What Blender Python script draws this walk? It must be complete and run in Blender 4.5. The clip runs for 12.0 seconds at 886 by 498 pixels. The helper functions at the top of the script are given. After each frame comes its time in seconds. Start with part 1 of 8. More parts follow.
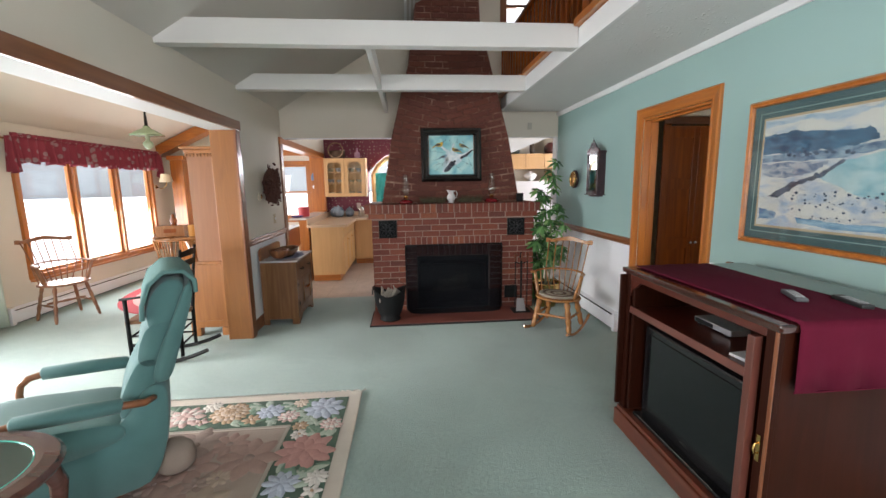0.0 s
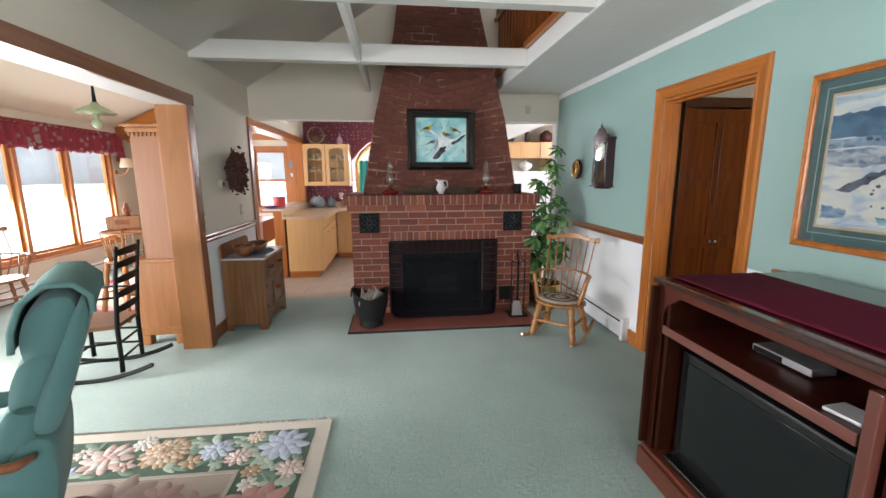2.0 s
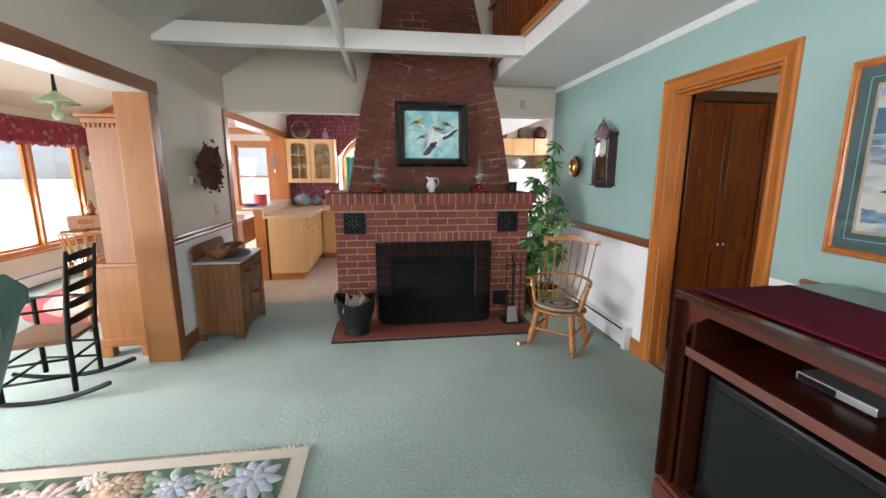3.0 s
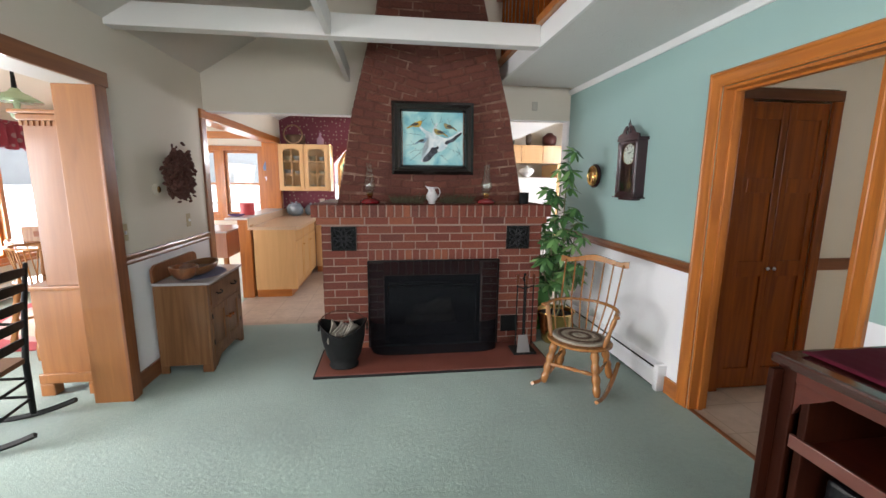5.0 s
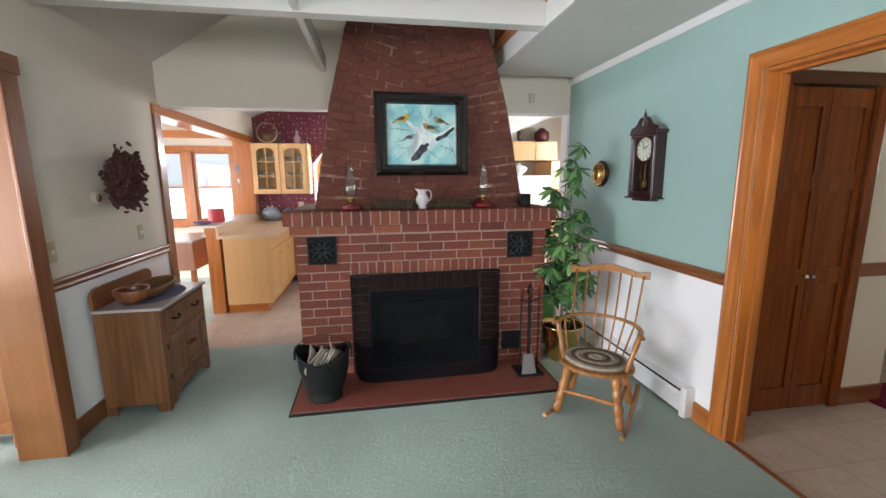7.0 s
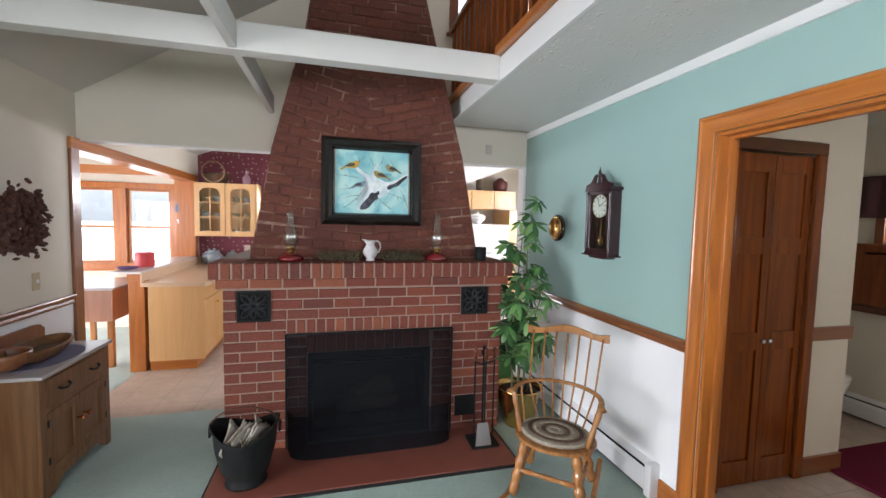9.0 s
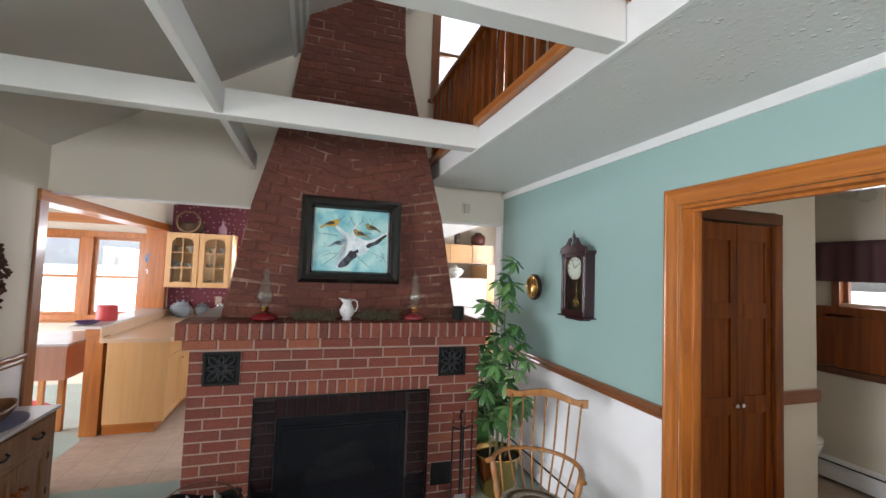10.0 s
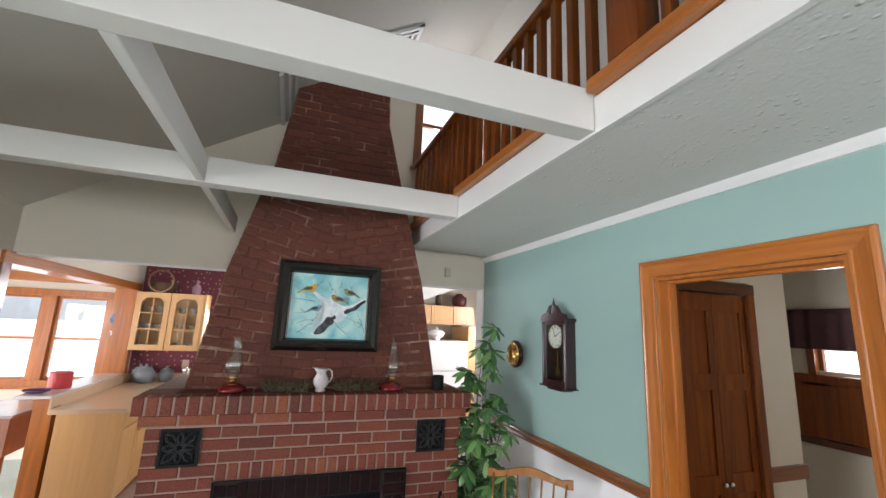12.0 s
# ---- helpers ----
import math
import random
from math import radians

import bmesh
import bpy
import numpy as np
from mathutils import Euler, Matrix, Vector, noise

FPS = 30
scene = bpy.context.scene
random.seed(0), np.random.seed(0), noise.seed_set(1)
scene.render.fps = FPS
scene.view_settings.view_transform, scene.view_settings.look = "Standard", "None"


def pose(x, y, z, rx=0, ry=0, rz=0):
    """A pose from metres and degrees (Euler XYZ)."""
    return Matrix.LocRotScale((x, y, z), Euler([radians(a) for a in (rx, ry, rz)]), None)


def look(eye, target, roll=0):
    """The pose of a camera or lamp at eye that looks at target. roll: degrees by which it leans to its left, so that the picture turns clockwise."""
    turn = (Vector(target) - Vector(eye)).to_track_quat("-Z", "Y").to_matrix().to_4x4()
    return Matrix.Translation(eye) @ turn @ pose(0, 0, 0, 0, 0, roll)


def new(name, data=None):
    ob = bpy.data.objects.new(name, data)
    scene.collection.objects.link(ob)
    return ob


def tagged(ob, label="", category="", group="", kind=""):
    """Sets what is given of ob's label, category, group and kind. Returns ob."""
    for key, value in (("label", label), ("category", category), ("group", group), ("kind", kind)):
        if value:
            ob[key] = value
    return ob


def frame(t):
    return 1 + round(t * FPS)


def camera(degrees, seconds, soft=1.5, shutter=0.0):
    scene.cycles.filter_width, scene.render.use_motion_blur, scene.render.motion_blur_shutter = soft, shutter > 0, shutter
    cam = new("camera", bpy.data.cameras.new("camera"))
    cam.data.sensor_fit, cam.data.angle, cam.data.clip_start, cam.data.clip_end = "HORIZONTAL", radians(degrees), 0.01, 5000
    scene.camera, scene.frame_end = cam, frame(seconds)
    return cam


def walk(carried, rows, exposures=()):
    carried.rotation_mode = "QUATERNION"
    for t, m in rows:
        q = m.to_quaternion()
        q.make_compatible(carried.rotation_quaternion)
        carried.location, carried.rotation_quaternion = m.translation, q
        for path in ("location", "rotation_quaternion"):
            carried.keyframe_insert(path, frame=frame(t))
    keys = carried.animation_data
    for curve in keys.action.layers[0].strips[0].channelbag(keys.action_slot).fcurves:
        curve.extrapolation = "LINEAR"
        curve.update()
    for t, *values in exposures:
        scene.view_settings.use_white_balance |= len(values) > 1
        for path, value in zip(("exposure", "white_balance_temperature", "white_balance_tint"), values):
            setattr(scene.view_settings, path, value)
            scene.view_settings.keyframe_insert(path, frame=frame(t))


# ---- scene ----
cam = camera(94.5, 12.0)
METRES, EYE, TILT, LEAN, TURN = 2.2, 1.45, 0.0, 0.0, -3.8
PATH = [
    (0, (-0.076, 3.43, 1.494), (0.091, 5.399, 1.185), -0.9),
    (0.5, (-0.134, 3.549, 1.5), (0.095, 5.51, 1.176), -1.2),
    (1, (-0.13, 3.666, 1.485), (0.12, 5.62, 1.137), -1.0),
    (1.5, (-0.075, 3.812, 1.48), (0.162, 5.766, 1.127), -0.7),
    (2, (-0.026, 3.939, 1.476), (0.194, 5.895, 1.122), -0.2),
    (2.5, (-0.003, 4.055, 1.479), (0.228, 6.007, 1.112), 0.3),
    (3, (-0.004, 4.21, 1.479), (0.265, 6.158, 1.111), 0.1),
    (3.2, (-0.009, 4.273, 1.478), (0.276, 6.219, 1.116), 0.0),
    (5, (0.076, 4.709, 1.487), (0.332, 6.664, 1.156), 0.5),
    (5.5, (0.082, 4.784, 1.484), (0.338, 6.742, 1.161), 0.5),
    (6, (0.076, 4.9, 1.492), (0.349, 6.855, 1.171), 0.4),
    (6.5, (0.066, 5.019, 1.496), (0.369, 6.969, 1.169), 0.3),
    (6.7, (0.069, 5.068, 1.5), (0.379, 7.015, 1.161), 0.0),
    (8.3, (0.138, 5.334, 1.553), (0.567, 7.263, 1.247), -0.0),
    (8.5, (0.179, 5.341, 1.541), (0.621, 7.275, 1.289), 0.6),
    (9, (0.2, 5.346, 1.571), (0.709, 7.275, 1.438), 1.3),
    (9.5, (0.198, 5.34, 1.62), (0.761, 7.259, 1.616), 1.8),
    (10, (0.192, 5.335, 1.653), (0.797, 7.238, 1.757), 2.1),
    (10.5, (0.196, 5.331, 1.677), (0.827, 7.219, 1.869), 2.2),
    (11, (0.196, 5.333, 1.698), (0.847, 7.206, 1.961), 2.1),
    (11.5, (0.198, 5.343, 1.709), (0.86, 7.202, 2.032), 2.2),
    (12, (0.204, 5.333, 1.725), (0.87, 7.18, 2.105), 2.4),
]
walk(cam, [(t, look(eye, target, roll)) for t, eye, target, roll in PATH], [(0, 0.67, 6600, 17), (2.0, 0.88, 6600, 17), (6.0, 0.95, 6650, 17), (8.7, 1.13, 6350, 17), (10.0, 0.93, 6500, 17), (12.0, 0.85, 6600, 17)])

# ---- world, sun, large lights ----
world = bpy.data.worlds.new("world")
scene.world = world
world.use_nodes = True
_sky = world.node_tree.nodes.new("ShaderNodeTexSky")
_sky.sky_type, _sky.sun_disc = "NISHITA", False
_sky.sun_elevation, _sky.sun_rotation = radians(35), radians(250)
_sky.dust_density = 4.0
_bg = world.node_tree.nodes["Background"]
_bg.inputs["Strength"].default_value = 0.15
_hsv = world.node_tree.nodes.new("ShaderNodeHueSaturation")
_hsv.inputs["Saturation"].default_value, _hsv.inputs["Value"].default_value = 0.2, 2.6
world.node_tree.links.new(_sky.outputs[0], _hsv.inputs["Color"])
world.node_tree.links.new(_hsv.outputs[0], _bg.inputs[0])
sun = new("sun", bpy.data.lights.new("sun", "SUN"))
sun.data.energy, sun.data.angle, sun.data.color = 1.0, radians(20), (1.0, 0.98, 0.95)
sun.rotation_euler = Euler((radians(55), 0, radians(-110)))


def window_light(name, eye, target, w, h, watts, color=(0.93, 0.97, 1.0)):
    ob = new(name, bpy.data.lights.new(name, "AREA"))
    ob.data.shape, ob.data.size, ob.data.size_y, ob.data.energy, ob.data.color = "RECTANGLE", w, h, watts, color
    ob.matrix_world = look(eye, target)
    return ob


window_light("daylight_dining", (-4.73, 9.95, 0.83), (-1.7, 9.95, 0.35), 2.5, 0.68, 62)
# stands in doors out of view, assumed from the glow on the left
window_light("daylight_dining_south", (-4.73, 5.55, 1.1), (-1.7, 5.8, 0.45), 2.5, 1.7, 165)
# fill lamp added inside the kitchen; the east wall has no window
window_light("kitchen_side_fill", (3.5, 10.3, 1.7), (0.0, 10.3, 0.9), 1.2, 1.0, 32)
window_light("daylight_rear", (0.75, 0.85, 1.55), (-0.6, 6.0, 1.3), 1.8, 1.5, 78)
window_light("daylight_loft", (1.71, 9.24, 3.75), (1.71, 5.0, 3.4), 0.5, 0.35, 11)
window_light("daylight_bath", (4.58, 7.27, 1.7), (2.0, 6.9, 1.0), 0.5, 0.3, 5)
# warm fill lamp added to brighten the hall from out of view
window_light("hall_fill", (3.0, 4.52, 1.5), (2.9, 7.2, 1.2), 0.9, 1.1, 5.5, (1.0, 0.86, 0.68))
window_light("daylight_arch", (-0.3, 12.05, 1.93), (-1.1, 7.9, 0.2), 0.85, 0.34, 26)

# ---- materials ----


class Mat:
    def __init__(self, name, color, rough=0.6, metal=0.0, coat=0.0, spec=0.5):
        self.m = bpy.data.materials.new(name)
        self.m.use_nodes = True
        self.t = self.m.node_tree
        self.b = self.t.nodes["Principled BSDF"]
        self.b.inputs["Base Color"].default_value = (*color, 1)
        self.b.inputs["Roughness"].default_value = rough
        self.b.inputs["Metallic"].default_value = metal
        self.b.inputs["Coat Weight"].default_value = coat
        self.b.inputs["Coat Roughness"].default_value = 0.12
        self.color = color
        self.b.inputs["Specular IOR Level"].default_value = spec

    def node(self, kind, **ins):
        n = self.t.nodes.new(kind)
        for k, v in ins.items():
            n.inputs[k.replace("_", " ")].default_value = v
        return n

    def link(self, a, b):
        self.t.links.new(a, b)

    def coords(self, scale=(1, 1, 1), world_space=False):
        if world_space:
            c = self.node("ShaderNodeNewGeometry").outputs["Position"]
        else:
            c = self.node("ShaderNodeTexCoord").outputs["Object"]
        mp = self.node("ShaderNodeMapping")
        mp.inputs["Scale"].default_value = scale
        self.link(c, mp.inputs["Vector"])
        return mp.outputs["Vector"]

    def mix(self, fac, a, b, mode="MIX"):
        n = self.t.nodes.new("ShaderNodeMix")
        n.data_type, n.blend_type = "RGBA", mode
        for sock, v in ((n.inputs[0], fac), (n.inputs[6], a), (n.inputs[7], b)):
            if isinstance(v, bpy.types.NodeSocket):
                self.link(v, sock)
            elif isinstance(v, (int, float)):
                sock.default_value = v
            else:
                sock.default_value = (*v, 1)
        return n.outputs[2]

    def ramp(self, fac, stops):
        n = self.t.nodes.new("ShaderNodeValToRGB")
        els = n.color_ramp.elements
        els[0].position, els[1].position = stops[0][0], stops[-1][0]
        els[0].color, els[1].color = (*stops[0][1], 1), (*stops[-1][1], 1)
        for p, c in stops[1:-1]:
            els.new(p).color = (*c, 1)
        self.link(fac, n.inputs[0])
        return n.outputs[0]

    def noise(self, vec, scale, detail=4, dist=0.0, rough=0.55):
        n = self.node("ShaderNodeTexNoise", Scale=scale, Detail=detail, Distortion=dist, Roughness=rough)
        self.link(vec, n.inputs["Vector"])
        return n.outputs["Fac"]

    def bump(self, height, strength=0.3, distance=0.003):
        n = self.node("ShaderNodeBump", Strength=strength, Distance=distance)
        self.link(height, n.inputs["Height"])
        self.link(n.outputs[0], self.b.inputs["Normal"])

    def base(self, out):
        self.link(out, self.b.inputs["Base Color"])


def shade(c, k):
    return tuple(min(1.0, max(0.0, v * k)) for v in c)


def plain(name, color, rough=0.6, metal=0.0, var=0.12, scale=6, bump=0.0, fine=120, coat=0.0, world_space=False):
    k = Mat(name, color, rough, metal, coat)
    v = k.coords(world_space=world_space)
    big = k.noise(v, scale)
    small = k.noise(v, fine, 2)
    c = k.mix(big, shade(color, 1 - var), shade(color, 1 + var))
    c = k.mix(small, c, k.mix(0.5, c, shade(color, 1 - 1.5 * var)))
    k.base(c)
    if bump:
        k.bump(small, bump, 0.002)
    return k.m


def wood(name, light, dark, rough=0.35, axis="z", coat=0.3, grain=1.0):
    k = Mat(name, light, rough, 0, coat)
    s = {"x": (0.6, 9, 9), "y": (9, 0.6, 9), "z": (9, 9, 0.6)}[axis]
    v = k.coords(s)
    rnd = k.node("ShaderNodeObjectInfo").outputs["Random"]
    off = k.t.nodes.new("ShaderNodeVectorMath")
    off.operation = "ADD"
    comb = k.t.nodes.new("ShaderNodeCombineXYZ")
    for i in range(3):
        k.link(rnd, comb.inputs[i])
    mul = k.t.nodes.new("ShaderNodeVectorMath")
    mul.operation = "SCALE"
    mul.inputs["Scale"].default_value = 13.0
    k.link(comb.outputs[0], mul.inputs[0])
    k.link(v, off.inputs[0])
    k.link(mul.outputs[0], off.inputs[1])
    v = off.outputs[0]
    n1 = k.noise(v, 1.6 * grain, 5, 1.5)
    n2 = k.noise(v, 14 * grain, 3, 0.3)
    c = k.ramp(n1, [(0.3, dark), (0.5, tuple((a + b) / 2 for a, b in zip(light, dark))), (0.68, light)])
    c = k.mix(n2, k.mix(0.75, shade(dark, 0.8), c), c)
    k.base(c)
    k.bump(n2, 0.08, 0.001)
    return k.m


def wall_paint(name, color, rough=0.7, bump=0.12, scale=180):
    k = Mat(name, color, rough)
    v = k.coords(world_space=True)
    c = k.mix(k.noise(v, 1.3, 3), shade(color, 0.95), shade(color, 1.04))
    k.base(c)
    k.bump(k.noise(v, scale, 3), bump, 0.002)
    return k.m


def carpet_mat():
    col = (0.282, 0.388, 0.350)
    k = Mat("carpet_sage", col, 0.95)
    v = k.coords(world_space=True)
    fine = k.noise(v, 170, 2)
    mid = k.noise(v, 38, 3)
    big = k.noise(v, 1.1, 4, 0.6)
    c = k.ramp(fine, [(0.3, shade(col, 0.62)), (0.7, shade(col, 1.25))])
    c = k.mix(0.36, c, k.ramp(mid, [(0.32, shade(col, 0.58)), (0.68, shade(col, 1.22))]))
    c = k.mix(0.55, c, k.ramp(big, [(0.35, shade(col, 0.76)), (0.65, shade(col, 1.14))]))
    k.base(c)
    k.bump(k.mix(0.5, fine, mid), 0.9, 0.009)
    k.b.inputs["Sheen Weight"].default_value = 0.25
    return k.m


def brick_mat(name, cols, rough=0.8, bump=0.5):
    k = Mat(name, cols[0], rough)
    rnd = k.node("ShaderNodeObjectInfo").outputs["Random"]
    n = len(cols)
    base = k.ramp(rnd, [(i / (n - 1), c) for i, c in enumerate(cols)])
    v = k.coords(world_space=True)
    c = k.mix(k.noise(v, 22, 4), shade(cols[0], 0.7), base)
    c = k.mix(0.55, base, c)
    spots = k.ramp(k.noise(v, 90, 3), [(0.35, (0.45, 0.42, 0.4)), (0.5, (1, 1, 1))])
    k.base(k.mix(0.6, c, spots, "MULTIPLY"))
    k.bump(k.noise(v, 130, 4), bump, 0.004)
    return k.m


def glass_mat(name="clear_glass", tint=(0.97, 0.99, 0.98), rough=0.0):
    k = Mat(name, tint, rough)
    tr = k.t.nodes.new("ShaderNodeBsdfTransparent")
    tr.inputs[0].default_value = (*tint, 1)
    gl = k.t.nodes.new("ShaderNodeBsdfGlossy")
    gl.inputs["Roughness"].default_value = 0.02
    lw = k.node("ShaderNodeLayerWeight", Blend=0.5)
    pw = k.t.nodes.new("ShaderNodeMath")
    pw.operation = "POWER"
    pw.inputs[1].default_value = 4.0
    k.link(lw.outputs["Facing"], pw.inputs[0])
    fr = k.t.nodes.new("ShaderNodeMath")
    fr.operation = "MULTIPLY_ADD"
    fr.inputs[1].default_value, fr.inputs[2].default_value = 0.9, 0.05
    k.link(pw.outputs[0], fr.inputs[0])
    mx = k.t.nodes.new("ShaderNodeMixShader")
    k.link(fr.outputs[0], mx.inputs[0])
    k.link(tr.outputs[0], mx.inputs[1])
    k.link(gl.outputs[0], mx.inputs[2])
    k.link(mx.outputs[0], k.t.nodes["Material Output"].inputs["Surface"])
    return k.m


def wallpaper_mat():
    k = Mat("wallpaper_burgundy_floral", (0.2, 0.05, 0.07), 0.75)
    v = k.coords((15, 15, 15), world_space=True)
    vo = k.node("ShaderNodeTexVoronoi", Scale=1.0, Randomness=0.55)
    k.link(v, vo.inputs["Vector"])
    f = k.ramp(vo.outputs["Distance"], [(0.0, (0.8, 0.8, 0.8)), (0.15, (0.7, 0.7, 0.7)), (0.24, (0, 0, 0))])
    col = k.mix(k.noise(k.coords((60, 60, 60), True), 1, 2), (0.55, 0.42, 0.34), (0.3, 0.25, 0.2))
    k.base(k.mix(f, (0.17, 0.035, 0.055), col))
    return k.m


def vinyl_mat():
    k = Mat("vinyl_floor_beige", (0.5, 0.4, 0.33), 0.4)
    v = k.coords(world_space=True)
    bt = k.t.nodes.new("ShaderNodeTexBrick")
    bt.offset = 0.0
    bt.inputs["Scale"].default_value = 1.0
    bt.inputs["Brick Width"].default_value = 0.305
    bt.inputs["Row Height"].default_value = 0.305
    bt.inputs["Mortar Size"].default_value = 0.004
    bt.inputs["Color1"].default_value = (0.60, 0.48, 0.39, 1)
    bt.inputs["Color2"].default_value = (0.56, 0.45, 0.37, 1)
    bt.inputs["Mortar"].default_value = (0.36, 0.29, 0.23, 1)
    k.link(v, bt.inputs["Vector"])
    k.base(k.mix(k.noise(v, 9, 6, 1.2), shade((0.46, 0.37, 0.30), 0.7), bt.outputs[0]))
    return k.m


def patchy_mortar():
    """Joints smeared with brick dust, pale only here and there."""
    k = Mat("mortar_red", (0.16, 0.065, 0.045), 0.9)
    v = k.coords(world_space=True)
    k.base(k.ramp(k.noise(v, 5, 3, 0.8), [(0.44, (0.105, 0.036, 0.024)), (0.56, (0.18, 0.085, 0.058)), (0.70, (0.32, 0.21, 0.16))]))
    k.bump(k.noise(v, 40, 3), 0.5, 0.003)
    return k.m


def textured_ceiling():
    """Sprayed plaster with scattered round blobs."""
    k = Mat("ceiling_textured_grey", (0.67, 0.68, 0.66), 0.8)
    v = k.coords(world_space=True)
    k.base(k.mix(k.noise(v, 1.3, 3), (0.64, 0.65, 0.63), (0.70, 0.71, 0.69)))
    vo = k.node("ShaderNodeTexVoronoi", Scale=34, Randomness=1.0)
    k.link(v, vo.inputs["Vector"])
    blobs = k.ramp(vo.outputs["Distance"], [(0.05, (1, 1, 1)), (0.32, (0, 0, 0))])
    keep = k.ramp(k.noise(v, 5, 2), [(0.45, (0.12, 0.12, 0.12)), (0.62, (1, 1, 1))])
    h = k.mix(1.0, blobs, keep, "MULTIPLY")
    k.bump(k.mix(0.3, h, k.noise(v, 60, 3)), 0.9, 0.006)
    return k.m


def mesh_screen(name, through_it):
    """Fine black wire mesh, seen as a dark veil."""
    k = Mat(name, (0.008, 0.009, 0.011), 0.8, 0.0, 0.0, 0.05)
    tr = k.t.nodes.new("ShaderNodeBsdfTransparent")
    mx = k.t.nodes.new("ShaderNodeMixShader")
    mx.inputs[0].default_value = through_it
    k.link(k.b.outputs[0], mx.inputs[1])
    k.link(tr.outputs[0], mx.inputs[2])
    k.link(mx.outputs[0], k.t.nodes["Material Output"].inputs["Surface"])
    return k.m


M = dict(
    carpet=carpet_mat(),
    cream=wall_paint("paint_cream", (0.66, 0.61, 0.515)),
    white=wall_paint("paint_white", (0.74, 0.75, 0.74), 0.55, 0.05),
    wains=wall_paint("wainscot_white", (0.82, 0.84, 0.86), 0.5, 0.05),
    teal=wall_paint("paint_teal", (0.29, 0.44, 0.41)),
    ceil=wall_paint("ceiling_off_white", (0.55, 0.525, 0.475), 0.8, 0.2, 60),
    popcorn=textured_ceiling(),
    beam=wall_paint("beam_white", (0.66, 0.655, 0.63), 0.55, 0.05),
    oak=wood("oak_honey", (0.52, 0.175, 0.028), (0.34, 0.105, 0.019), 0.3),
    oak_x=wood("oak_honey_x", (0.52, 0.175, 0.028), (0.34, 0.105, 0.019), 0.3, "x"),
    oak_y=wood("oak_honey_y", (0.52, 0.175, 0.028), (0.34, 0.105, 0.019), 0.3, "y"),
    pine=wood("pine_light", (0.30, 0.115, 0.025), (0.22, 0.078, 0.016), 0.45),
    brown_y=wood("trim_brown_y", (0.27, 0.10, 0.035), (0.17, 0.055, 0.02), 0.35, "y"),
    brown_x=wood("trim_brown_x", (0.27, 0.10, 0.035), (0.17, 0.055, 0.02), 0.35, "x"),
    brown=wood("trim_brown", (0.27, 0.10, 0.035), (0.17, 0.055, 0.02), 0.35),
    maple=wood("maple_cabinet", (0.72, 0.43, 0.19), (0.64, 0.37, 0.15), 0.35),
    dark=wood("walnut_door", (0.27, 0.062, 0.005), (0.13, 0.028, 0.003), 0.25, "z", 0.12),
    dark_x=wood("walnut_rail", (0.14, 0.045, 0.012), (0.08, 0.024, 0.008), 0.3, "x"),
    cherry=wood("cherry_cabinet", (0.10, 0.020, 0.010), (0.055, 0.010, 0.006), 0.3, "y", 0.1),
    # same cherry toned down, in place of shade on the cabinet sides
    cherry_shaded=wood("cherry_cabinet_shaded", (0.040, 0.008, 0.003), (0.022, 0.005, 0.002), 0.45, "z", 0.0),
    stand=wood("washstand_brown", (0.235, 0.115, 0.05), (0.135, 0.058, 0.024), 0.4),
    windsor=wood("windsor_honey", (0.42, 0.19, 0.06), (0.24, 0.095, 0.028), 0.25),
    black=plain("black_iron", (0.014, 0.015, 0.015), 0.55, 0.0, 0.3, 20, 0.2),
    soot=plain("soot_black", (0.012, 0.013, 0.013), 0.75, 0, 0.4, 8, 0.2),
    brick=brick_mat("brick_red", [(0.19, 0.044, 0.024), (0.105, 0.030, 0.022), (0.22, 0.056, 0.028), (0.14, 0.033, 0.021), (0.185, 0.041, 0.023), (0.16, 0.038, 0.023), (0.28, 0.085, 0.038), (0.12, 0.031, 0.022)]),
    brick2=brick_mat("brick_chimney", [(0.15, 0.042, 0.025), (0.105, 0.031, 0.021), (0.18, 0.05, 0.028), (0.125, 0.036, 0.023), (0.16, 0.044, 0.026)]),
    # brick3 and mortar3: ordinary brickwork darkened for the shade behind the screen
    brick3=brick_mat("brick_surround_dimmed", [(0.10, 0.034, 0.028), (0.07, 0.026, 0.023), (0.13, 0.04, 0.03)], 0.8),
    mortar=plain("mortar_grey", (0.31, 0.215, 0.175), 0.9, 0, 0.2, 30, 0.5),
    mortar2=patchy_mortar(),
    mortar3=plain("mortar_dimmed", (0.17, 0.12, 0.10), 0.8, 0, 0.3, 12, 0.5),
    tile=plain("hearth_tile_red", (0.20, 0.058, 0.04), 0.55, 0, 0.18, 9, 0.2),
    glass=glass_mat(),
    paper=wallpaper_mat(),
    vinyl=vinyl_mat(),
    chrome=plain("polished_metal", (0.75, 0.75, 0.75), 0.2, 1.0, 0.05),
    brass=plain("polished_brass", (0.72, 0.47, 0.17), 0.22, 1.0, 0.1),
    upholstery=plain("upholstery_teal", (0.075, 0.185, 0.178), 0.9, 0, 0.2, 5, 0.5, 260),
    maroon=plain("cloth_maroon", (0.11, 0.008, 0.024), 0.9, 0, 0.12, 7, 0.4, 300),
)
for _n in ("black", "soot", "brick3", "mortar3", "cherry_shaded", "stand", "maroon"):
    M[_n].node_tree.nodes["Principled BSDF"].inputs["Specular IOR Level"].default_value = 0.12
M["upholstery"].node_tree.nodes["Principled BSDF"].inputs["Sheen Weight"].default_value = 0.2

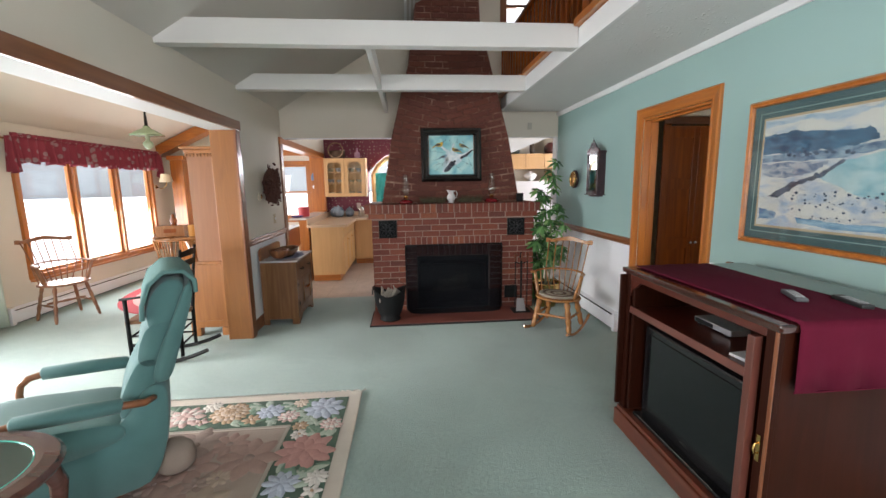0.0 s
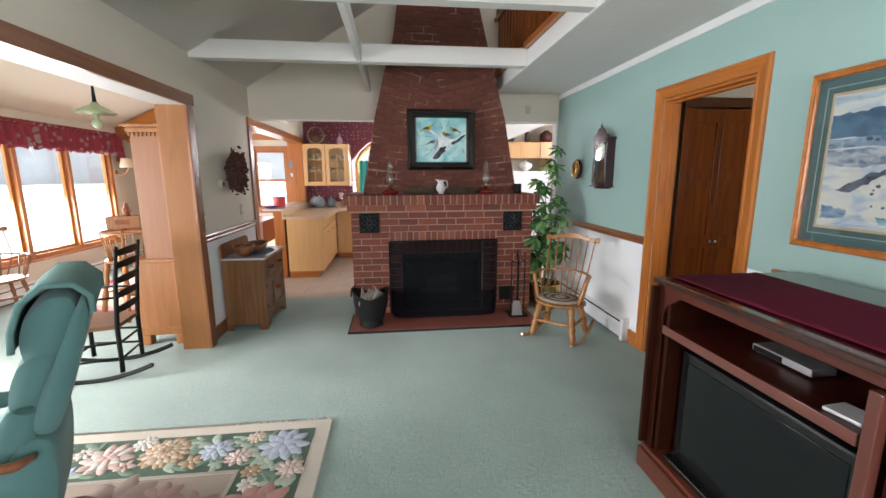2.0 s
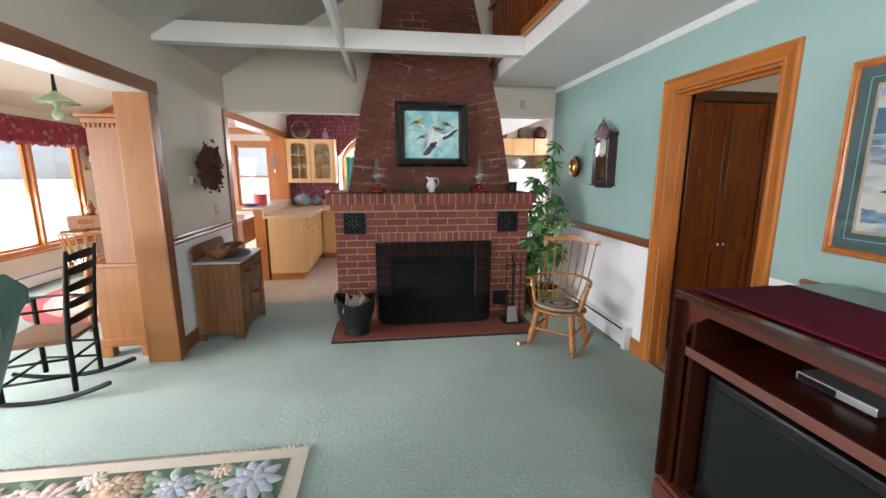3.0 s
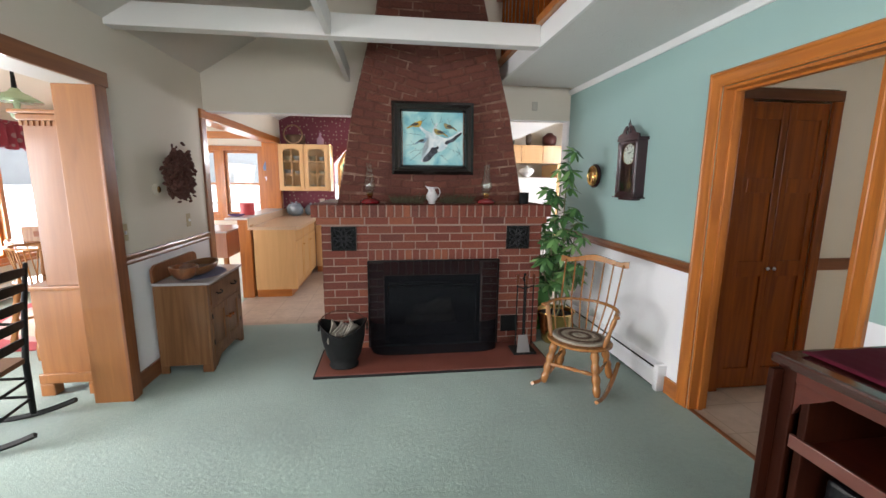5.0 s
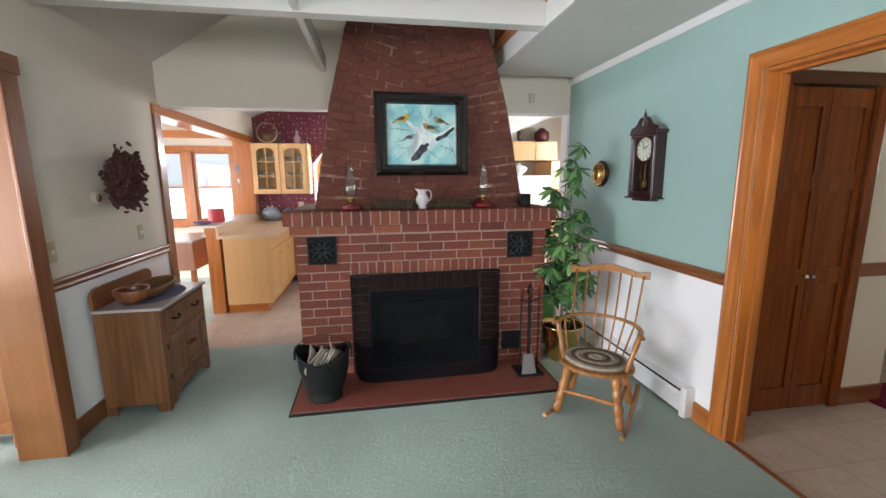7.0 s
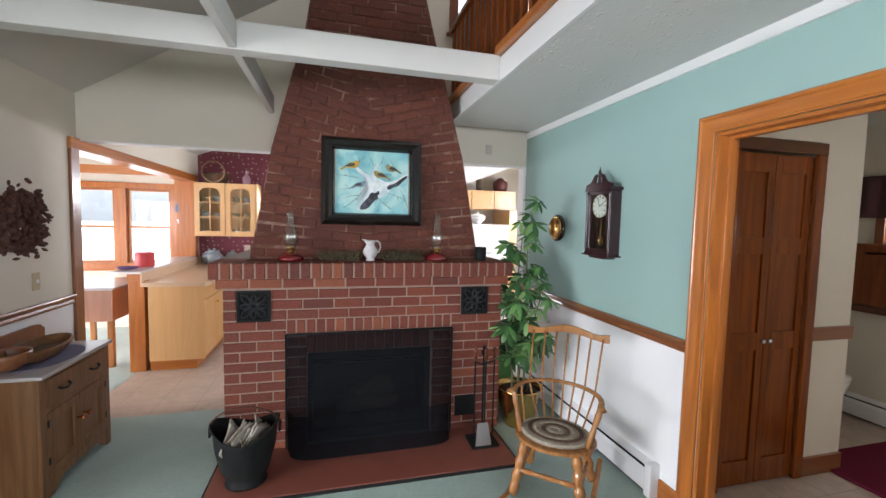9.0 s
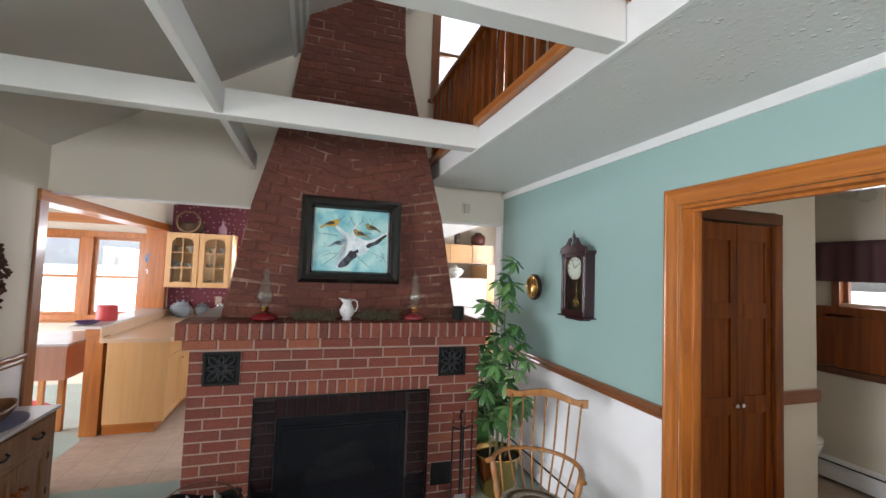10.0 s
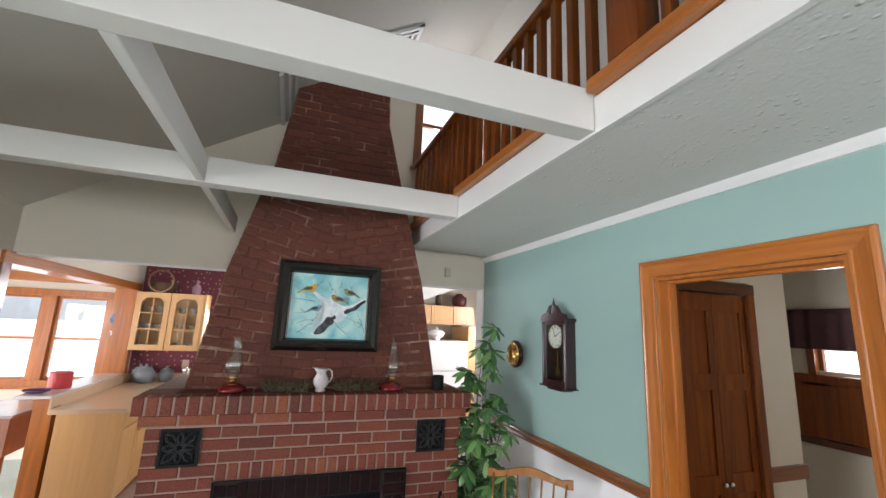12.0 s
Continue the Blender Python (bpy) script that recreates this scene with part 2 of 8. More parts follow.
# ---- mesh helpers ----


def mesh_of(name, bm, material, smooth=False):
    me = bpy.data.meshes.new(name)
    bmesh.ops.recalc_face_normals(bm, faces=bm.faces)
    bm.to_mesh(me)
    bm.free()
    for p in me.polygons:
        p.use_smooth = smooth
    me.materials.append(material)
    return me


def part(name, bm, material, parent=None, label="", smooth=False, at=None):
    ob = new(name, mesh_of(name, bm, material, smooth))
    if parent:
        ob.parent = parent
    if at is not None:
        ob.matrix_basis = at
    return tagged(ob, label)


def thing(name, at, label, category, group=""):
    ob = new(name)
    ob.empty_display_size = 0.1
    ob.matrix_basis = at
    return tagged(ob, label, category, group)


def structure(name, bm, material, label="", category=""):
    return tagged(new(name, mesh_of(name, bm, material)), label, category, "", "structure")


def B(*boxes, bevel=0.0, segs=2):
    """A bmesh of boxes, each (x0, y0, z0, x1, y1, z1), with edges rounded by bevel."""
    bm = bmesh.new()
    for x0, y0, z0, x1, y1, z1 in boxes:
        m = Matrix.Translation(((x0 + x1) / 2, (y0 + y1) / 2, (z0 + z1) / 2)) @ Matrix.Diagonal((abs(x1 - x0), abs(y1 - y0), abs(z1 - z0), 1))
        bmesh.ops.create_cube(bm, size=1, matrix=m)
    if bevel:
        bmesh.ops.bevel(bm, geom=list(bm.edges), offset=bevel, segments=segs, affect="EDGES", profile=0.6)
    return bm


def prism(bm, pts, axis, a, b):
    """Adds a polygon, of pairs in the plane across axis, drawn out from a to b along it."""
    def put(p, s):
        return {"x": (s, p[0], p[1]), "y": (p[0], s, p[1]), "z": (p[0], p[1], s)}[axis]
    va = [bm.verts.new(put(p, a)) for p in pts]
    vb = [bm.verts.new(put(p, b)) for p in pts]
    bm.faces.new(va)
    bm.faces.new(vb[::-1])
    n = len(pts)
    for i in range(n):
        bm.faces.new((va[i], vb[i], vb[(i + 1) % n], va[(i + 1) % n]))
    return bm


def tube(bm, pts, radii, segs=10, flat=1.0):
    """Adds a round rod along pts; radii one number or one a point; flat squashes it upwards."""
    pts = [Vector(p) for p in pts]
    n = len(pts)
    if isinstance(radii, (int, float)):
        radii = [radii] * n
    rings = []
    ref = None
    for i, p in enumerate(pts):
        d = (pts[min(i + 1, n - 1)] - pts[max(i - 1, 0)]).normalized()
        if ref is None:
            ref = Vector((0, 0, 1)) if abs(d.z) < 0.9 else Vector((1, 0, 0))
        u = d.cross(ref).normalized()
        w = u.cross(d).normalized()
        ref = w
        rings.append([bm.verts.new(p + (u * math.cos(2 * math.pi * k / segs) + w * math.sin(2 * math.pi * k / segs) * flat) * radii[i]) for k in range(segs)])
    for a, b in zip(rings, rings[1:]):
        for k in range(segs):
            bm.faces.new((a[k], a[(k + 1) % segs], b[(k + 1) % segs], b[k]))
    bm.faces.new(rings[0][::-1])
    bm.faces.new(rings[-1])
    return bm


def lathe(bm, profile, segs=24, centre=(0, 0, 0)):
    """Adds a turned body; profile: pairs of radius and height, from the bottom up."""
    cx, cy, cz = centre
    rings = []
    for r, z in profile:
        rings.append([bm.verts.new((cx + max(r, 0.0005) * math.cos(2 * math.pi * k / segs), cy + max(r, 0.0005) * math.sin(2 * math.pi * k / segs), cz + z)) for k in range(segs)])
    for a, b in zip(rings, rings[1:]):
        for k in range(segs):
            bm.faces.new((a[k], a[(k + 1) % segs], b[(k + 1) % segs], b[k]))
    bm.faces.new(rings[0][::-1])
    bm.faces.new(rings[-1])
    return bm


def turned(a, b, r, knobs=3, n=22):
    """Points and radii of a turned leg from a to b."""
    a, b = Vector(a), Vector(b)
    pts, rad = [], []
    for i in range(n + 1):
        s = i / n
        pts.append(a.lerp(b, s))
        rad.append(r * (0.72 + 0.34 * abs(math.sin(s * math.pi * knobs)) - 0.12 * (s > 0.85)))
    return pts, rad


# ---- the large structure ----
XL, XR, YB, YF = -1.70, 2.022, 0.9, 9.10
ROOF = 2.50


def roof_z(x):
    return ROOF + 0.62 * (x + 1.66) if x < 1.76 else ROOF + 0.62 * 3.42 - 0.62 * (x - 1.76)


structure("floor", B((-4.8, 0.6, -0.1, 2.045, 8.95, 0.0), (-4.8, 8.95, -0.1, -1.72, 12.1, 0.0)), M["carpet"], "sage green cut-pile wall-to-wall carpet", "carpet")
structure("floor_kitchen", B((-1.72, 8.95, -0.1, 4.0, 12.7, -0.002)), M["vinyl"], "beige sheet vinyl kitchen floor beside the carpet", "floor")
structure("floor_hall", B((2.045, 4.5, -0.1, 4.8, 8.94, -0.002)), M["vinyl"], "beige patterned vinyl hall floor", "floor")
structure("threshold", B((2.025, 6.19, -0.002, 2.055, 6.98, 0.006), bevel=0.002), M["brown_y"], "dark brown wooden threshold strip in the doorway", "threshold")
# right wall: teal above, white below, with the doorway
structure("wall_east", B((XR, 7.0, 0.93, 2.15, YF, 2.46), (XR, YB, 0.93, 2.15, 6.17, 2.46), (XR, 6.17, 2.04, 2.15, 7.0, 2.46)), M["teal"], "teal painted plaster wall above the chair rail", "wall")
structure("wainscot_east", B((XR, 7.0, 0.0, 2.15, YF, 0.93), (XR, YB, 0.0, 2.15, 6.17, 0.93)), M["wains"], "white painted lower wall under the chair rail", "wall")
# left wall: cream, with the wide cased opening to the dining room and one by the kitchen
structure("wall_west", B((-1.88, 7.60, 0.93, XL, 9.02, 2.6), (-1.88, 0.9, 0.93, XL, 3.3, 2.6), (-1.88, 3.3, 2.12, XL, 7.60, 2.6), (-1.88, 9.02, 2.12, XL, 12.0, 2.6), (-1.88, 11.75, 0, XL, 12.0, 2.12)), M["cream"], "cream painted plaster wall above the chair rail", "wall")
structure("wainscot_west", B((-1.88, 7.60, 0.0, XL, 9.02, 0.93), (-1.88, 0.9, 0.0, XL, 3.3, 0.93)), M["wains"], "white painted lower wall under the chair rail", "wall")
structure("wall_west_upper", B((-1.88, 0.9, 2.6, -1.78, 12.0, 3.75)), M["cream"], "cream upper wall of the dining room", "wall")
# gable wall with loft window
gable = bmesh.new()
for x0, x1, zb in ((-1.70, 1.20, 2.13), (1.20, 1.76, 4.32), (1.76, 2.10, 4.32), (2.10, 5.0, 2.46)):
    prism(gable, [(x0, zb), (x1, zb), (x1, roof_z(x1)), (x0, roof_z(x0))], "y", YF, YF + 0.12)
prism(gable, [(1.20, 2.13), (2.15, 2.13), (2.15, 2.46), (2.10, 2.46), (2.10, 3.28), (1.20, 3.28)], "y", YF, YF + 0.12)
structure("wall_north", gable, M["cream"], "cream painted gable wall over the kitchen opening", "wall")
structure("opening_trim", B((-1.70, YF - 0.004, 2.122, 2.03, YF + 0.124, 2.13), (2.0, YF - 0.006, 0.0, 2.028, YF + 0.126, 2.122), bevel=0.002), M["white"], "white painted edge of the kitchen opening", "trim")
structure("wall_south", B((-4.8, 0.75, 0, 2.15, 0.9, 0.7), (-4.8, 0.75, 2.4, 5.0, 0.9, 4.8), (-4.8, 0.75, 0.7, -1.5, 0.9, 2.4), (1.7, 0.75, 0.7, 2.15, 0.9, 2.4)), M["cream"], "cream painted rear wall with a wide window", "wall")
slab = bmesh.new()
for x0, x1 in ((-1.78, 1.76), (1.76, 5.0)):
    e = 1e-6
    prism(slab, [(x0, roof_z(x0 + e)), (x1, roof_z(x1 - e)), (x1, roof_z(x1 - e) + 0.12), (x0, roof_z(x0 + e) + 0.12)], "y", 0.75, 9.22)
structure("ceiling_vault", slab, M["ceil"], "off-white sloped cathedral ceiling", "ceiling")
structure("wall_loft", B((4.9, 0.75, 2.6, 5.0, 9.2, 2.7)), M["cream"], "cream low wall at the back of the loft", "wall")
# loft floor, whose underside is the low ceiling
structure("ceiling_loft", B((1.19, YB, 2.44, 4.9, 8.96, 2.58)), M["popcorn"], "grey textured low ceiling under the loft", "ceiling")
structure("loft_fascia", B((1.165, YB, 2.436, 1.19, 8.86, 2.578), bevel=0.003), M["white"], "white painted fascia board of the loft edge", "trim")
structure("loft_nosing", B((1.125, YB, 2.582, 1.23, 6.43, 2.63), (1.125, 6.53, 2.582, 1.23, 7.735, 2.63), (1.125, 7.845, 2.582, 1.23, 8.86, 2.63), bevel=0.006), M["oak_y"], "honey oak nosing along the loft edge", "trim")
structure("loft_floor", B((1.23, YB, 2.582, 4.9, 8.98, 2.60)), M["carpet"], "sage green carpet on the loft floor", "carpet")
crown = bmesh.new()
prism(crown, [(XR, 2.395), (XR - 0.012, 2.397), (XR - 0.02, 2.41), (XR - 0.03, 2.432), (XR - 0.034, 2.44), (XR, 2.44)], "y", YB, YF)
structure("crown_moulding", crown, M["white"], "white painted crown moulding", "trim")
# chair rails and baseboards
def rail_profile(s):
    return [(0, 0.895), (0.014 * s, 0.90), (0.018 * s, 0.915), (0.012 * s, 0.93), (0.022 * s, 0.945), (0.03 * s, 0.958), (0.026 * s, 0.968), (0, 0.968)]
cr = bmesh.new()
prism(cr, [(XR + 0.0 + x, z) for x, z in rail_profile(-1)], "y", 7.09, YF - 0.005)
prism(cr, [(XR + x, z) for x, z in rail_profile(-1)], "y", YB, 5.9)
structure("chair_rail_east", cr, M["brown_y"], "varnished brown wooden chair rail", "chair rail")
cr = bmesh.new()
prism(cr, [(XL + x, z) for x, z in rail_profile(1)], "y", 7.61, 8.98)
structure("chair_rail_west", cr, M["brown_y"], "varnished brown wooden chair rail", "chair rail")
structure("baseboard_west", B((XL, 7.61, 0, XL + 0.018, 8.98, 0.12), bevel=0.004), M["brown_y"], "varnished brown wooden baseboard", "baseboard")
structure("baseboard_east", B((XR - 0.018, 7.09, 0, XR, 7.215, 0.12), (XR - 0.018, 2.0, 0, XR, 6.08, 0.12), bevel=0.004), M["oak_y"], "honey oak baseboard beside the doorway", "baseboard")


def casing(name, x, side, y0, y1, top, w, mat_v, mat_h, label, depth=0.02):
    """A door casing on the wall face x, towards side, round the opening y0 to y1."""
    root = tagged(new(name), label, "door casing", "", "structure")
    prof = [(0, 0), (0, 0.45), (0.03, 0.62), (0.10, 0.62), (0.14, 0.4), (0.2, 0.42), (0.34, 0.5), (0.55, 0.74), (0.72, 0.92), (0.76, 1.12), (0.82, 1.25), (0.92, 1.2), (0.97, 1.0), (1, 0.85), (1, 0)]
    ring = [[(x + side * depth * d, p, q) for o, d in prof] for p, q in ((0, 0), (0, 1), (1, 1), (1, 0))]
    for j, (ea, eb) in enumerate(((0, 1), (1, 2), (2, 3))):
        bm = bmesh.new()
        loops = []
        for e in (ea, eb):
            row = []
            for (o, d), (px, p, q) in zip(prof, ring[e]):
                yy = y0 - o * w if p == 0 else y1 + o * w
                row.append(bm.verts.new((px, yy, top + o * w if q else 0.0)))
            loops.append(row)
        for k in range(len(prof)):
            k2 = (k + 1) % len(prof)
            bm.faces.new((loops[0][k], loops[0][k2], loops[1][k2], loops[1][k]))
        bm.faces.new(loops[0][::-1])
        bm.faces.new(loops[1])
        part("casing_head" if j == 1 else "casing_side", bm, mat_h if j == 1 else mat_v, root)
    return root


door = casing("door_1", XR, -1, 6.17, 7.0, 2.04, 0.088, M["oak"], M["oak_y"], "honey oak door casing with a moulded edge, open doorway")
part("door_lining", B((XR + 0.002, 6.172, 0, 2.15, 6.19, 2.04), (XR + 0.002, 6.98, 0, 2.15, 6.998, 2.04), (XR + 0.002, 6.19, 2.022, 2.15, 6.98, 2.038)), M["oak"], door)
part("door_stop", B((2.08, 6.965, 0, 2.115, 6.98, 2.022), (2.08, 6.19, 0, 2.115, 6.205, 2.022), (2.08, 6.205, 2.007, 2.115, 6.965, 2.022), bevel=0.002), M["oak"], door)
# wide opening to the dining room: boxed post and header
post = tagged(new("opening_west_post"), "wide honey oak boxed post of the dining room opening", "post", "", "structure")
part("post_face", B((-1.885, 7.505, 0, -1.665, 7.60, 2.03), bevel=0.003), M["pine"], post)
part("post_casing", B((-1.665, 7.50, 0, -1.645, 7.605, 2.03), bevel=0.004), M["brown"], post, "dark stained casing board")
head = tagged(new("opening_west_header"), "brown stained header casing over the dining room opening", "header", "", "structure")
part("header_soffit", B((-1.885, 3.3, 2.03, -1.665, 7.60, 2.048), bevel=0.002), M["beam"], head, "white painted soffit board")
part("header_casing", B((-1.665, 3.2, 2.03, -1.64, 7.62, 2.12), bevel=0.004), M["brown_y"], head)
k_open = tagged(new("opening_kitchen_side"), "brown and honey oak casing of the opening beside the kitchen", "door casing", "", "structure")
part("casing_side", B((-1.70, 8.985, 0, -1.678, 9.09, 2.05), bevel=0.004), M["brown"], k_open)
part("casing_lining", B((-1.885, 9.022, 0, -1.70, 9.04, 2.05), (-1.885, 11.73, 0, -1.70, 11.748, 2.05)), M["oak"], k_open)
part("casing_head", B((-1.70, 8.985, 2.05, -1.675, 11.84, 2.135), bevel=0.004), M["oak_y"], k_open)
part("casing_lining_head", B((-1.885, 9.022, 2.05, -1.702, 11.748, 2.118)), M["oak_y"], k_open)
part("casing_side", B((-1.70, 11.735, 0, -1.678, 11.84, 2.05), bevel=0.004), M["oak"], k_open)
# tie beams
for nm, box in (("beam_near", (-1.72, 6.435, 2.444, 1.163, 6.525, 2.605)), ("beam_far", (-1.70, 7.74, 2.44, 1.163, 7.84, 2.588)), ("beam_cross", (-0.34, 6.527, 2.444, -0.298, 7.738, 2.58)), ("beam_cross", (-0.34, 7.842, 2.444, -0.298, 9.098, 2.58))):
    structure(nm, B(box, bevel=0.004), M["beam"], "white painted wooden tie beam under the vault", "beam")

# kitchen and dining shells
structure("wall_kitchen_north", B((-1.70, 11.95, 0, -0.85, 12.07, 2.6), (-0.85, 11.95, 0, 0.25, 12.07, 0.9), (-0.85, 11.95, 2.15, 0.25, 12.07, 3.4), (0.25, 11.95, 0, 1.2, 12.07, 3.4), (-1.7, 11.95, 2.6, -0.85, 12.07, 3.4)), M["paper"], "burgundy floral wallpaper on the kitchen wall", "wallpaper")
structure("wall_kitchen_back", B((1.2, 11.95, 0, 4.0, 12.07, 3.4)), M["cream"], "cream kitchen wall behind the cabinets", "wall")
kc = bmesh.new()
prism(kc, [(-1.78, 2.40), (0.6, 3.4), (4.0, 3.4), (4.0, 3.5), (0.5, 3.5), (-1.78, 2.52)], "y", YF + 0.12, 12.1)
structure("ceiling_kitchen", kc, M["white"], "white sloped kitchen ceiling", "ceiling")
ks = bmesh.new()
prism(ks, [(1.6, 1.95), (3.9, 2.86), (3.9, 3.4), (1.6, 3.4)], "y", 11.2, 11.34)
structure("stair_soffit", ks, M["white"], "white sloping underside of the loft stairs", "soffit")
structure("wall_kitchen_east", B((3.88, 8.94, 0, 4.0, 12.07, 3.4)), M["cream"], "cream kitchen side wall", "wall")
structure("wall_kitchen_south", B((2.15, 9.02, 0, 3.88, 9.10, 2.46)), M["cream"], "cream kitchen wall beside the opening", "wall")
structure("wall_dining_west", B((-4.75, 0.9, 0, -4.6, 4.2, 2.3), (-4.75, 6.9, 0, -4.6, 8.62, 2.3), (-4.75, 11.28, 0, -4.6, 12.1, 2.3), (-4.75, 8.62, 0, -4.6, 11.28, 0.42), (-4.75, 8.62, 2.08, -4.6, 11.28, 2.3), (-4.75, 4.2, 2.08, -4.6, 6.9, 2.3), (-4.75, 4.2, 0, -4.6, 6.9, 0.15)), M["cream"], "cream dining room window wall", "wall")
structure("wall_dining_north", B((-4.6, 11.95, 0, -3.35, 12.07, 3.7), (-3.35, 11.95, 0, -1.98, 12.07, 0.85), (-3.35, 11.95, 2.0, -1.98, 12.07, 3.7), (-1.98, 11.95, 0, -1.70, 12.07, 3.7)), M["cream"], "cream wall of the dining nook", "wall")
dc = bmesh.new()
prism(dc, [(-4.76, 2.2), (-1.88, 3.60), (-1.78, 3.75), (-4.76, 2.32)], "y", 0.75, 12.1)
structure("ceiling_dining", dc, M["cream"], "white sloped dining room ceiling", "ceiling")
# hall and bath
structure("wall_hall_north", B((3.05, 7.2, 0.93, 3.42, 7.3, 2.46), (2.15, 7.2, 2.1, 3.05, 7.3, 2.46), (3.36, 7.3, 0.0, 3.42, 8.9, 2.46)), M["cream"], "cream hall wall beside the closet", "wall")
structure("wainscot_hall", B((3.05, 7.2, 0, 3.42, 7.3, 0.93)), M["cream"], "cream painted lower hall wall", "wall")
structure("hall_rail", B((3.06, 7.175, 0.88, 3.425, 7.2, 0.965), bevel=0.006), M["brown_x"], "brown wooden chair rail in the hall", "chair rail")
structure("hall_baseboard", B((3.06, 7.18, 0, 3.42, 7.2, 0.12), bevel=0.004), M["brown_x"], "brown wooden baseboard in the hall", "baseboard")
structure("wall_bath_east", B((4.5, 4.5, 0, 4.6, 6.85, 2.46), (4.5, 6.85, 0, 4.6, 7.7, 1.5), (4.5, 6.85, 1.95, 4.6, 7.7, 2.46), (4.5, 7.7, 0, 4.6, 8.94, 2.46), (3.42, 8.84, 0, 4.5, 8.94, 2.46), (2.15, 4.5, 0, 2.5, 4.6, 2.46), (3.5, 4.5, 0, 4.5, 4.6, 2.46), (2.5, 4.5, 0, 3.5, 4.6, 0.9), (2.5, 4.5, 2.1, 3.5, 4.6, 2.46)), M["cream"], "cream bathroom wall", "wall")
structure("wall_closet", B((2.15, 7.9, 0, 3.36, 7.98, 2.46)), M["cream"], "plain closet back wall", "wall")

# outside
structure("ground", B((-400, -400, -3.2, 400, 400, -3.0)), plain("snow_ground", (0.86, 0.88, 0.90), 0.8, 0, 0.05, 0.2, 0.1, world_space=True), "flat snow-covered ground and frozen lake", "snow")
hills = bmesh.new()
for i in range(120):
    a0 = math.pi * 0.25 + i * math.pi * 1.5 / 120
    a1 = a0 + math.pi * 1.5 / 120
    h0 = 26 + 5 * noise.noise((i * 0.25, 0, 0)) + 3 * noise.noise((i * 0.9, 3, 0))
    h1 = 26 + 5 * noise.noise(((i + 1) * 0.25, 0, 0)) + 3 * noise.noise(((i + 1) * 0.9, 3, 0))
    R = 340
    v = [hills.verts.new((R * math.cos(a), R * math.sin(a), z)) for a, z in ((a0, -3.1), (a1, -3.1), (a1, h1), (a0, h0))]
    hills.faces.new(v)
structure("backdrop", hills, plain("far_treeline", (0.33, 0.36, 0.38), 0.9, 0, 0.3, 0.03, 0, 0.25), "distant wooded shore", "backdrop")

birch = thing("bare_tree", pose(-8.2, 11.6, -3.0), "bare grey birch tree standing in the snow by the lake", "tree")
bark = plain("bark_pale_grey", (0.42, 0.41, 0.40), 0.9, 0, 0.3, 8, 0.4)
part("trunk", tube(bmesh.new(), [(0, 0, 0), (0.05, 0.1, 2.2), (-0.05, 0.25, 4.4), (0.05, 0.3, 7.0)], [0.13, 0.11, 0.085, 0.03], 10), bark, birch, smooth=True)
rng = random.Random(31)
twigs = bmesh.new()
for i in range(34):
    z = 3.6 + i * 0.09
    a = rng.uniform(0, 2 * math.pi)
    ln = rng.uniform(1.0, 2.6)
    d = Vector((math.cos(a), math.sin(a), rng.uniform(-0.05, 0.3))).normalized()
    p0 = Vector((0, 0.25, z))
    p1 = p0 + d * ln * 0.5 + Vector((0, 0, 0.12))
    p2 = p0 + d * ln + Vector((0, 0, rng.uniform(-0.35, 0.1)))
    tube(twigs, [p0, p1, p2], [0.022, 0.014, 0.005], 5)
    for f in (0.3, 0.55, 0.8):
        q = p1.lerp(p2, f)
        e = Vector((rng.uniform(-1, 1), rng.uniform(-1, 1), rng.uniform(-0.6, 0.4))).normalized() * rng.uniform(0.3, 0.8)
        tube(twigs, [q, q + e * 0.5 + Vector((0, 0, 0.03)), q + e], [0.009, 0.006, 0.003], 4)
tagged(part("branches", twigs, bark, birch), kind="stuff")

# ---- fireplace ----
fireplace = thing("fireplace", pose(0, 0, 0), "red brick fireplace with grey mortar and a soldier course mantel shelf", "fireplace")
FB = (0.02, 0.885, 0.0, 0.665)
for box in ((-0.488, 8.205, 0, FB[0], 9.25, 1.18), (FB[1], 8.205, 0, 1.412, 9.25, 1.18), (FB[0], 8.205, FB[3], FB[1], 9.25, 1.18), (FB[0], 8.75, 0, FB[1], 9.25, FB[3])):
    part("masonry_core", B(box), M["mortar"], fireplace)
part("mantel_bed", B((-0.523, 8.171, 1.113, 1.447, 9.25, 1.18), (-0.558, 8.1455, 1.18, 1.472, 9.25, 1.278)), M["mortar"], fireplace)


def brick_mesh(name, w, d, h, material):
    bm = bmesh.new()
    bmesh.ops.create_cube(bm, size=1, matrix=Matrix.Diagonal((w, d, h, 1)))
    front = [e for e in bm.edges if all(v.co.y < 0 for v in e.verts)]
    bmesh.ops.bevel(bm, geom=front, offset=0.004, segments=1, affect="EDGES")
    return mesh_of(name, bm, material)


BRICKS = {}


def brick(parent, x, y, z, w, h, material, d=0.03, turn=0, name="brick", tilt=0.0, lean=0.0):
    w, h = round(w / 0.004) * 0.004, round(h, 3)
    key = (w, h, d, material.name)
    if key not in BRICKS:
        BRICKS[key] = brick_mesh(name, w, d, h, material)
    ob = new(name, BRICKS[key])
    ob.parent = parent
    ob.matrix_basis = pose(x, y, z, lean, tilt, turn)
    return ob


# the bricks themselves are laid at the end of the file
vent_rects = [(-0.412, -0.207, 0.893, 1.096), (1.10, 1.305, 0.893, 1.096)]
clean_rect = (1.07, 1.225, 0.125, 0.275)


IRON = plain("worn_cast_iron", (0.017, 0.018, 0.021), 0.45, 0.3, 0.3, 20, 0.2)


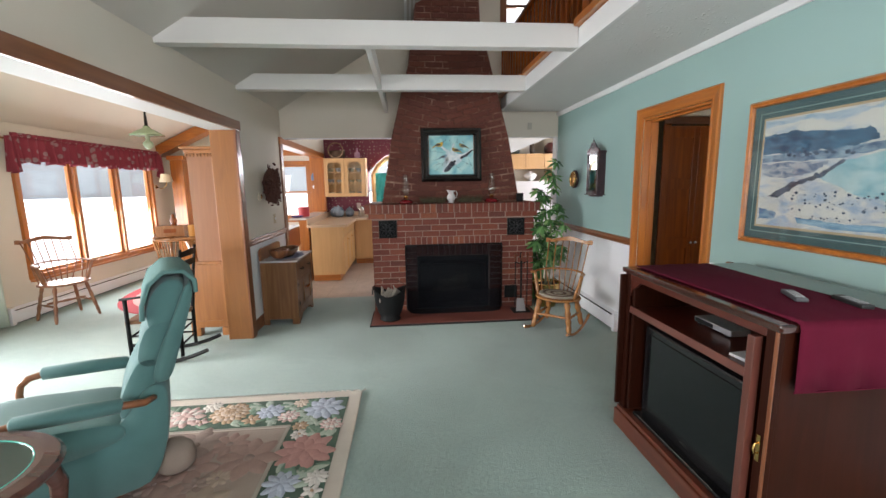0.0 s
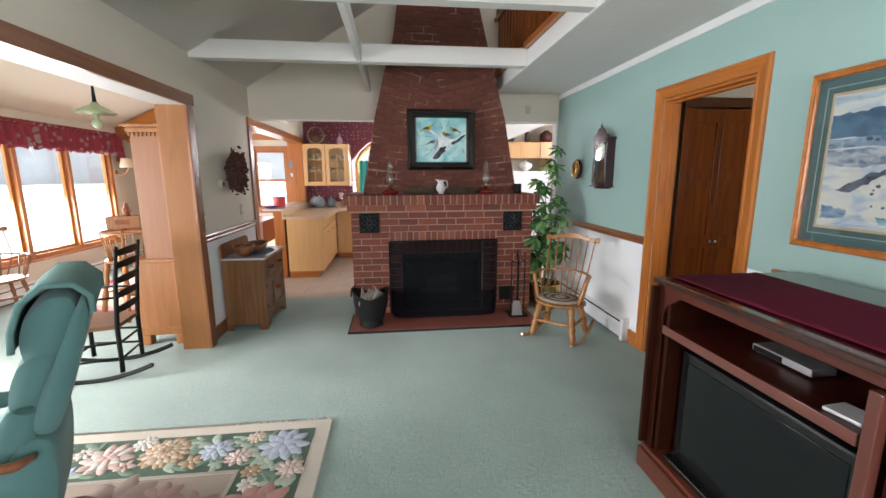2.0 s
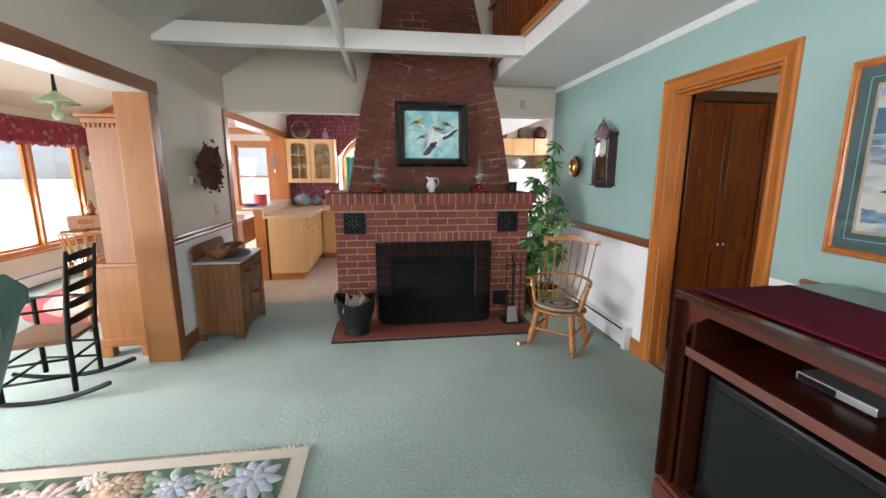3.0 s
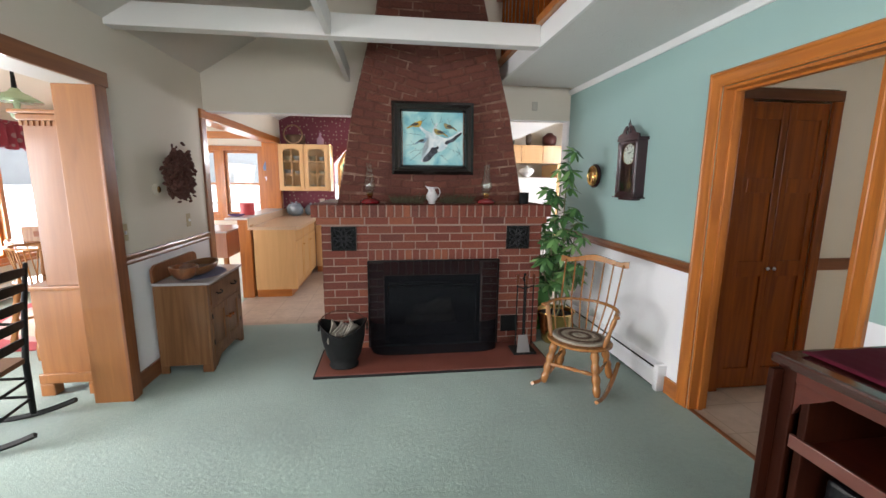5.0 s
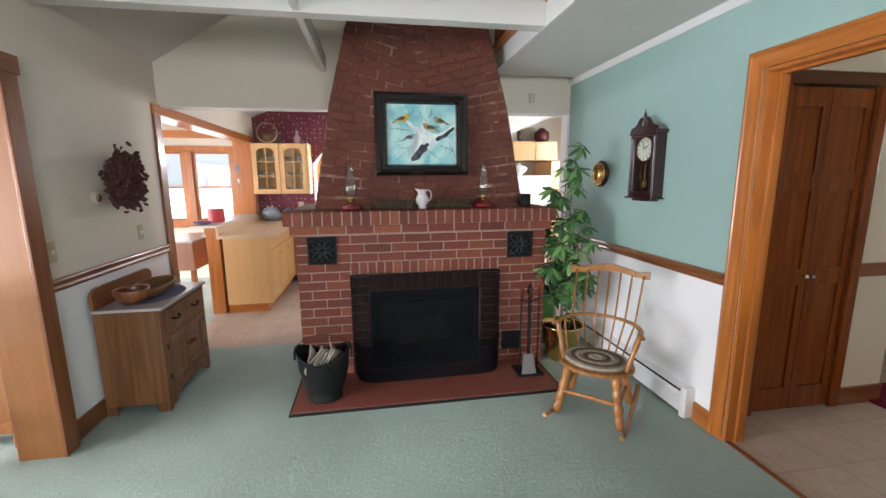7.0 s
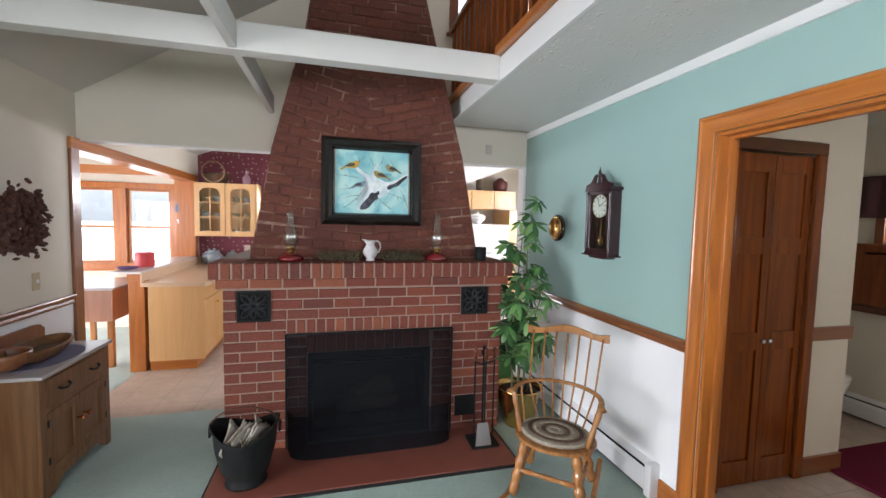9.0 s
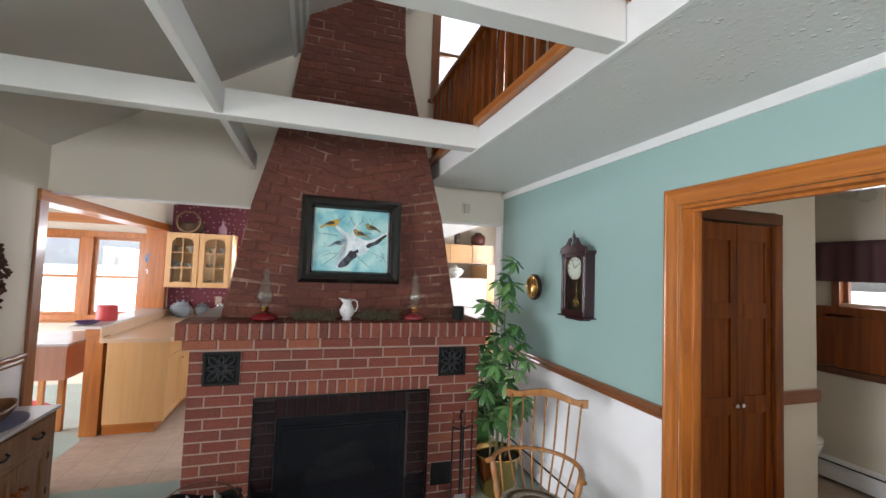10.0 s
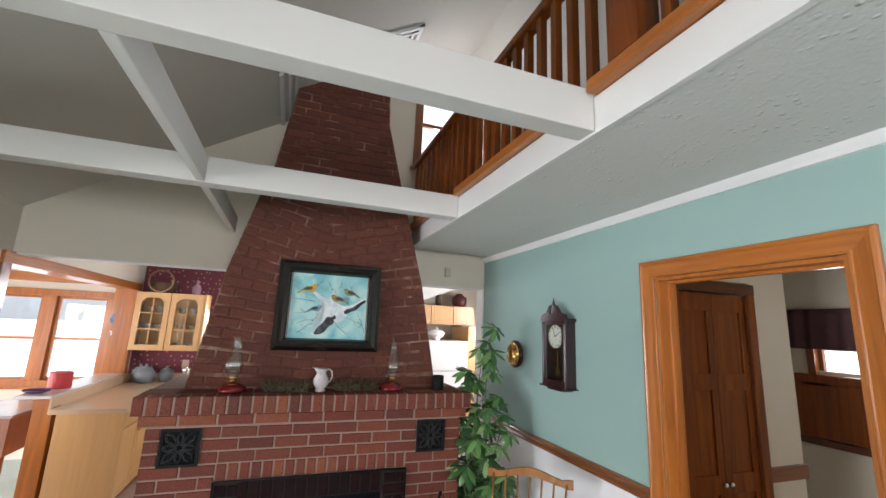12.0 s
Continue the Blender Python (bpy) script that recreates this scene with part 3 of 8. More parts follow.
def grille(rect):
    x0, x1, z0, z1 = rect
    cx, cz, w = (x0 + x1) / 2, (z0 + z1) / 2, (x1 - x0) / 2
    g = thing("vent_grille", pose(cx, 8.2, cz), "black cast iron grille with a flower pattern set in the brick", "grille", "vent grilles in the fireplace")
    part("grille_frame", B((-w, -0.012, -w, w, 0.01, -w + 0.016), (-w, -0.012, w - 0.016, w, 0.01, w), (-w, -0.012, -w + 0.016, -w + 0.016, 0.01, w - 0.016), (w - 0.016, -0.012, -w + 0.016, w, 0.01, w - 0.016), bevel=0.002), M["black"], g)
    part("grille_back", B((-w + 0.002, 0.004, -w + 0.002, w - 0.002, 0.008, w - 0.002)), M["soot"], g)
    bm = bmesh.new()
    for k in range(8):
        a = k * math.pi / 4
        r1 = 0.085 if k % 2 == 0 else 0.11
        for s in (-1, 1):
            pts = [(math.cos(a + s * f * 0.3) * r * 1.0, -0.004, math.sin(a + s * f * 0.3) * r) for r, f in ((0.022, 0.0), (r1 * 0.4, 1.0), (r1 * 0.7, 0.9), (r1, 0.0))]
            tube(bm, pts, 0.0062, 6)
    lathe_ring = [(0.02 * math.cos(t * math.pi / 8), -0.004, 0.02 * math.sin(t * math.pi / 8)) for t in range(17)]
    tube(bm, lathe_ring, 0.006, 6)
    part("grille_tracery", bm, IRON, g, smooth=True)
    return g


grille(vent_rects[0])
grille(vent_rects[1])
part("cleanout_door", B((clean_rect[0], 8.19, clean_rect[2], clean_rect[1], 8.206, clean_rect[3]), bevel=0.003), M["soot"], fireplace, "small black iron cleanout door")
hearth = structure("hearth", B((-0.50, 7.69, 0.0, 1.36, 8.20, 0.022), bevel=0.004), M["tile"], "dull red tile hearth slab in front of the fireplace", "hearth")
structure("hearth_edge", B((-0.512, 7.678, 0.0, 1.372, 7.689, 0.018), (-0.512, 7.69, 0.0, -0.501, 8.2, 0.018), (1.361, 7.69, 0.0, 1.372, 8.2, 0.018), bevel=0.002), M["black"], "thin dark edging strip round the hearth", "trim")

insert = thing("fireplace_insert", pose(0.452, 8.24, 0.0), "black metal gas fireplace insert with a glass front", "fireplace insert")
part("insert_frame", B((-0.430, -0.005, 0.022, -0.395, 0.06, 0.662), (0.395, -0.005, 0.022, 0.430, 0.06, 0.662), (-0.395, -0.005, 0.60, 0.395, 0.06, 0.662), (-0.395, -0.005, 0.022, 0.395, 0.06, 0.09), bevel=0.005), M["soot"], insert)
part("hood_louvre", B((-0.39, -0.012, 0.585, 0.39, 0.02, 0.597), (-0.39, -0.012, 0.565, 0.39, 0.02, 0.577), bevel=0.003), M["soot"], insert)
part("glass_pane", B((-0.394, 0.03, 0.091, 0.394, 0.036, 0.599)), glass_mat("sooty_glass", (0.6, 0.62, 0.62)), insert)
part("firebox_liner", B((-0.43, 0.46, 0.03, 0.43, 0.48, 0.66), (-0.432, 0.07, 0.03, -0.42, 0.46, 0.66), (0.42, 0.07, 0.03, 0.432, 0.46, 0.66), (-0.42, 0.07, 0.022, 0.42, 0.46, 0.05)), M["soot"], insert)
logm = plain("ceramic_log", (0.42, 0.34, 0.26), 0.9, 0, 0.5, 20, 0.6)
for i, (a, b, r) in enumerate((((-0.24, 0.13, 0.20), (0.22, 0.14, 0.21), 0.05), ((-0.16, 0.22, 0.27), (0.2, 0.2, 0.29), 0.045), ((-0.10, 0.12, 0.28), (0.10, 0.24, 0.35), 0.035), ((0.0, 0.11, 0.30), (0.18, 0.2, 0.36), 0.03))):
    part("log", tube(bmesh.new(), [Vector(a).lerp(Vector(b), s / 5) + Vector((0, 0, 0.006 * (s % 2))) for s in range(6)], r, 9), logm, insert, smooth=True)
part("lower_louvre", B((-0.39, -0.012, 0.03, 0.39, -0.006, 0.085), bevel=0.002), M["soot"], insert)
part("grate", B(*[(-0.25 + 0.1 * i, 0.10, 0.05, -0.235 + 0.1 * i, 0.30, 0.155) for i in range(6)], bevel=0.003), M["black"], insert)

# bowed mesh screen before the opening
spark = thing("spark_screen", pose(0.46, 8.19, 0.0225), "bowed black wire mesh spark screen in front of the fireplace opening", "fire screen")


def screen_sheet(z0, z1, deep, inset):
    bm = bmesh.new()
    rows = []
    nu, nv = 32, 10
    for j in range(nv + 1):
        z = z0 + (z1 - z0) * j / nv
        f = 1 - z / 0.775
        belly = 0.006 + deep * max(f, 0.0) ** 0.55
        row = []
        for i in range(nu + 1):
            t = -1 + 2 * i / nu
            e = abs(t) ** 1.0
            x = (0.57 - inset) * t
            y = -belly * (1 - e ** 9) ** 0.5
            row.append(bm.verts.new((x, y + inset, z)))
        rows.append(row)
    for p, q in zip(rows, rows[1:]):
        for i in range(nu):
            bm.faces.new((p[i], p[i + 1], q[i + 1], q[i]))
    return bm


part("mesh_panel", screen_sheet(0.0, 0.775, 0.185, 0.0), mesh_screen("wire_mesh_black", 0.40), spark, "fine black wire mesh", smooth=True)
# second layer that makes the lower part of the screen darker
part("mesh_skirt", screen_sheet(0.0, 0.26, 0.185, 0.006), mesh_screen("wire_mesh_lower", 0.45), spark, "second mesh layer darkening the lower screen", smooth=True)
part("top_bar", tube(bmesh.new(), [(-0.57, -0.006, 0.777), (0, -0.012, 0.777), (0.57, -0.006, 0.777)], 0.007, 8), M["black"], spark, smooth=True)
for sx in (-1, 1):
    part("side_bar", tube(bmesh.new(), [(sx * 0.573, -0.005, 0.0), (sx * 0.573, -0.005, 0.777)], 0.006, 8), M["black"], spark, smooth=True)

# chimney breast
CH = [(1.278, -0.375, 1.30, 8.42), (2.07, -0.235, 1.17, 8.475), (2.63, -0.095, 1.03, 8.515), (2.89, -0.02, 0.965, 8.535), (3.42, 0.06, 0.84, 8.57), (3.70, 0.09, 0.83, 8.585), (4.25, 0.12, 0.83, 8.60)]


def ch(z, i):
    return float(np.interp(z, [c[0] for c in CH], [c[i] for c in CH]))


chimney = thing("chimney_breast", pose(0, 0, 0), "tapering red brick chimney breast rising through the vaulted ceiling", "chimney")
cb = bmesh.new()
rings = []
for z, a, b, y in CH:
    rings.append([cb.verts.new(p) for p in ((a, y + 0.006, z), (b, y + 0.006, z), (b, 9.2, z), (a, 9.2, z))])
for r0, r1 in zip(rings, rings[1:]):
    for k in range(4):
        cb.faces.new((r0[k], r0[(k + 1) % 4], r1[(k + 1) % 4], r1[k]))
cb.faces.new(rings[0][::-1])
cb.faces.new(rings[-1])
part("masonry_core", cb, M["mortar2"], chimney)
def rzi(x, dz=0.0):
    return roof_z(x) + dz
for nm, x0, x1, ya, yb in (("side", -0.05, -0.02, 8.28, 9.09), ("side", 0.01, 0.03, 8.3, 9.09), ("side", 0.055, 0.075, 8.32, 9.09), ("front", 0.95, 0.98, 8.14, 9.09), ("front2", 0.90, 0.92, 8.2, 9.09)):
    tb = bmesh.new()
    prism(tb, [(x0, rzi(x0, -0.03)), (x1, rzi(x1, -0.03)), (x1, rzi(x1, -0.002)), (x0, rzi(x0, -0.002))], "y", ya, yb)
    structure("ceiling_trim", tb, M["white"], "white moulding round the chimney at the ceiling", "trim")
tb = bmesh.new()
for ya, d in ((8.14, 0.03), (8.20, 0.02)):
    prism(tb, [(-0.05, rzi(-0.05, -0.03)), (0.98, rzi(0.98, -0.03)), (0.98, rzi(0.98, -0.002)), (-0.05, rzi(-0.05, -0.002))], "y", ya, ya + d)
structure("ceiling_trim", tb, M["white"], "white moulding round the chimney at the ceiling", "trim")

# ---- loft railing ----
railing = thing("loft_railing", pose(1.175, 0, 2.632), "dark stained wooden loft railing with square balusters", "railing")
part("handrail", B((-0.035, 6.30, 0.55, 0.035, 8.86, 0.60), (-0.035, 2.0, 0.55, 0.035, 6.19, 0.60), bevel=0.012), M["dark"], railing)
bal = bmesh.new()
bal_me = mesh_of("baluster", B((-0.018, -0.018, 0.0, 0.018, 0.018, 0.55), bevel=0.003), M["dark"])
y = 8.80
while y > 2.1:
    if abs(y - 6.24) > 0.09:
        ob = new("baluster", bal_me)
        ob.parent, ob.matrix_basis = railing, pose(0, y, 0.0)
    y -= 0.112
newel = part("newel_post", B((-0.05, 6.19, 0.0, 0.05, 6.30, 0.80), bevel=0.006), M["dark"], railing)
railing2 = thing("loft_stair_railing", pose(1.175, 8.84, 2.632), "dark stained railing along the loft stairwell", "railing")
part("handrail", B((0.04, -0.03, 0.55, 2.2, 0.03, 0.60), bevel=0.012), M["dark_x"], railing2)
for i in range(18):
    ob = new("baluster", bal_me)
    ob.parent, ob.matrix_basis = railing2, pose(0.1 + i * 0.112, 0, 0.0)


# ---- windows ----
def window(name, axis, at, a0, a1, z0, z1, lights, mat, label, side=1, frame_w=0.06, sash=0.035, mull=0.055, rails=(), sill=True, depth=0.10):
    """A window of fixed lights in a wall. axis: the wall's own plane is axis = at; it runs from a0 to a1."""
    root = tagged(new(name), label, "window", "", "structure")

    def box(u0, w0, u1, w1, d0, d1):
        return (min(d0, d1), u0, w0, max(d0, d1), u1, w1) if axis == "x" else (u0, min(d0, d1), w0, u1, max(d0, d1), w1)
    f = at + side * 0.02
    b = at - side * depth
    part("window_frame", B(box(a0 - frame_w, z0, a0, z1, f, b), box(a1, z0, a1 + frame_w, z1, f, b), box(a0 - frame_w, z1, a1 + frame_w, z1 + frame_w, f, b), box(a0 - frame_w, z0 - frame_w, a1 + frame_w, z0, f, b), bevel=0.004), mat, root)
    if sill:
        part("window_sill", B(box(a0 - frame_w - 0.03, z0 - frame_w - 0.02, a1 + frame_w + 0.03, z0 - frame_w + 0.006, f + side * 0.04, f - side * 0.002), bevel=0.004), mat, root)
    step = (a1 - a0) / lights
    for i in range(lights):
        u0, u1 = a0 + i * step, a0 + (i + 1) * step
        if i:
            part("mullion", B(box(u0 - mull / 2, z0, u0 + mull / 2, z1, f, b), bevel=0.003), mat, root)
        e0 = u0 + (mull / 2 if i else 0)
        e1 = u1 - (mull / 2 if i < lights - 1 else 0)
        d0, d1 = at - side * 0.03, at - side * 0.07
        s = B(box(e0, z0, e0 + sash, z1, d0, d1), box(e1 - sash, z0, e1, z1, d0, d1), box(e0 + sash, z0, e1 - sash, z0 + sash, d0, d1), box(e0 + sash, z1 - sash, e1 - sash, z1, d0, d1), *[box(e0 + sash, zr - 0.018, e1 - sash, zr + 0.018, d0, d1) for zr in rails], bevel=0.003)
        part("sash", s, mat, root)
        p = part("pane", B(box(e0 + sash - 0.005, z0 + sash - 0.005, e1 - sash + 0.005, z1 - sash + 0.005, at - side * 0.048, at - side * 0.052)), M["glass"], root)
        p.visible_shadow = False
    return root


window("window_1", "x", -4.6, 8.70, 11.20, 0.50, 2.02, 3, M["oak"], "three-light picture window with honey oak frame over the lake")
window("window_2", "y", 11.95, -3.27, -2.05, 0.90, 1.93, 2, M["oak"], "double-hung nook window with honey oak frame", side=-1, rails=(1.40,), mull=0.14, frame_w=0.08)
window("window_3", "x", -4.6, 4.26, 6.84, 0.2, 2.02, 3, M["oak"], "unseen glazed doors assumed for the daylight from the left", sill=False)
window("window_4", "y", 9.1, 1.26, 2.04, 3.34, 4.26, 1, M["brown"], "loft window with brown stained frame", side=-1, rails=(3.8,))
window("window_5", "y", 0.9, -1.44, 1.64, 0.76, 2.34, 3, M["oak"], "wide rear window with honey oak frame", side=1)
# added out of view, only to give the hall fill lamp an opening
window("added_hall_window", "y", 4.6, 2.56, 3.44, 0.96, 2.04, 1, M["oak"], "unseen hall window added for the hall fill lamp", side=1, sill=False)
window("window_6", "x", 4.5, 6.91, 7.64, 1.46, 1.93, 2, M["brown"], "small bathroom window with brown stained frame", side=-1)
# arched kitchen window: frame of four straight sides and a bowed head
arch = tagged(new("window_7"), "arched kitchen window with maple frame and turquoise curtain", "window", "", "structure")
bm = bmesh.new()
pts = [(-0.74, 11.93, 1.02), (-0.74, 11.93, 1.72), (-0.64, 11.93, 1.90), (-0.48, 11.93, 2.03), (-0.30, 11.93, 2.08), (-0.12, 11.93, 2.03), (0.04, 11.93, 1.90), (0.14, 11.93, 1.72), (0.14, 11.93, 1.02), (-0.74, 11.93, 1.02)]
tube(bm, pts, 0.045, 4)
part("window_frame", bm, M["maple"], arch)
p = part("pane", B((-0.84, 11.99, 0.91, 0.24, 11.994, 2.14)), M["glass"], arch)
p.visible_shadow = False
sp = bmesh.new()
prism(sp, [(-0.849, 1.75), (-0.66, 1.96), (-0.5, 2.09), (-0.3, 2.149), (-0.849, 2.149)], "y", 11.955, 11.985)
prism(sp, [(0.249, 1.75), (0.06, 1.96), (-0.1, 2.09), (-0.3, 2.149), (0.249, 2.149)], "y", 11.955, 11.985)
structure("wall_spandrel", sp, M["paper"], "burgundy wallpaper over the arched window", "wallpaper")


def cloth(name, parent, material, x0, x1, ztop, zbot, folds=12, amp=0.02, label="", wave=0.0, n=90, thick=0.006):
    """A gathered curtain hung in the local x-z plane."""
    bm = bmesh.new()
    cols = []
    for i in range(n + 1):
        s = i / n
        x = x0 + (x1 - x0) * s
        yy = amp * math.sin(s * folds * 2 * math.pi) + 0.3 * amp * math.sin(s * folds * 4.7 + 1)
        zb = zbot + wave * (0.5 + 0.5 * math.sin(s * folds * 1.3 * math.pi)) * 0.4
        col = []
        for j in range(7):
            f = j / 6
            col.append(bm.verts.new((x, yy * (0.35 + 0.65 * f), ztop + (zb - ztop) * f)))
        cols.append(col)
    for a, b in zip(cols, cols[1:]):
        for j in range(6):
            bm.faces.new((a[j], b[j], b[j + 1], a[j + 1]))
    ob = part(name, bm, material, parent, label, smooth=True)
    sol = ob.modifiers.new("thickness", "SOLIDIFY")
    sol.thickness = thick
    return ob


def floral(name, ground, a, b, scale=9):
    k = Mat(name, ground, 0.9)
    v = k.coords((1, 1, 1), True)
    vo = k.node("ShaderNodeTexVoronoi", Scale=scale, Randomness=1.0)
    k.link(v, vo.inputs["Vector"])
    n = k.noise(v, scale * 2.3, 3, 1.0)
    f = k.ramp(vo.outputs["Distance"], [(0.0, (1, 1, 1)), (0.26, (1, 1, 1)), (0.34, (0, 0, 0))])
    c = k.mix(f, ground, k.mix(n, a, b))
    k.base(k.mix(k.noise(v, 3, 2), shade(ground, 0.8), c))
    return k.m


val_m = floral("valance_red_floral", (0.24, 0.028, 0.045), (0.52, 0.42, 0.42), (0.10, 0.14, 0.12), 10)
val = thing("valance", pose(-4.5, 9.97, 0, 0, 0, 90), "gathered red floral window valance on a rod", "valance")
cloth("valance_cloth", val, val_m, -1.42, 1.42, 2.12, 1.81, 24, 0.04, wave=0.09, n=320)
for xa, xb in ((-1.46, -1.36), (1.36, 1.46)):
    cloth("valance_tail", val, val_m, xa, xb, 2.115, 1.70, 2, 0.045, wave=0.05, n=24)
    cloth("valance_heading", val, val_m, -1.40 if xa < 0 else 0.002, -0.002 if xa < 0 else 1.40, 2.16, 2.121, 16, 0.012, n=160)
part("curtain_rod", tube(bmesh.new(), [(-1.55, 0.03, 2.09), (1.55, 0.03, 2.09)], 0.012, 8), M["brown"], val, "dark curtain rod")
bv = thing("bath_valance", pose(4.44, 7.27, 0, 0, 0, 90), "gathered dull purple bathroom valance", "valance")
cloth("valance_cloth", bv, plain("valance_plum", (0.11, 0.05, 0.06), 0.9, 0, 0.2, 9), -0.52, 0.55, 2.02, 1.68, 9, 0.018)
# brown fabric curtain, built as flat boards in the walnut material
bc = thing("cafe_curtain", pose(4.45, 7.27, 0, 0, 0, 90), "brown cafe curtain under the bathroom window, built as flat panels", "shutter")
part("shutter_panel", B((-0.50, -0.02, 0.96, -0.005, 0.01, 1.47), (0.005, -0.02, 0.96, 0.52, 0.01, 1.47), bevel=0.006), M["dark"], bc)
part("shutter_rail", B((-0.52, -0.03, 0.90, 0.54, 0.02, 0.955), bevel=0.006), M["dark_x"], bc)
ac = thing("arch_curtain", pose(-0.3, 11.90, 0), "turquoise cafe curtain in the arched window", "curtain")
cloth("curtain_cloth", ac, plain("curtain_turquoise", (0.05, 0.42, 0.40), 0.9), -0.4, 0.4, 1.75, 1.1, 9, 0.02)
dcr = thing("sheer_curtain", pose(-4.5, 8.05, 0, 0, 0, 90), "pale green sheer curtain beside the dining window", "curtain")
cloth("curtain_cloth", dcr, plain("curtain_pale_green", (0.55, 0.62, 0.54), 0.9), -0.7, 0.12, 2.15, 0.03, 8, 0.03)

# deck rail seen outside the nook window
deck = thing("deck_railing", pose(-2.7, 15.2, -0.5), "weathered grey deck railing outside the nook window", "railing")
dg = plain("deck_grey", (0.6, 0.6, 0.6), 0.9)
part("deck_floor", B((-3, -1.5, 0, 3, 0.3, 0.28)), dg, deck)
part("top_rail", B((-3, -0.05, 1.38, 3, 0.07, 1.44), bevel=0.01), dg, deck)
for i in range(26):
    part("deck_baluster", B((-2.95 + i * 0.23, 0.0, 0.28, -2.925 + i * 0.23, 0.04, 1.38)), dg, deck)

# ---- baseboard heaters ----
def heater(at, length, label):
    h = thing("baseboard_heater", at, label, "baseboard heater")
    bm = bmesh.new()
    prism(bm, [(0, 0.02), (0.06, 0.02), (0.065, 0.13), (0.05, 0.165), (0, 0.19)], "x", 0.03, length - 0.03)
    part("cover", bm, M["wains"], h)
    # black strips stand for the shade inside the slots of the solid cover
    part("outlet_slot", B((0.04, 0.052, 0.158, length - 0.04, 0.0635, 0.166)), M["soot"], h)
    part("intake_slot", B((0.04, 0.058, 0.015, length - 0.04, 0.0615, 0.0195)), M["soot"], h)
    for x in (0.0, length - 0.05):
        part("end_cap", B((x, 0, 0.0, x + 0.05, 0.075, 0.2), bevel=0.01), M["wains"], h)
    return h


heater(pose(2.028, 7.22, 0, 0, 0, 90), 1.80, "white enamelled baseboard heater along the teal and white wall")
heater(pose(-4.598, 11.75, 0, 0, 0, -90), 3.5, "cream baseboard heater under the picture window")
heater(pose(4.498, 6.6, 0, 0, 0, 90), 1.9, "cream baseboard heater under the bathroom window")

# ---- closet door in the hall ----
closet = tagged(new("door_2"), "dark stained bifold closet door with moulded casing", "door", "", "structure")
part("casing_side", B((2.33, 7.175, 0, 2.40, 7.2, 2.02), (3.0, 7.175, 0, 3.07, 7.2, 2.02), bevel=0.005), M["dark"], closet)
part("casing_head", B((2.33, 7.172, 2.02, 3.07, 7.2, 2.09), bevel=0.005), M["dark_x"], closet)
for x0 in (2.402, 2.702):
    part("leaf", B((x0, 7.2, 0.01, x0 + 0.05, 7.235, 2.01), (x0 + 0.246, 7.2, 0.01, x0 + 0.296, 7.235, 2.01), (x0 + 0.05, 7.2, 0.01, x0 + 0.246, 7.235, 0.16), (x0 + 0.05, 7.2, 0.84, x0 + 0.246, 7.235, 0.95), (x0 + 0.05, 7.2, 1.9, x0 + 0.246, 7.235, 2.01), (x0 + 0.05, 7.2, 1.42, x0 + 0.246, 7.235, 1.52), bevel=0.003), M["dark"], closet)
    part("panel", B((x0 + 0.045, 7.212, 0.15, x0 + 0.25, 7.228, 0.85), (x0 + 0.045, 7.212, 0.94, x0 + 0.25, 7.228, 1.43), (x0 + 0.045, 7.212, 1.51, x0 + 0.25, 7.228, 1.91), bevel=0.006), M["dark"], closet)
for x in (2.675, 2.725):
    part("knob", lathe(bmesh.new(), [(0.006, 0), (0.006, 0.012), (0.014, 0.018), (0.015, 0.026), (0.006, 0.031)], 12), M["chrome"], closet, smooth=True, at=pose(x, 7.2, 0.9, 90))
toilet = thing("toilet", pose(4.05, 7.75, 0), "white ceramic toilet bowl in the bathroom", "toilet")
cer = plain("white_ceramic", (0.8, 0.8, 0.78), 0.15, 0, 0.03)
part("bowl", lathe(bmesh.new(), [(0.1, 0), (0.11, 0.1), (0.15, 0.22), (0.19, 0.34), (0.2, 0.385), (0.17, 0.39)], 24), cer, toilet, smooth=True)
part("seat", lathe(bmesh.new(), [(0.2, 0.392), (0.205, 0.4), (0.2, 0.42), (0.15, 0.425)], 24), cer, toilet, smooth=True)
part("tank", B((-0.22, 0.2, 0.36, 0.22, 0.38, 0.75), bevel=0.02), cer, toilet)
clt = thing("ceiling_light", pose(4.12, 7.33, 2.44), "brass bathroom ceiling light with two clear glass globes", "lamp")
part("mounting_bar", B((-0.18, -0.03, -0.03, 0.18, 0.03, 0.0), bevel=0.008), M["brass"], clt)
for x in (-0.11, 0.11):
    part("glass_globe", lathe(bmesh.new(), [(0.02, -0.03), (0.05, -0.05), (0.062, -0.085), (0.05, -0.12), (0.015, -0.14)], 20, (x, 0, 0)), M["glass"], clt, smooth=True)
rugm = thing("bath_rug", pose(3.75, 6.95, 0), "plum bath rug on the vinyl floor", "rug")
part("pile", B((-0.42, -0.35, 0.0, 0.42, 0.4, 0.018), bevel=0.007), M["maroon"], rugm)

# ---- washstand with dough bowl ----
ws = thing("washstand", pose(-1.675, 7.90, 0), "small antique brown wooden washstand with marble top against the wall", "washstand")
W0, W1, D, H = 0.0, 0.68, 0.36, 0.695
for y in (0.0, W1 - 0.02):
    part("side_panel", B((0.0, y, 0.06, D, y + 0.02, H), bevel=0.003), M["stand"], ws)
    for x in (0.0, D - 0.06):
        part("foot", B((x, y, 0, x + 0.06, y + 0.02, 0.0595), bevel=0.003), M["stand"], ws)
part("back_panel", B((0.0, 0.0205, 0.06, 0.012, W1 - 0.0205, H)), M["stand"], ws)
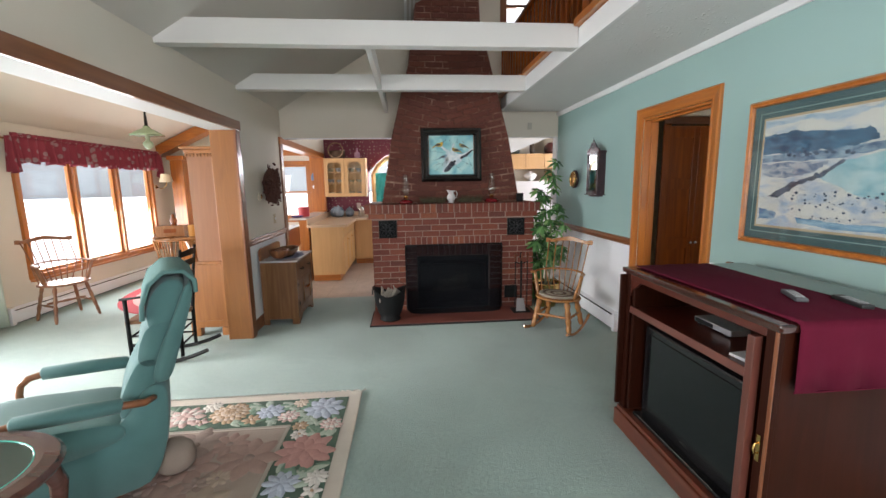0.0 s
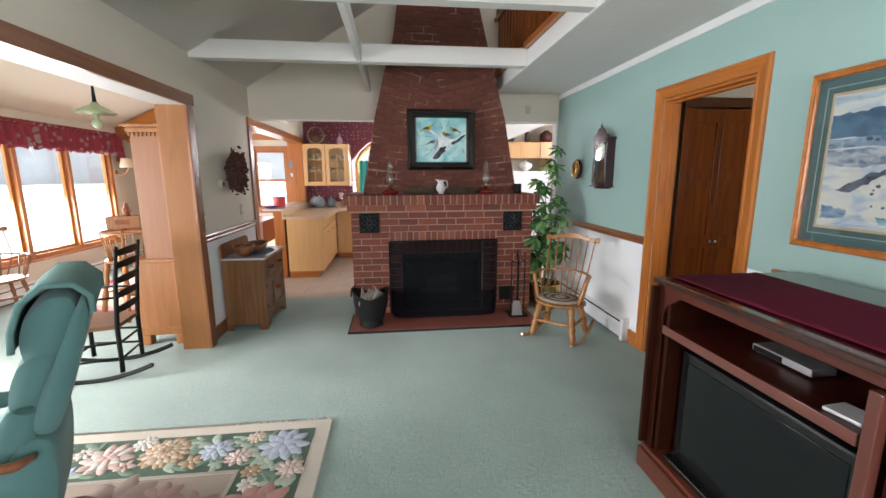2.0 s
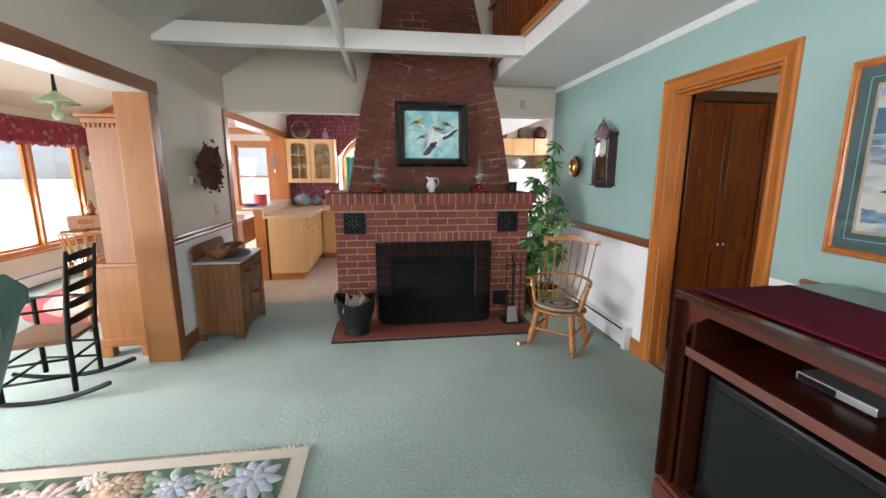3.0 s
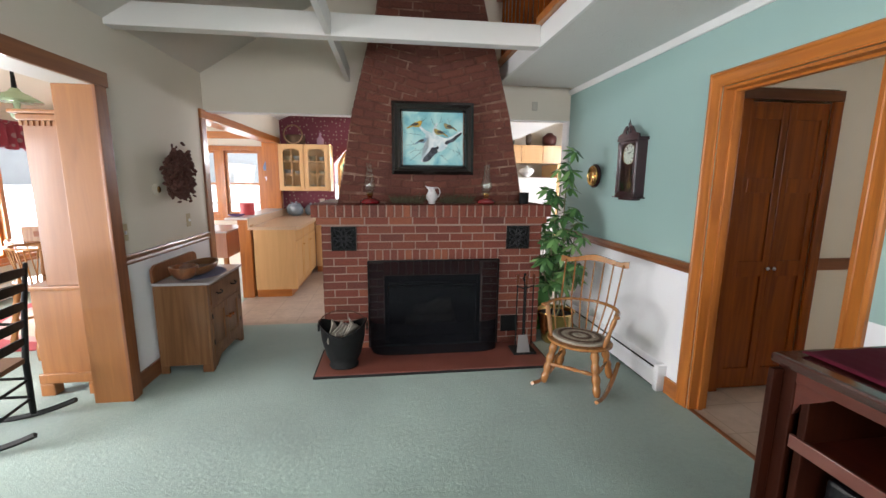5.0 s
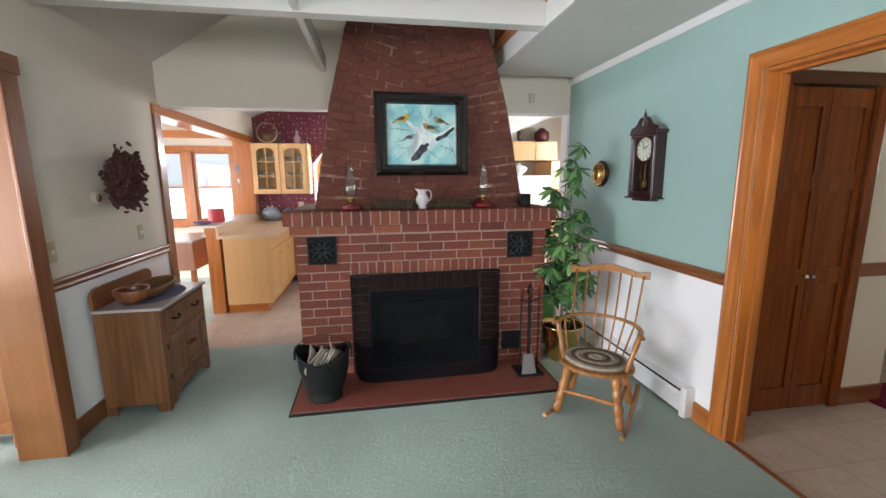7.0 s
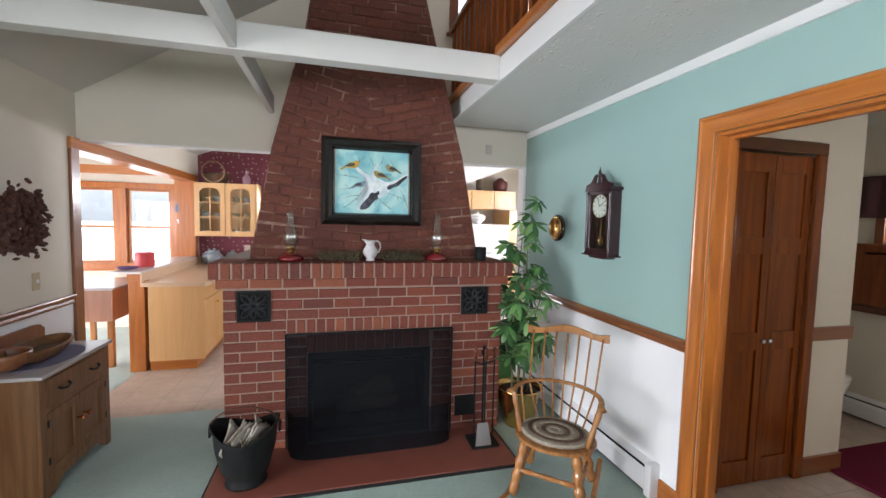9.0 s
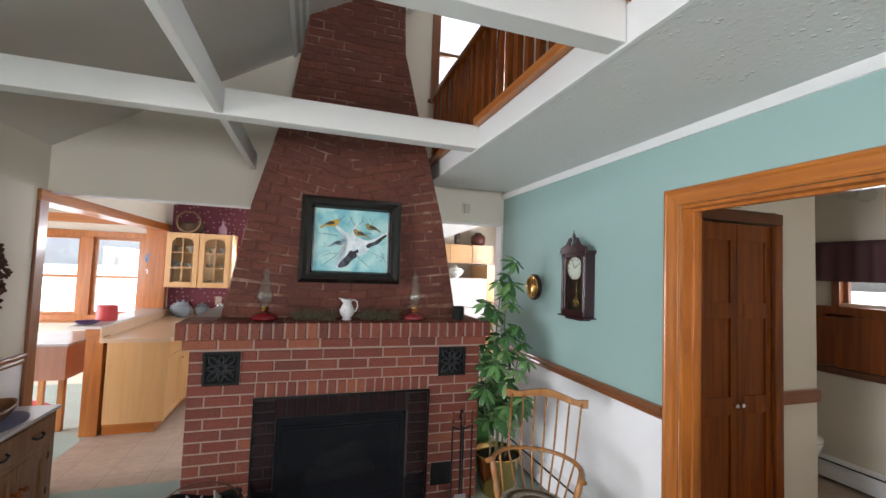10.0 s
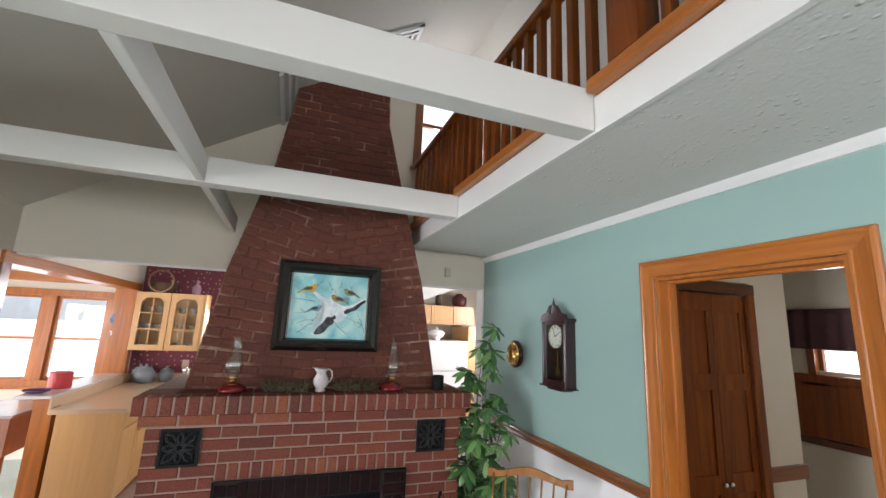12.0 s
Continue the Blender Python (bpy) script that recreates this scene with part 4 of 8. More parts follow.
part("bottom_board", B((0.0125, 0.0205, 0.10, D - 0.02, W1 - 0.0205, 0.12)), M["stand"], ws)
part("face_frame", B((D, 0.0, 0.0, D + 0.018, 0.05, H), (D, W1 - 0.05, 0.0, D + 0.018, W1, H), (D, 0.05, 0.49, D + 0.018, W1 - 0.05, 0.515), (D, 0.05, 0.674, D + 0.018, W1 - 0.05, H), bevel=0.003), M["stand"], ws)
apr = bmesh.new()
prism(apr, [(0.051, 0.02), (0.09, 0.02), (0.12, 0.05), (0.17, 0.078), (W1 - 0.17, 0.078), (W1 - 0.12, 0.05), (W1 - 0.09, 0.02), (W1 - 0.051, 0.02), (W1 - 0.051, 0.125), (0.051, 0.125)], "x", D, D + 0.018)
part("apron", apr, M["stand"], ws, "shaped lower apron")
dr = part("drawer", B((D, 0.052, 0.518, D + 0.022, W1 - 0.052, 0.671), bevel=0.004), M["stand"], ws)
for yy in (0.19, W1 - 0.19):
    part("drawer_pull", tube(bmesh.new(), [(D + 0.022, yy - 0.045, 0.60), (D + 0.04, yy - 0.04, 0.59), (D + 0.045, yy, 0.583), (D + 0.04, yy + 0.04, 0.59), (D + 0.022, yy + 0.045, 0.60)], 0.006, 8), M["black"], ws, "dark metal drawer pull", smooth=True)
for y0, y1 in ((0.052, W1 / 2 - 0.002), (W1 / 2 + 0.002, W1 - 0.052)):
    dd = part("door", B((D, y0, 0.128, D + 0.02, y0 + 0.05, 0.487), (D, y1 - 0.05, 0.128, D + 0.02, y1, 0.487), (D, y0 + 0.05, 0.128, D + 0.02, y1 - 0.05, 0.18), (D, y0 + 0.05, 0.435, D + 0.02, y1 - 0.05, 0.487), (D, y0 + 0.05, 0.18, D + 0.008, y1 - 0.05, 0.435), bevel=0.003), M["stand"], ws)
    yk = y1 - 0.03 if y0 < 0.1 else y0 + 0.03
    part("door_knob", lathe(bmesh.new(), [(0.007, 0), (0.006, 0.02), (0.014, 0.026), (0.016, 0.036), (0.01, 0.044)], 12), M["dark"], dd, smooth=True, at=pose(D + 0.02, yk, 0.35, 0, 90, 0))
    for zh in (0.2, 0.41):
        part("door_hinge", B((D + 0.018, (y0 if y0 < 0.1 else y1 - 0.012), zh, D + 0.023, (y0 + 0.012 if y0 < 0.1 else y1), zh + 0.04)), M["black"], dd)
marb = plain("marble_pale_grey", (0.45, 0.42, 0.43), 0.2, 0, 0.12, 7)
part("marble_top", B((-0.003, -0.012, H, D + 0.04, W1 + 0.014, H + 0.02), bevel=0.006), marb, ws, "pale grey marble top")
bs = bmesh.new()
prism(bs, [(-0.01, H + 0.024), (W1 + 0.01, H + 0.024), (W1 + 0.01, H + 0.12), (W1 - 0.03, H + 0.15), (W1 - 0.07, H + 0.155), (0.07, H + 0.155), (0.03, H + 0.15), (-0.01, H + 0.12)], "x", 0.0, 0.02)
part("splashback", bs, M["brown"], ws, "reddish wooden splashback with rounded corners")


def shell(bm, rx, ry, h, t=0.012, n=28, m=7, lift=0.0):
    """Adds an open oval bowl."""
    rows = []
    for j in range(m + 1):
        f = j / m
        k = math.sin(f * math.pi / 2) ** 0.6 if f else 0.0
        rows.append([(rx * (0.35 + 0.65 * k), ry * (0.35 + 0.65 * k), h * f + lift * f)])
    outer = [(r[0][0], r[0][1], r[0][2]) for r in rows]
    inner = [(max(a - t, 0.01), max(b - t, 0.01), z + (t if i == 0 else 0)) for i, (a, b, z) in enumerate(outer)][::-1]
    prof = outer + inner
    rings = []
    for a, b, z in prof:
        rings.append([bm.verts.new((a * math.cos(2 * math.pi * k / n), b * math.sin(2 * math.pi * k / n), z)) for k in range(n)])
    for p, q in zip(rings, rings[1:]):
        for k in range(n):
            bm.faces.new((p[k], p[(k + 1) % n], q[(k + 1) % n], q[k]))
    bm.faces.new(rings[0][::-1])
    bm.faces.new(rings[-1])
    return bm


mat_b = thing("doily", pose(-1.46, 8.24, H + 0.0205), "oval slate blue cloth mat on the marble top", "mat")
bm = bmesh.new()
lathe(bm, [(0.2, 0), (0.2, 0.003)], 32)
bmesh.ops.scale(bm, vec=(0.8, 1.25, 1), verts=bm.verts)
part("mat_cloth", bm, plain("cloth_slate", (0.12, 0.12, 0.2), 0.9), mat_b)
bowl = thing("dough_bowl", pose(-1.47, 8.22, H + 0.0245, 0, 0, 4), "brown carved wooden dough bowl on the washstand", "bowl")
part("bowl_body", shell(bmesh.new(), 0.12, 0.25, 0.085, 0.012), M["stand"], bowl, smooth=True)
part("carved_filling", B((-0.06, -0.15, 0.02, 0.06, 0.15, 0.05), bevel=0.02), plain("pine_cones_brown", (0.12, 0.06, 0.03), 0.9, 0, 0.4, 40, 0.8), bowl, "dark brown potpourri")
bowl2 = thing("wooden_scoop", pose(-1.5, 8.02, H + 0.0245, 0, 0, 20), "dark brown curved wooden trencher on the washstand", "bowl")
part("bowl_body", shell(bmesh.new(), 0.10, 0.11, 0.10, 0.01), M["brown"], bowl2, smooth=True)

# ---- wreath and switches on the cream wall ----
wreath = thing("wreath", pose(-1.66, 8.37, 1.515, 0, 90, 0), "brown dried pine cone wreath hanging on the cream wall", "wreath")
bm = bmesh.new()
rng = random.Random(4)
for i in range(620):
    a = rng.uniform(0, 2 * math.pi)
    r = rng.gauss(0.14, 0.042)
    c = Vector((r * math.cos(a), r * math.sin(a) * 0.95, rng.uniform(0.002, 0.085)))
    s = rng.uniform(0.012, 0.028)
    mt = Matrix.Translation(c) @ Euler((rng.uniform(0, 6), rng.uniform(0, 6), 0)).to_matrix().to_4x4() @ Matrix.Diagonal((s, s * 0.75, s * 0.5, 1))
    bmesh.ops.create_icosphere(bm, subdivisions=1, radius=1, matrix=mt)
tagged(part("cone_mass", bm, plain("dried_brown", (0.105, 0.04, 0.028), 0.9, 0, 0.5, 30), wreath), kind="stuff")
ringp = [(0.135 * math.cos(2 * math.pi * k / 24), 0.13 * math.sin(2 * math.pi * k / 24), 0.01) for k in range(25)]
part("wreath_ring", tube(bmesh.new(), ringp, 0.035, 8), plain("twig_brown", (0.07, 0.035, 0.022), 0.9, 0, 0.4, 40, 0.6), wreath, smooth=True)
for yy, zz, w in ((8.60, 1.12, 0.07), (7.70, 1.12, 0.07)):
    sw = thing("light_switch", pose(XL, yy, zz), "cream plastic light switch plate on the wall", "light switch", "light switches on the cream wall")
    part("switch_plate", B((0, -0.035, -0.058, 0.006, 0.035, 0.058), bevel=0.002), plain("switch_cream", (0.50, 0.41, 0.25), 0.4), sw)
    part("toggle", B((0.006, -0.006, -0.012, 0.018, 0.006, 0.012), bevel=0.002), M["wains"], sw)

dl = thing("round_thermostat", pose(XL + 0.001, 8.13, 1.40, 0, 90, 0), "round pale beige plastic thermostat beside the wreath", "thermostat")
part("dial_cover", lathe(bmesh.new(), [(0.043, 0), (0.043, 0.012), (0.036, 0.024), (0.028, 0.027)], 28), plain("thermostat_beige", (0.52, 0.47, 0.38), 0.35, 0, 0.04), dl, smooth=True)
part("dial_ring", lathe(bmesh.new(), [(0.026, 0.0272), (0.02, 0.031)], 20), M["brass"], dl, smooth=True)

# ---- clock and plate on the teal wall ----
cm = wood("mahogany_clock", (0.045, 0.010, 0.014), (0.016, 0.005, 0.008), 0.22, "z", 0.3)
clk = thing("wall_clock", pose(XR - 0.001, 7.80, 1.37, 0, 0, 90) @ Matrix.Diagonal((0.94, 0.64, 0.92, 1)), "dark mahogany pendulum wall clock with a scrolled pediment", "clock")
part("case", B((-0.14, 0.0, 0.02, -0.125, 0.13, 0.47), (0.125, 0.0, 0.02, 0.14, 0.13, 0.47), (-0.125, 0.0, 0.02, 0.125, 0.01, 0.47), (-0.14, 0.0, 0.0, 0.14, 0.14, 0.02), (-0.155, 0.0, 0.47, 0.155, 0.145, 0.495), bevel=0.003), cm, clk)
ped = bmesh.new()
prism(ped, [(-0.155, 0.495), (-0.15, 0.52), (-0.09, 0.54), (-0.05, 0.59), (-0.028, 0.598), (-0.022, 0.58), (-0.04, 0.555), (-0.035, 0.53), (0.035, 0.53), (0.04, 0.555), (0.022, 0.58), (0.028, 0.598), (0.05, 0.59), (0.09, 0.54), (0.15, 0.52), (0.155, 0.495)], "y", 0.118, 0.138)
part("pediment", ped, cm, clk)
part("finial", lathe(bmesh.new(), [(0.012, 0.531), (0.018, 0.55), (0.008, 0.585), (0.014, 0.6), (0.016, 0.61), (0.005, 0.63), (0.003, 0.65)], 12, (0, 0.125, 0)), cm, clk, smooth=True)
part("base_moulding", B((-0.165, 0.0, -0.012, 0.165, 0.155, 0.0), (-0.10, 0.0, -0.03, 0.10, 0.12, -0.0125), bevel=0.005), cm, clk)
for x in (-0.128, 0.128):
    part("column", lathe(bmesh.new(), [(0.014, 0.03), (0.01, 0.05), (0.009, 0.24), (0.01, 0.42), (0.014, 0.44), (0.014, 0.465)], 12, (x, 0.135, 0)), cm, clk, smooth=True)
part("door_frame", B((-0.118, 0.118, 0.02, -0.095, 0.132, 0.47), (0.095, 0.118, 0.02, 0.118, 0.132, 0.47), (-0.095, 0.118, 0.02, 0.095, 0.132, 0.045), (-0.095, 0.118, 0.445, 0.095, 0.132, 0.47), bevel=0.003), cm, clk)
part("dial", lathe(bmesh.new(), [(0.09, 0), (0.09, 0.004)], 32), plain("dial_white", (0.80, 0.82, 0.74), 0.4, 0, 0.02), clk, "white enamel clock dial", at=pose(0, 0.105, 0.36, 90))
bm = bmesh.new()
tube(bm, [(0.088 * math.cos(k * math.pi / 16), 0.107, 0.36 + 0.088 * math.sin(k * math.pi / 16)) for k in range(33)], 0.004, 6)
part("bezel", bm, M["brass"], clk, smooth=True)
for k in range(12):
    a = k * math.pi / 6
    part("hour_mark", B((-0.003, -0.001, -0.009, 0.003, 0.001, 0.009)), M["soot"], clk, at=pose(0.07 * math.sin(a), 0.1105, 0.36 + 0.07 * math.cos(a), 0, math.degrees(a), 0))
part("clock_hand", B((-0.003, -0.001, 0, 0.003, 0.001, 0.05)), M["soot"], clk, at=pose(0, 0.112, 0.36, 0, -60, 0))
part("clock_hand", B((-0.002, -0.001, 0, 0.002, 0.001, 0.068)), M["soot"], clk, at=pose(0, 0.1135, 0.36, 0, 20, 0))
part("pendulum", tube(bmesh.new(), [(0, 0.08, 0.26), (0, 0.08, 0.12)], 0.006, 6), M["brass"], clk)
part("pendulum_bob", lathe(bmesh.new(), [(0.032, 0), (0.036, 0.004), (0.024, 0.012)], 20), M["brass"], clk, smooth=True, at=pose(0, 0.09, 0.10, 90))
part("clock_glass", B((-0.096, 0.122, 0.044, 0.096, 0.125, 0.446)), M["glass"], clk)
plate = thing("wall_plate", pose(XR - 0.001, 8.43, 1.54, 0, 0, 90), "round wooden and copper wall barometer", "barometer")
part("plate_rim", lathe(bmesh.new(), [(0.09, 0), (0.11, 0.01), (0.112, 0.025), (0.095, 0.035), (0.08, 0.028)], 32), cm, plate, smooth=True, at=pose(0, 0, 0, -90))
part("plate_bezel", lathe(bmesh.new(), [(0.093, 0.0345), (0.096, 0.042), (0.088, 0.05), (0.082, 0.044), (0.082, 0.0335)], 32), M["brass"], plate, "polished brass ring", smooth=True, at=pose(0, 0, 0, -90))
part("plate_face", lathe(bmesh.new(), [(0.082, 0), (0.08, 0.031)], 32), plain("copper", (0.62, 0.34, 0.24), 0.2, 0.9), plate, at=pose(0, 0, 0, -90))
smoke = thing("wall_thermostat", pose(1.62, YF, 2.27), "small beige thermostat box on the gable wall", "thermostat")
part("thermostat_cover", B((-0.03, -0.02, -0.045, 0.03, 0, 0.045), bevel=0.006), plain("beige_plastic", (0.5, 0.47, 0.4), 0.5), smoke)


# ---- pictures ----
def picture_frame(root, w, h, fw, material, depth=0.03, name="frame"):
    """A frame of four mitred mouldings round w x h, flat in local x-z, facing -y."""
    for a in range(4):
        bm = bmesh.new()
        L2, S2 = (w / 2, h / 2) if a % 2 == 0 else (h / 2, w / 2)
        prof = [(0, -0.0), (0, -depth * 0.6), (0.3, -depth), (0.6, -depth * 0.75), (0.85, -depth * 0.9), (1, -depth * 0.4), (1, 0)]
        v0 = [bm.verts.new((-(L2 - f * fw), y, -(S2 - f * fw))) for f, y in prof]
        v1 = [bm.verts.new(((L2 - f * fw), y, -(S2 - f * fw))) for f, y in prof]
        n = len(prof)
        for i in range(n):
            bm.faces.new((v0[i], v0[(i + 1) % n], v1[(i + 1) % n], v1[i]))
        part("frame_side", bm, material, root, at=pose(0, 0, 0, 0, 90 * a, 0))


lake = thing("framed_print", pose(XR - 0.001, 5.17, 1.532, 0, 0, -90), "large framed blue landscape print with a wide teal mat", "picture")
LW, LH = 1.32, 0.83
picture_frame(lake, LW, LH, 0.035, M["oak"], 0.03)
part("mat_board", B((-LW / 2 + 0.03, -0.010, -LH / 2 + 0.03, LW / 2 - 0.03, -0.004, LH / 2 - 0.03)), plain("mat_teal", (0.07, 0.13, 0.14), 0.8, 0, 0.05), lake, "dark teal mat board")
part("mat_line", B(*[(-LW / 2 + 0.075, -0.0115, z, LW / 2 - 0.075, -0.0105, z + 0.004) for z in (-LH / 2 + 0.075, LH / 2 - 0.079)], *[(x, -0.0115, -LH / 2 + 0.079, x + 0.004, -0.0105, LH / 2 - 0.079) for x in (-LW / 2 + 0.075, LW / 2 - 0.079)]), M["teal"], lake)
part("inner_mat", B((-LW / 2 + 0.105, -0.0125, -LH / 2 + 0.105, LW / 2 - 0.105, -0.0106, LH / 2 - 0.105)), plain("mat_cream", (0.55, 0.40, 0.26), 0.8), lake, "cream inner mat")


def wash(name, a, b, scale=9, stretch=(1, 1, 2.2), lo=0.36, hi=0.62):
    """A watercolour wash between two pigments."""
    k = Mat(name, a, 0.6)
    co = k.node("ShaderNodeTexCoord").outputs["Object"]
    mp = k.node("ShaderNodeMapping")
    mp.inputs["Scale"].default_value = stretch
    k.link(co, mp.inputs["Vector"])
    k.base(k.ramp(k.noise(mp.outputs[0], scale, 6, 0.6), [(lo, a), (hi, b)]))
    return k.m


def ragged(points, amp, steps, seed):
    """Breaks a closed outline into short uneven strokes."""
    r = random.Random(seed)
    out = []
    for (xa, za), (xb, zb) in zip(points, points[1:] + points[:1]):
        for i in range(steps):
            f = i / steps
            j = amp if i else amp * 0.2
            out.append((xa + (xb - xa) * f + r.uniform(-j, j), za + (zb - za) * f + r.uniform(-j, j)))
    return [(max(-0.541, min(0.541, x)), max(-0.296, min(0.296, z))) for x, z in out]


def washed_area(name, outline, mat, level, amp=0.008, steps=7, seed=1):
    bm = bmesh.new()
    y = -0.0146 - 0.0004 * level
    vs = [bm.verts.new((x, y, z)) for x, z in ragged(outline, amp, steps, seed)]
    f = bm.faces.new(vs)
    ex = bmesh.ops.extrude_face_region(bm, geom=[f])
    bmesh.ops.translate(bm, vec=(0, 0.0003, 0), verts=[v for v in ex["geom"] if isinstance(v, bmesh.types.BMVert)])
    bmesh.ops.triangulate(bm, faces=[q for q in bm.faces if len(q.verts) > 4])
    part(name, bm, mat, lake)


part("print", B((-LW / 2 + 0.118, -0.0145, -LH / 2 + 0.118, LW / 2 - 0.118, -0.0127, LH / 2 - 0.118)), wash("print_paper", (0.34, 0.43, 0.58), (0.66, 0.63, 0.60), 6, (1, 1, 2.5), 0.33, 0.52), lake, "blue and white lake landscape print")
washed_area("printed_cloud", [(-0.54, 0.29), (0.1, 0.29), (-0.1, 0.25), (-0.3, 0.27), (-0.54, 0.25)], wash("wash_cloud", (0.3, 0.42, 0.56), (0.56, 0.6, 0.64)), 1, 0.01)
washed_area("printed_hill", [(-0.54, 0.21), (-0.38, 0.222), (-0.1, 0.195), (0.02, 0.19), (0.06, 0.14), (-0.05, 0.11), (-0.3, 0.10), (-0.54, 0.105)], wash("wash_hill", (0.03, 0.075, 0.15), (0.08, 0.20, 0.32), 14), 1)
washed_area("printed_far_shore", [(-0.54, 0.10), (-0.1, 0.11), (0.1, 0.13), (0.54, 0.17), (0.54, 0.14), (0.1, 0.09), (-0.12, 0.06), (-0.54, 0.06)], wash("wash_far_shore", (0.07, 0.13, 0.24), (0.30, 0.40, 0.50), 18), 2, 0.006)
washed_area("printed_field", [(-0.54, 0.055), (-0.14, 0.055), (-0.22, 0.0), (-0.38, -0.03), (-0.54, -0.02)], wash("wash_field", (0.12, 0.18, 0.30), (0.48, 0.48, 0.52), 18), 1, 0.006)
washed_area("printed_lake", [(-0.20, -0.03), (-0.08, 0.045), (0.1, 0.085), (0.54, 0.135), (0.54, -0.15), (0.2, -0.15), (0.0, -0.12), (-0.13, -0.06)], wash("wash_lake", (0.22, 0.46, 0.55), (0.50, 0.64, 0.66), 5), 3, 0.004)
washed_area("printed_shoreline", [(-0.48, -0.13), (-0.36, -0.06), (-0.2, -0.012), (-0.09, 0.055), (-0.075, 0.046), (-0.18, -0.03), (-0.30, -0.065), (-0.42, -0.14)], wash("wash_shoreline", (0.045, 0.05, 0.08), (0.15, 0.17, 0.24), 20), 4, 0.006)
washed_area("printed_shallows", [(-0.30, -0.24), (0.0, -0.255), (0.54, -0.235), (0.54, -0.28), (-0.1, -0.285), (-0.28, -0.27)], wash("wash_shallows", (0.10, 0.26, 0.46), (0.28, 0.45, 0.58), 9), 1, 0.004)
washed_area("printed_pool", [(-0.53, -0.2), (-0.42, -0.215), (-0.42, -0.25), (-0.53, -0.265)], wash("wash_pool", (0.08, 0.16, 0.33), (0.28, 0.4, 0.52), 14), 1, 0.006)
bm = bmesh.new()
rp = random.Random(8)
spots = [(rp.uniform(-0.40, -0.14), rp.uniform(0.085, 0.125), rp.uniform(0.006, 0.013)) for i in range(22)] + [(-0.06 + rp.uniform(-0.02, 0.02), 0.085 + rp.uniform(-0.01, 0.02), 0.011) for i in range(5)] + [(rp.uniform(-0.33, 0.30), rp.uniform(-0.21, -0.10), rp.uniform(0.003, 0.009)) for i in range(60)] + [(rp.uniform(-0.30, 0.0), rp.uniform(-0.245, -0.225), rp.uniform(0.003, 0.006)) for i in range(14)] + [(-0.19 + rp.uniform(-0.03, 0.03), -0.015 + rp.uniform(-0.015, 0.015), 0.01) for i in range(7)]
for n_, (x, z, r) in enumerate(spots):
    if n_ and any((x - p[0]) ** 2 + (z - p[1]) ** 2 < (r + p[2]) ** 2 * 0.5 for p in spots[:n_]):
        continue
    prism(bm, [(x + r * math.cos(q) * rp.uniform(0.7, 1.6), z + r * math.sin(q) * rp.uniform(0.6, 1.1)) for q in [j * math.pi / 4 for j in range(8)]], "y", -0.01665, -0.0164)
tagged(part("printed_clump", bm, wash("wash_clump", (0.03, 0.05, 0.09), (0.11, 0.15, 0.22), 30), lake), kind="stuff")
part("picture_glass", B((-LW / 2 + 0.033, -0.018, -LH / 2 + 0.033, LW / 2 - 0.033, -0.0165, LH / 2 - 0.033)), M["glass"], lake)

art = thing("framed_painting", pose(0.462, 8.418, 1.845, -4, 0, 0), "turquoise painting of branches in a wide dark frame on the brick", "picture")
AW, AH = 0.72, 0.625
fr_m = plain("frame_black_brown", (0.010, 0.007, 0.006), 0.25, 0, 0.2, 20, 0, coat=0.3)
picture_frame(art, AW, AH, 0.085, fr_m, 0.05)
for x in (-AW / 2 + 0.088, AW / 2 - 0.094):
    part("frame_lip", B((x, -0.024, -AH / 2 + 0.08, x + 0.006, -0.018, AH / 2 - 0.08)), M["dark"], art)


def canvas_mat():
    k = Mat("canvas_turquoise", (0.3, 0.6, 0.62), 0.5)
    v = k.coords((1, 1, 1))
    n = k.noise(v, 5, 4, 0.6)
    k.base(k.ramp(n, [(0.33, (0.10, 0.36, 0.46)), (0.45, (0.24, 0.55, 0.58)), (0.56, (0.42, 0.68, 0.66)), (0.7, (0.5, 0.72, 0.66))]))
    return k.m


part("canvas", B((-AW / 2 + 0.08, -0.012, -AH / 2 + 0.08, AW / 2 - 0.08, -0.004, AH / 2 - 0.08)), canvas_mat(), art)


def stroke(points, y0, y1, bm, cuts=2):
    """A closed brush stroke, its corners cut twice."""
    pts = [Vector(p) for p in points]
    for i in range(cuts):
        pts = [p.lerp(q, f) for p, q in zip(pts, pts[1:] + pts[:1]) for f in (0.25, 0.75)]
    vs = [bm.verts.new((p.x, y0, p.y)) for p in pts]
    ws_ = [bm.verts.new((p.x, y1, p.y)) for p in pts]
    bmesh.ops.triangulate(bm, faces=[bm.faces.new(vs)])
    for i in range(len(vs)):
        k = (i + 1) % len(vs)
        bm.faces.new((vs[i], ws_[i], ws_[k], vs[k]))


bm = bmesh.new()
stroke([(-0.13, -0.20), (-0.03, -0.08), (-0.02, 0.0), (-0.08, 0.05), (-0.13, 0.10), (-0.11, 0.11), (-0.05, 0.06), (0.03, 0.035), (0.11, 0.0), (0.18, 0.03), (0.24, 0.07), (0.265, 0.08), (0.25, 0.03), (0.14, -0.03), (0.11, -0.09), (0.03, -0.12), (-0.05, -0.205)], -0.0145, -0.0125, bm)
stroke([(-0.01, 0.03), (0.0, 0.09), (0.03, 0.14), (0.045, 0.135), (0.02, 0.08), (0.03, 0.03)], -0.0150, -0.0146, bm)
part("painted_branch", bm, wash("paint_snow_white", (0.50, 0.62, 0.66), (0.80, 0.84, 0.84), 14, (1, 1, 1)), art)
bm = bmesh.new()
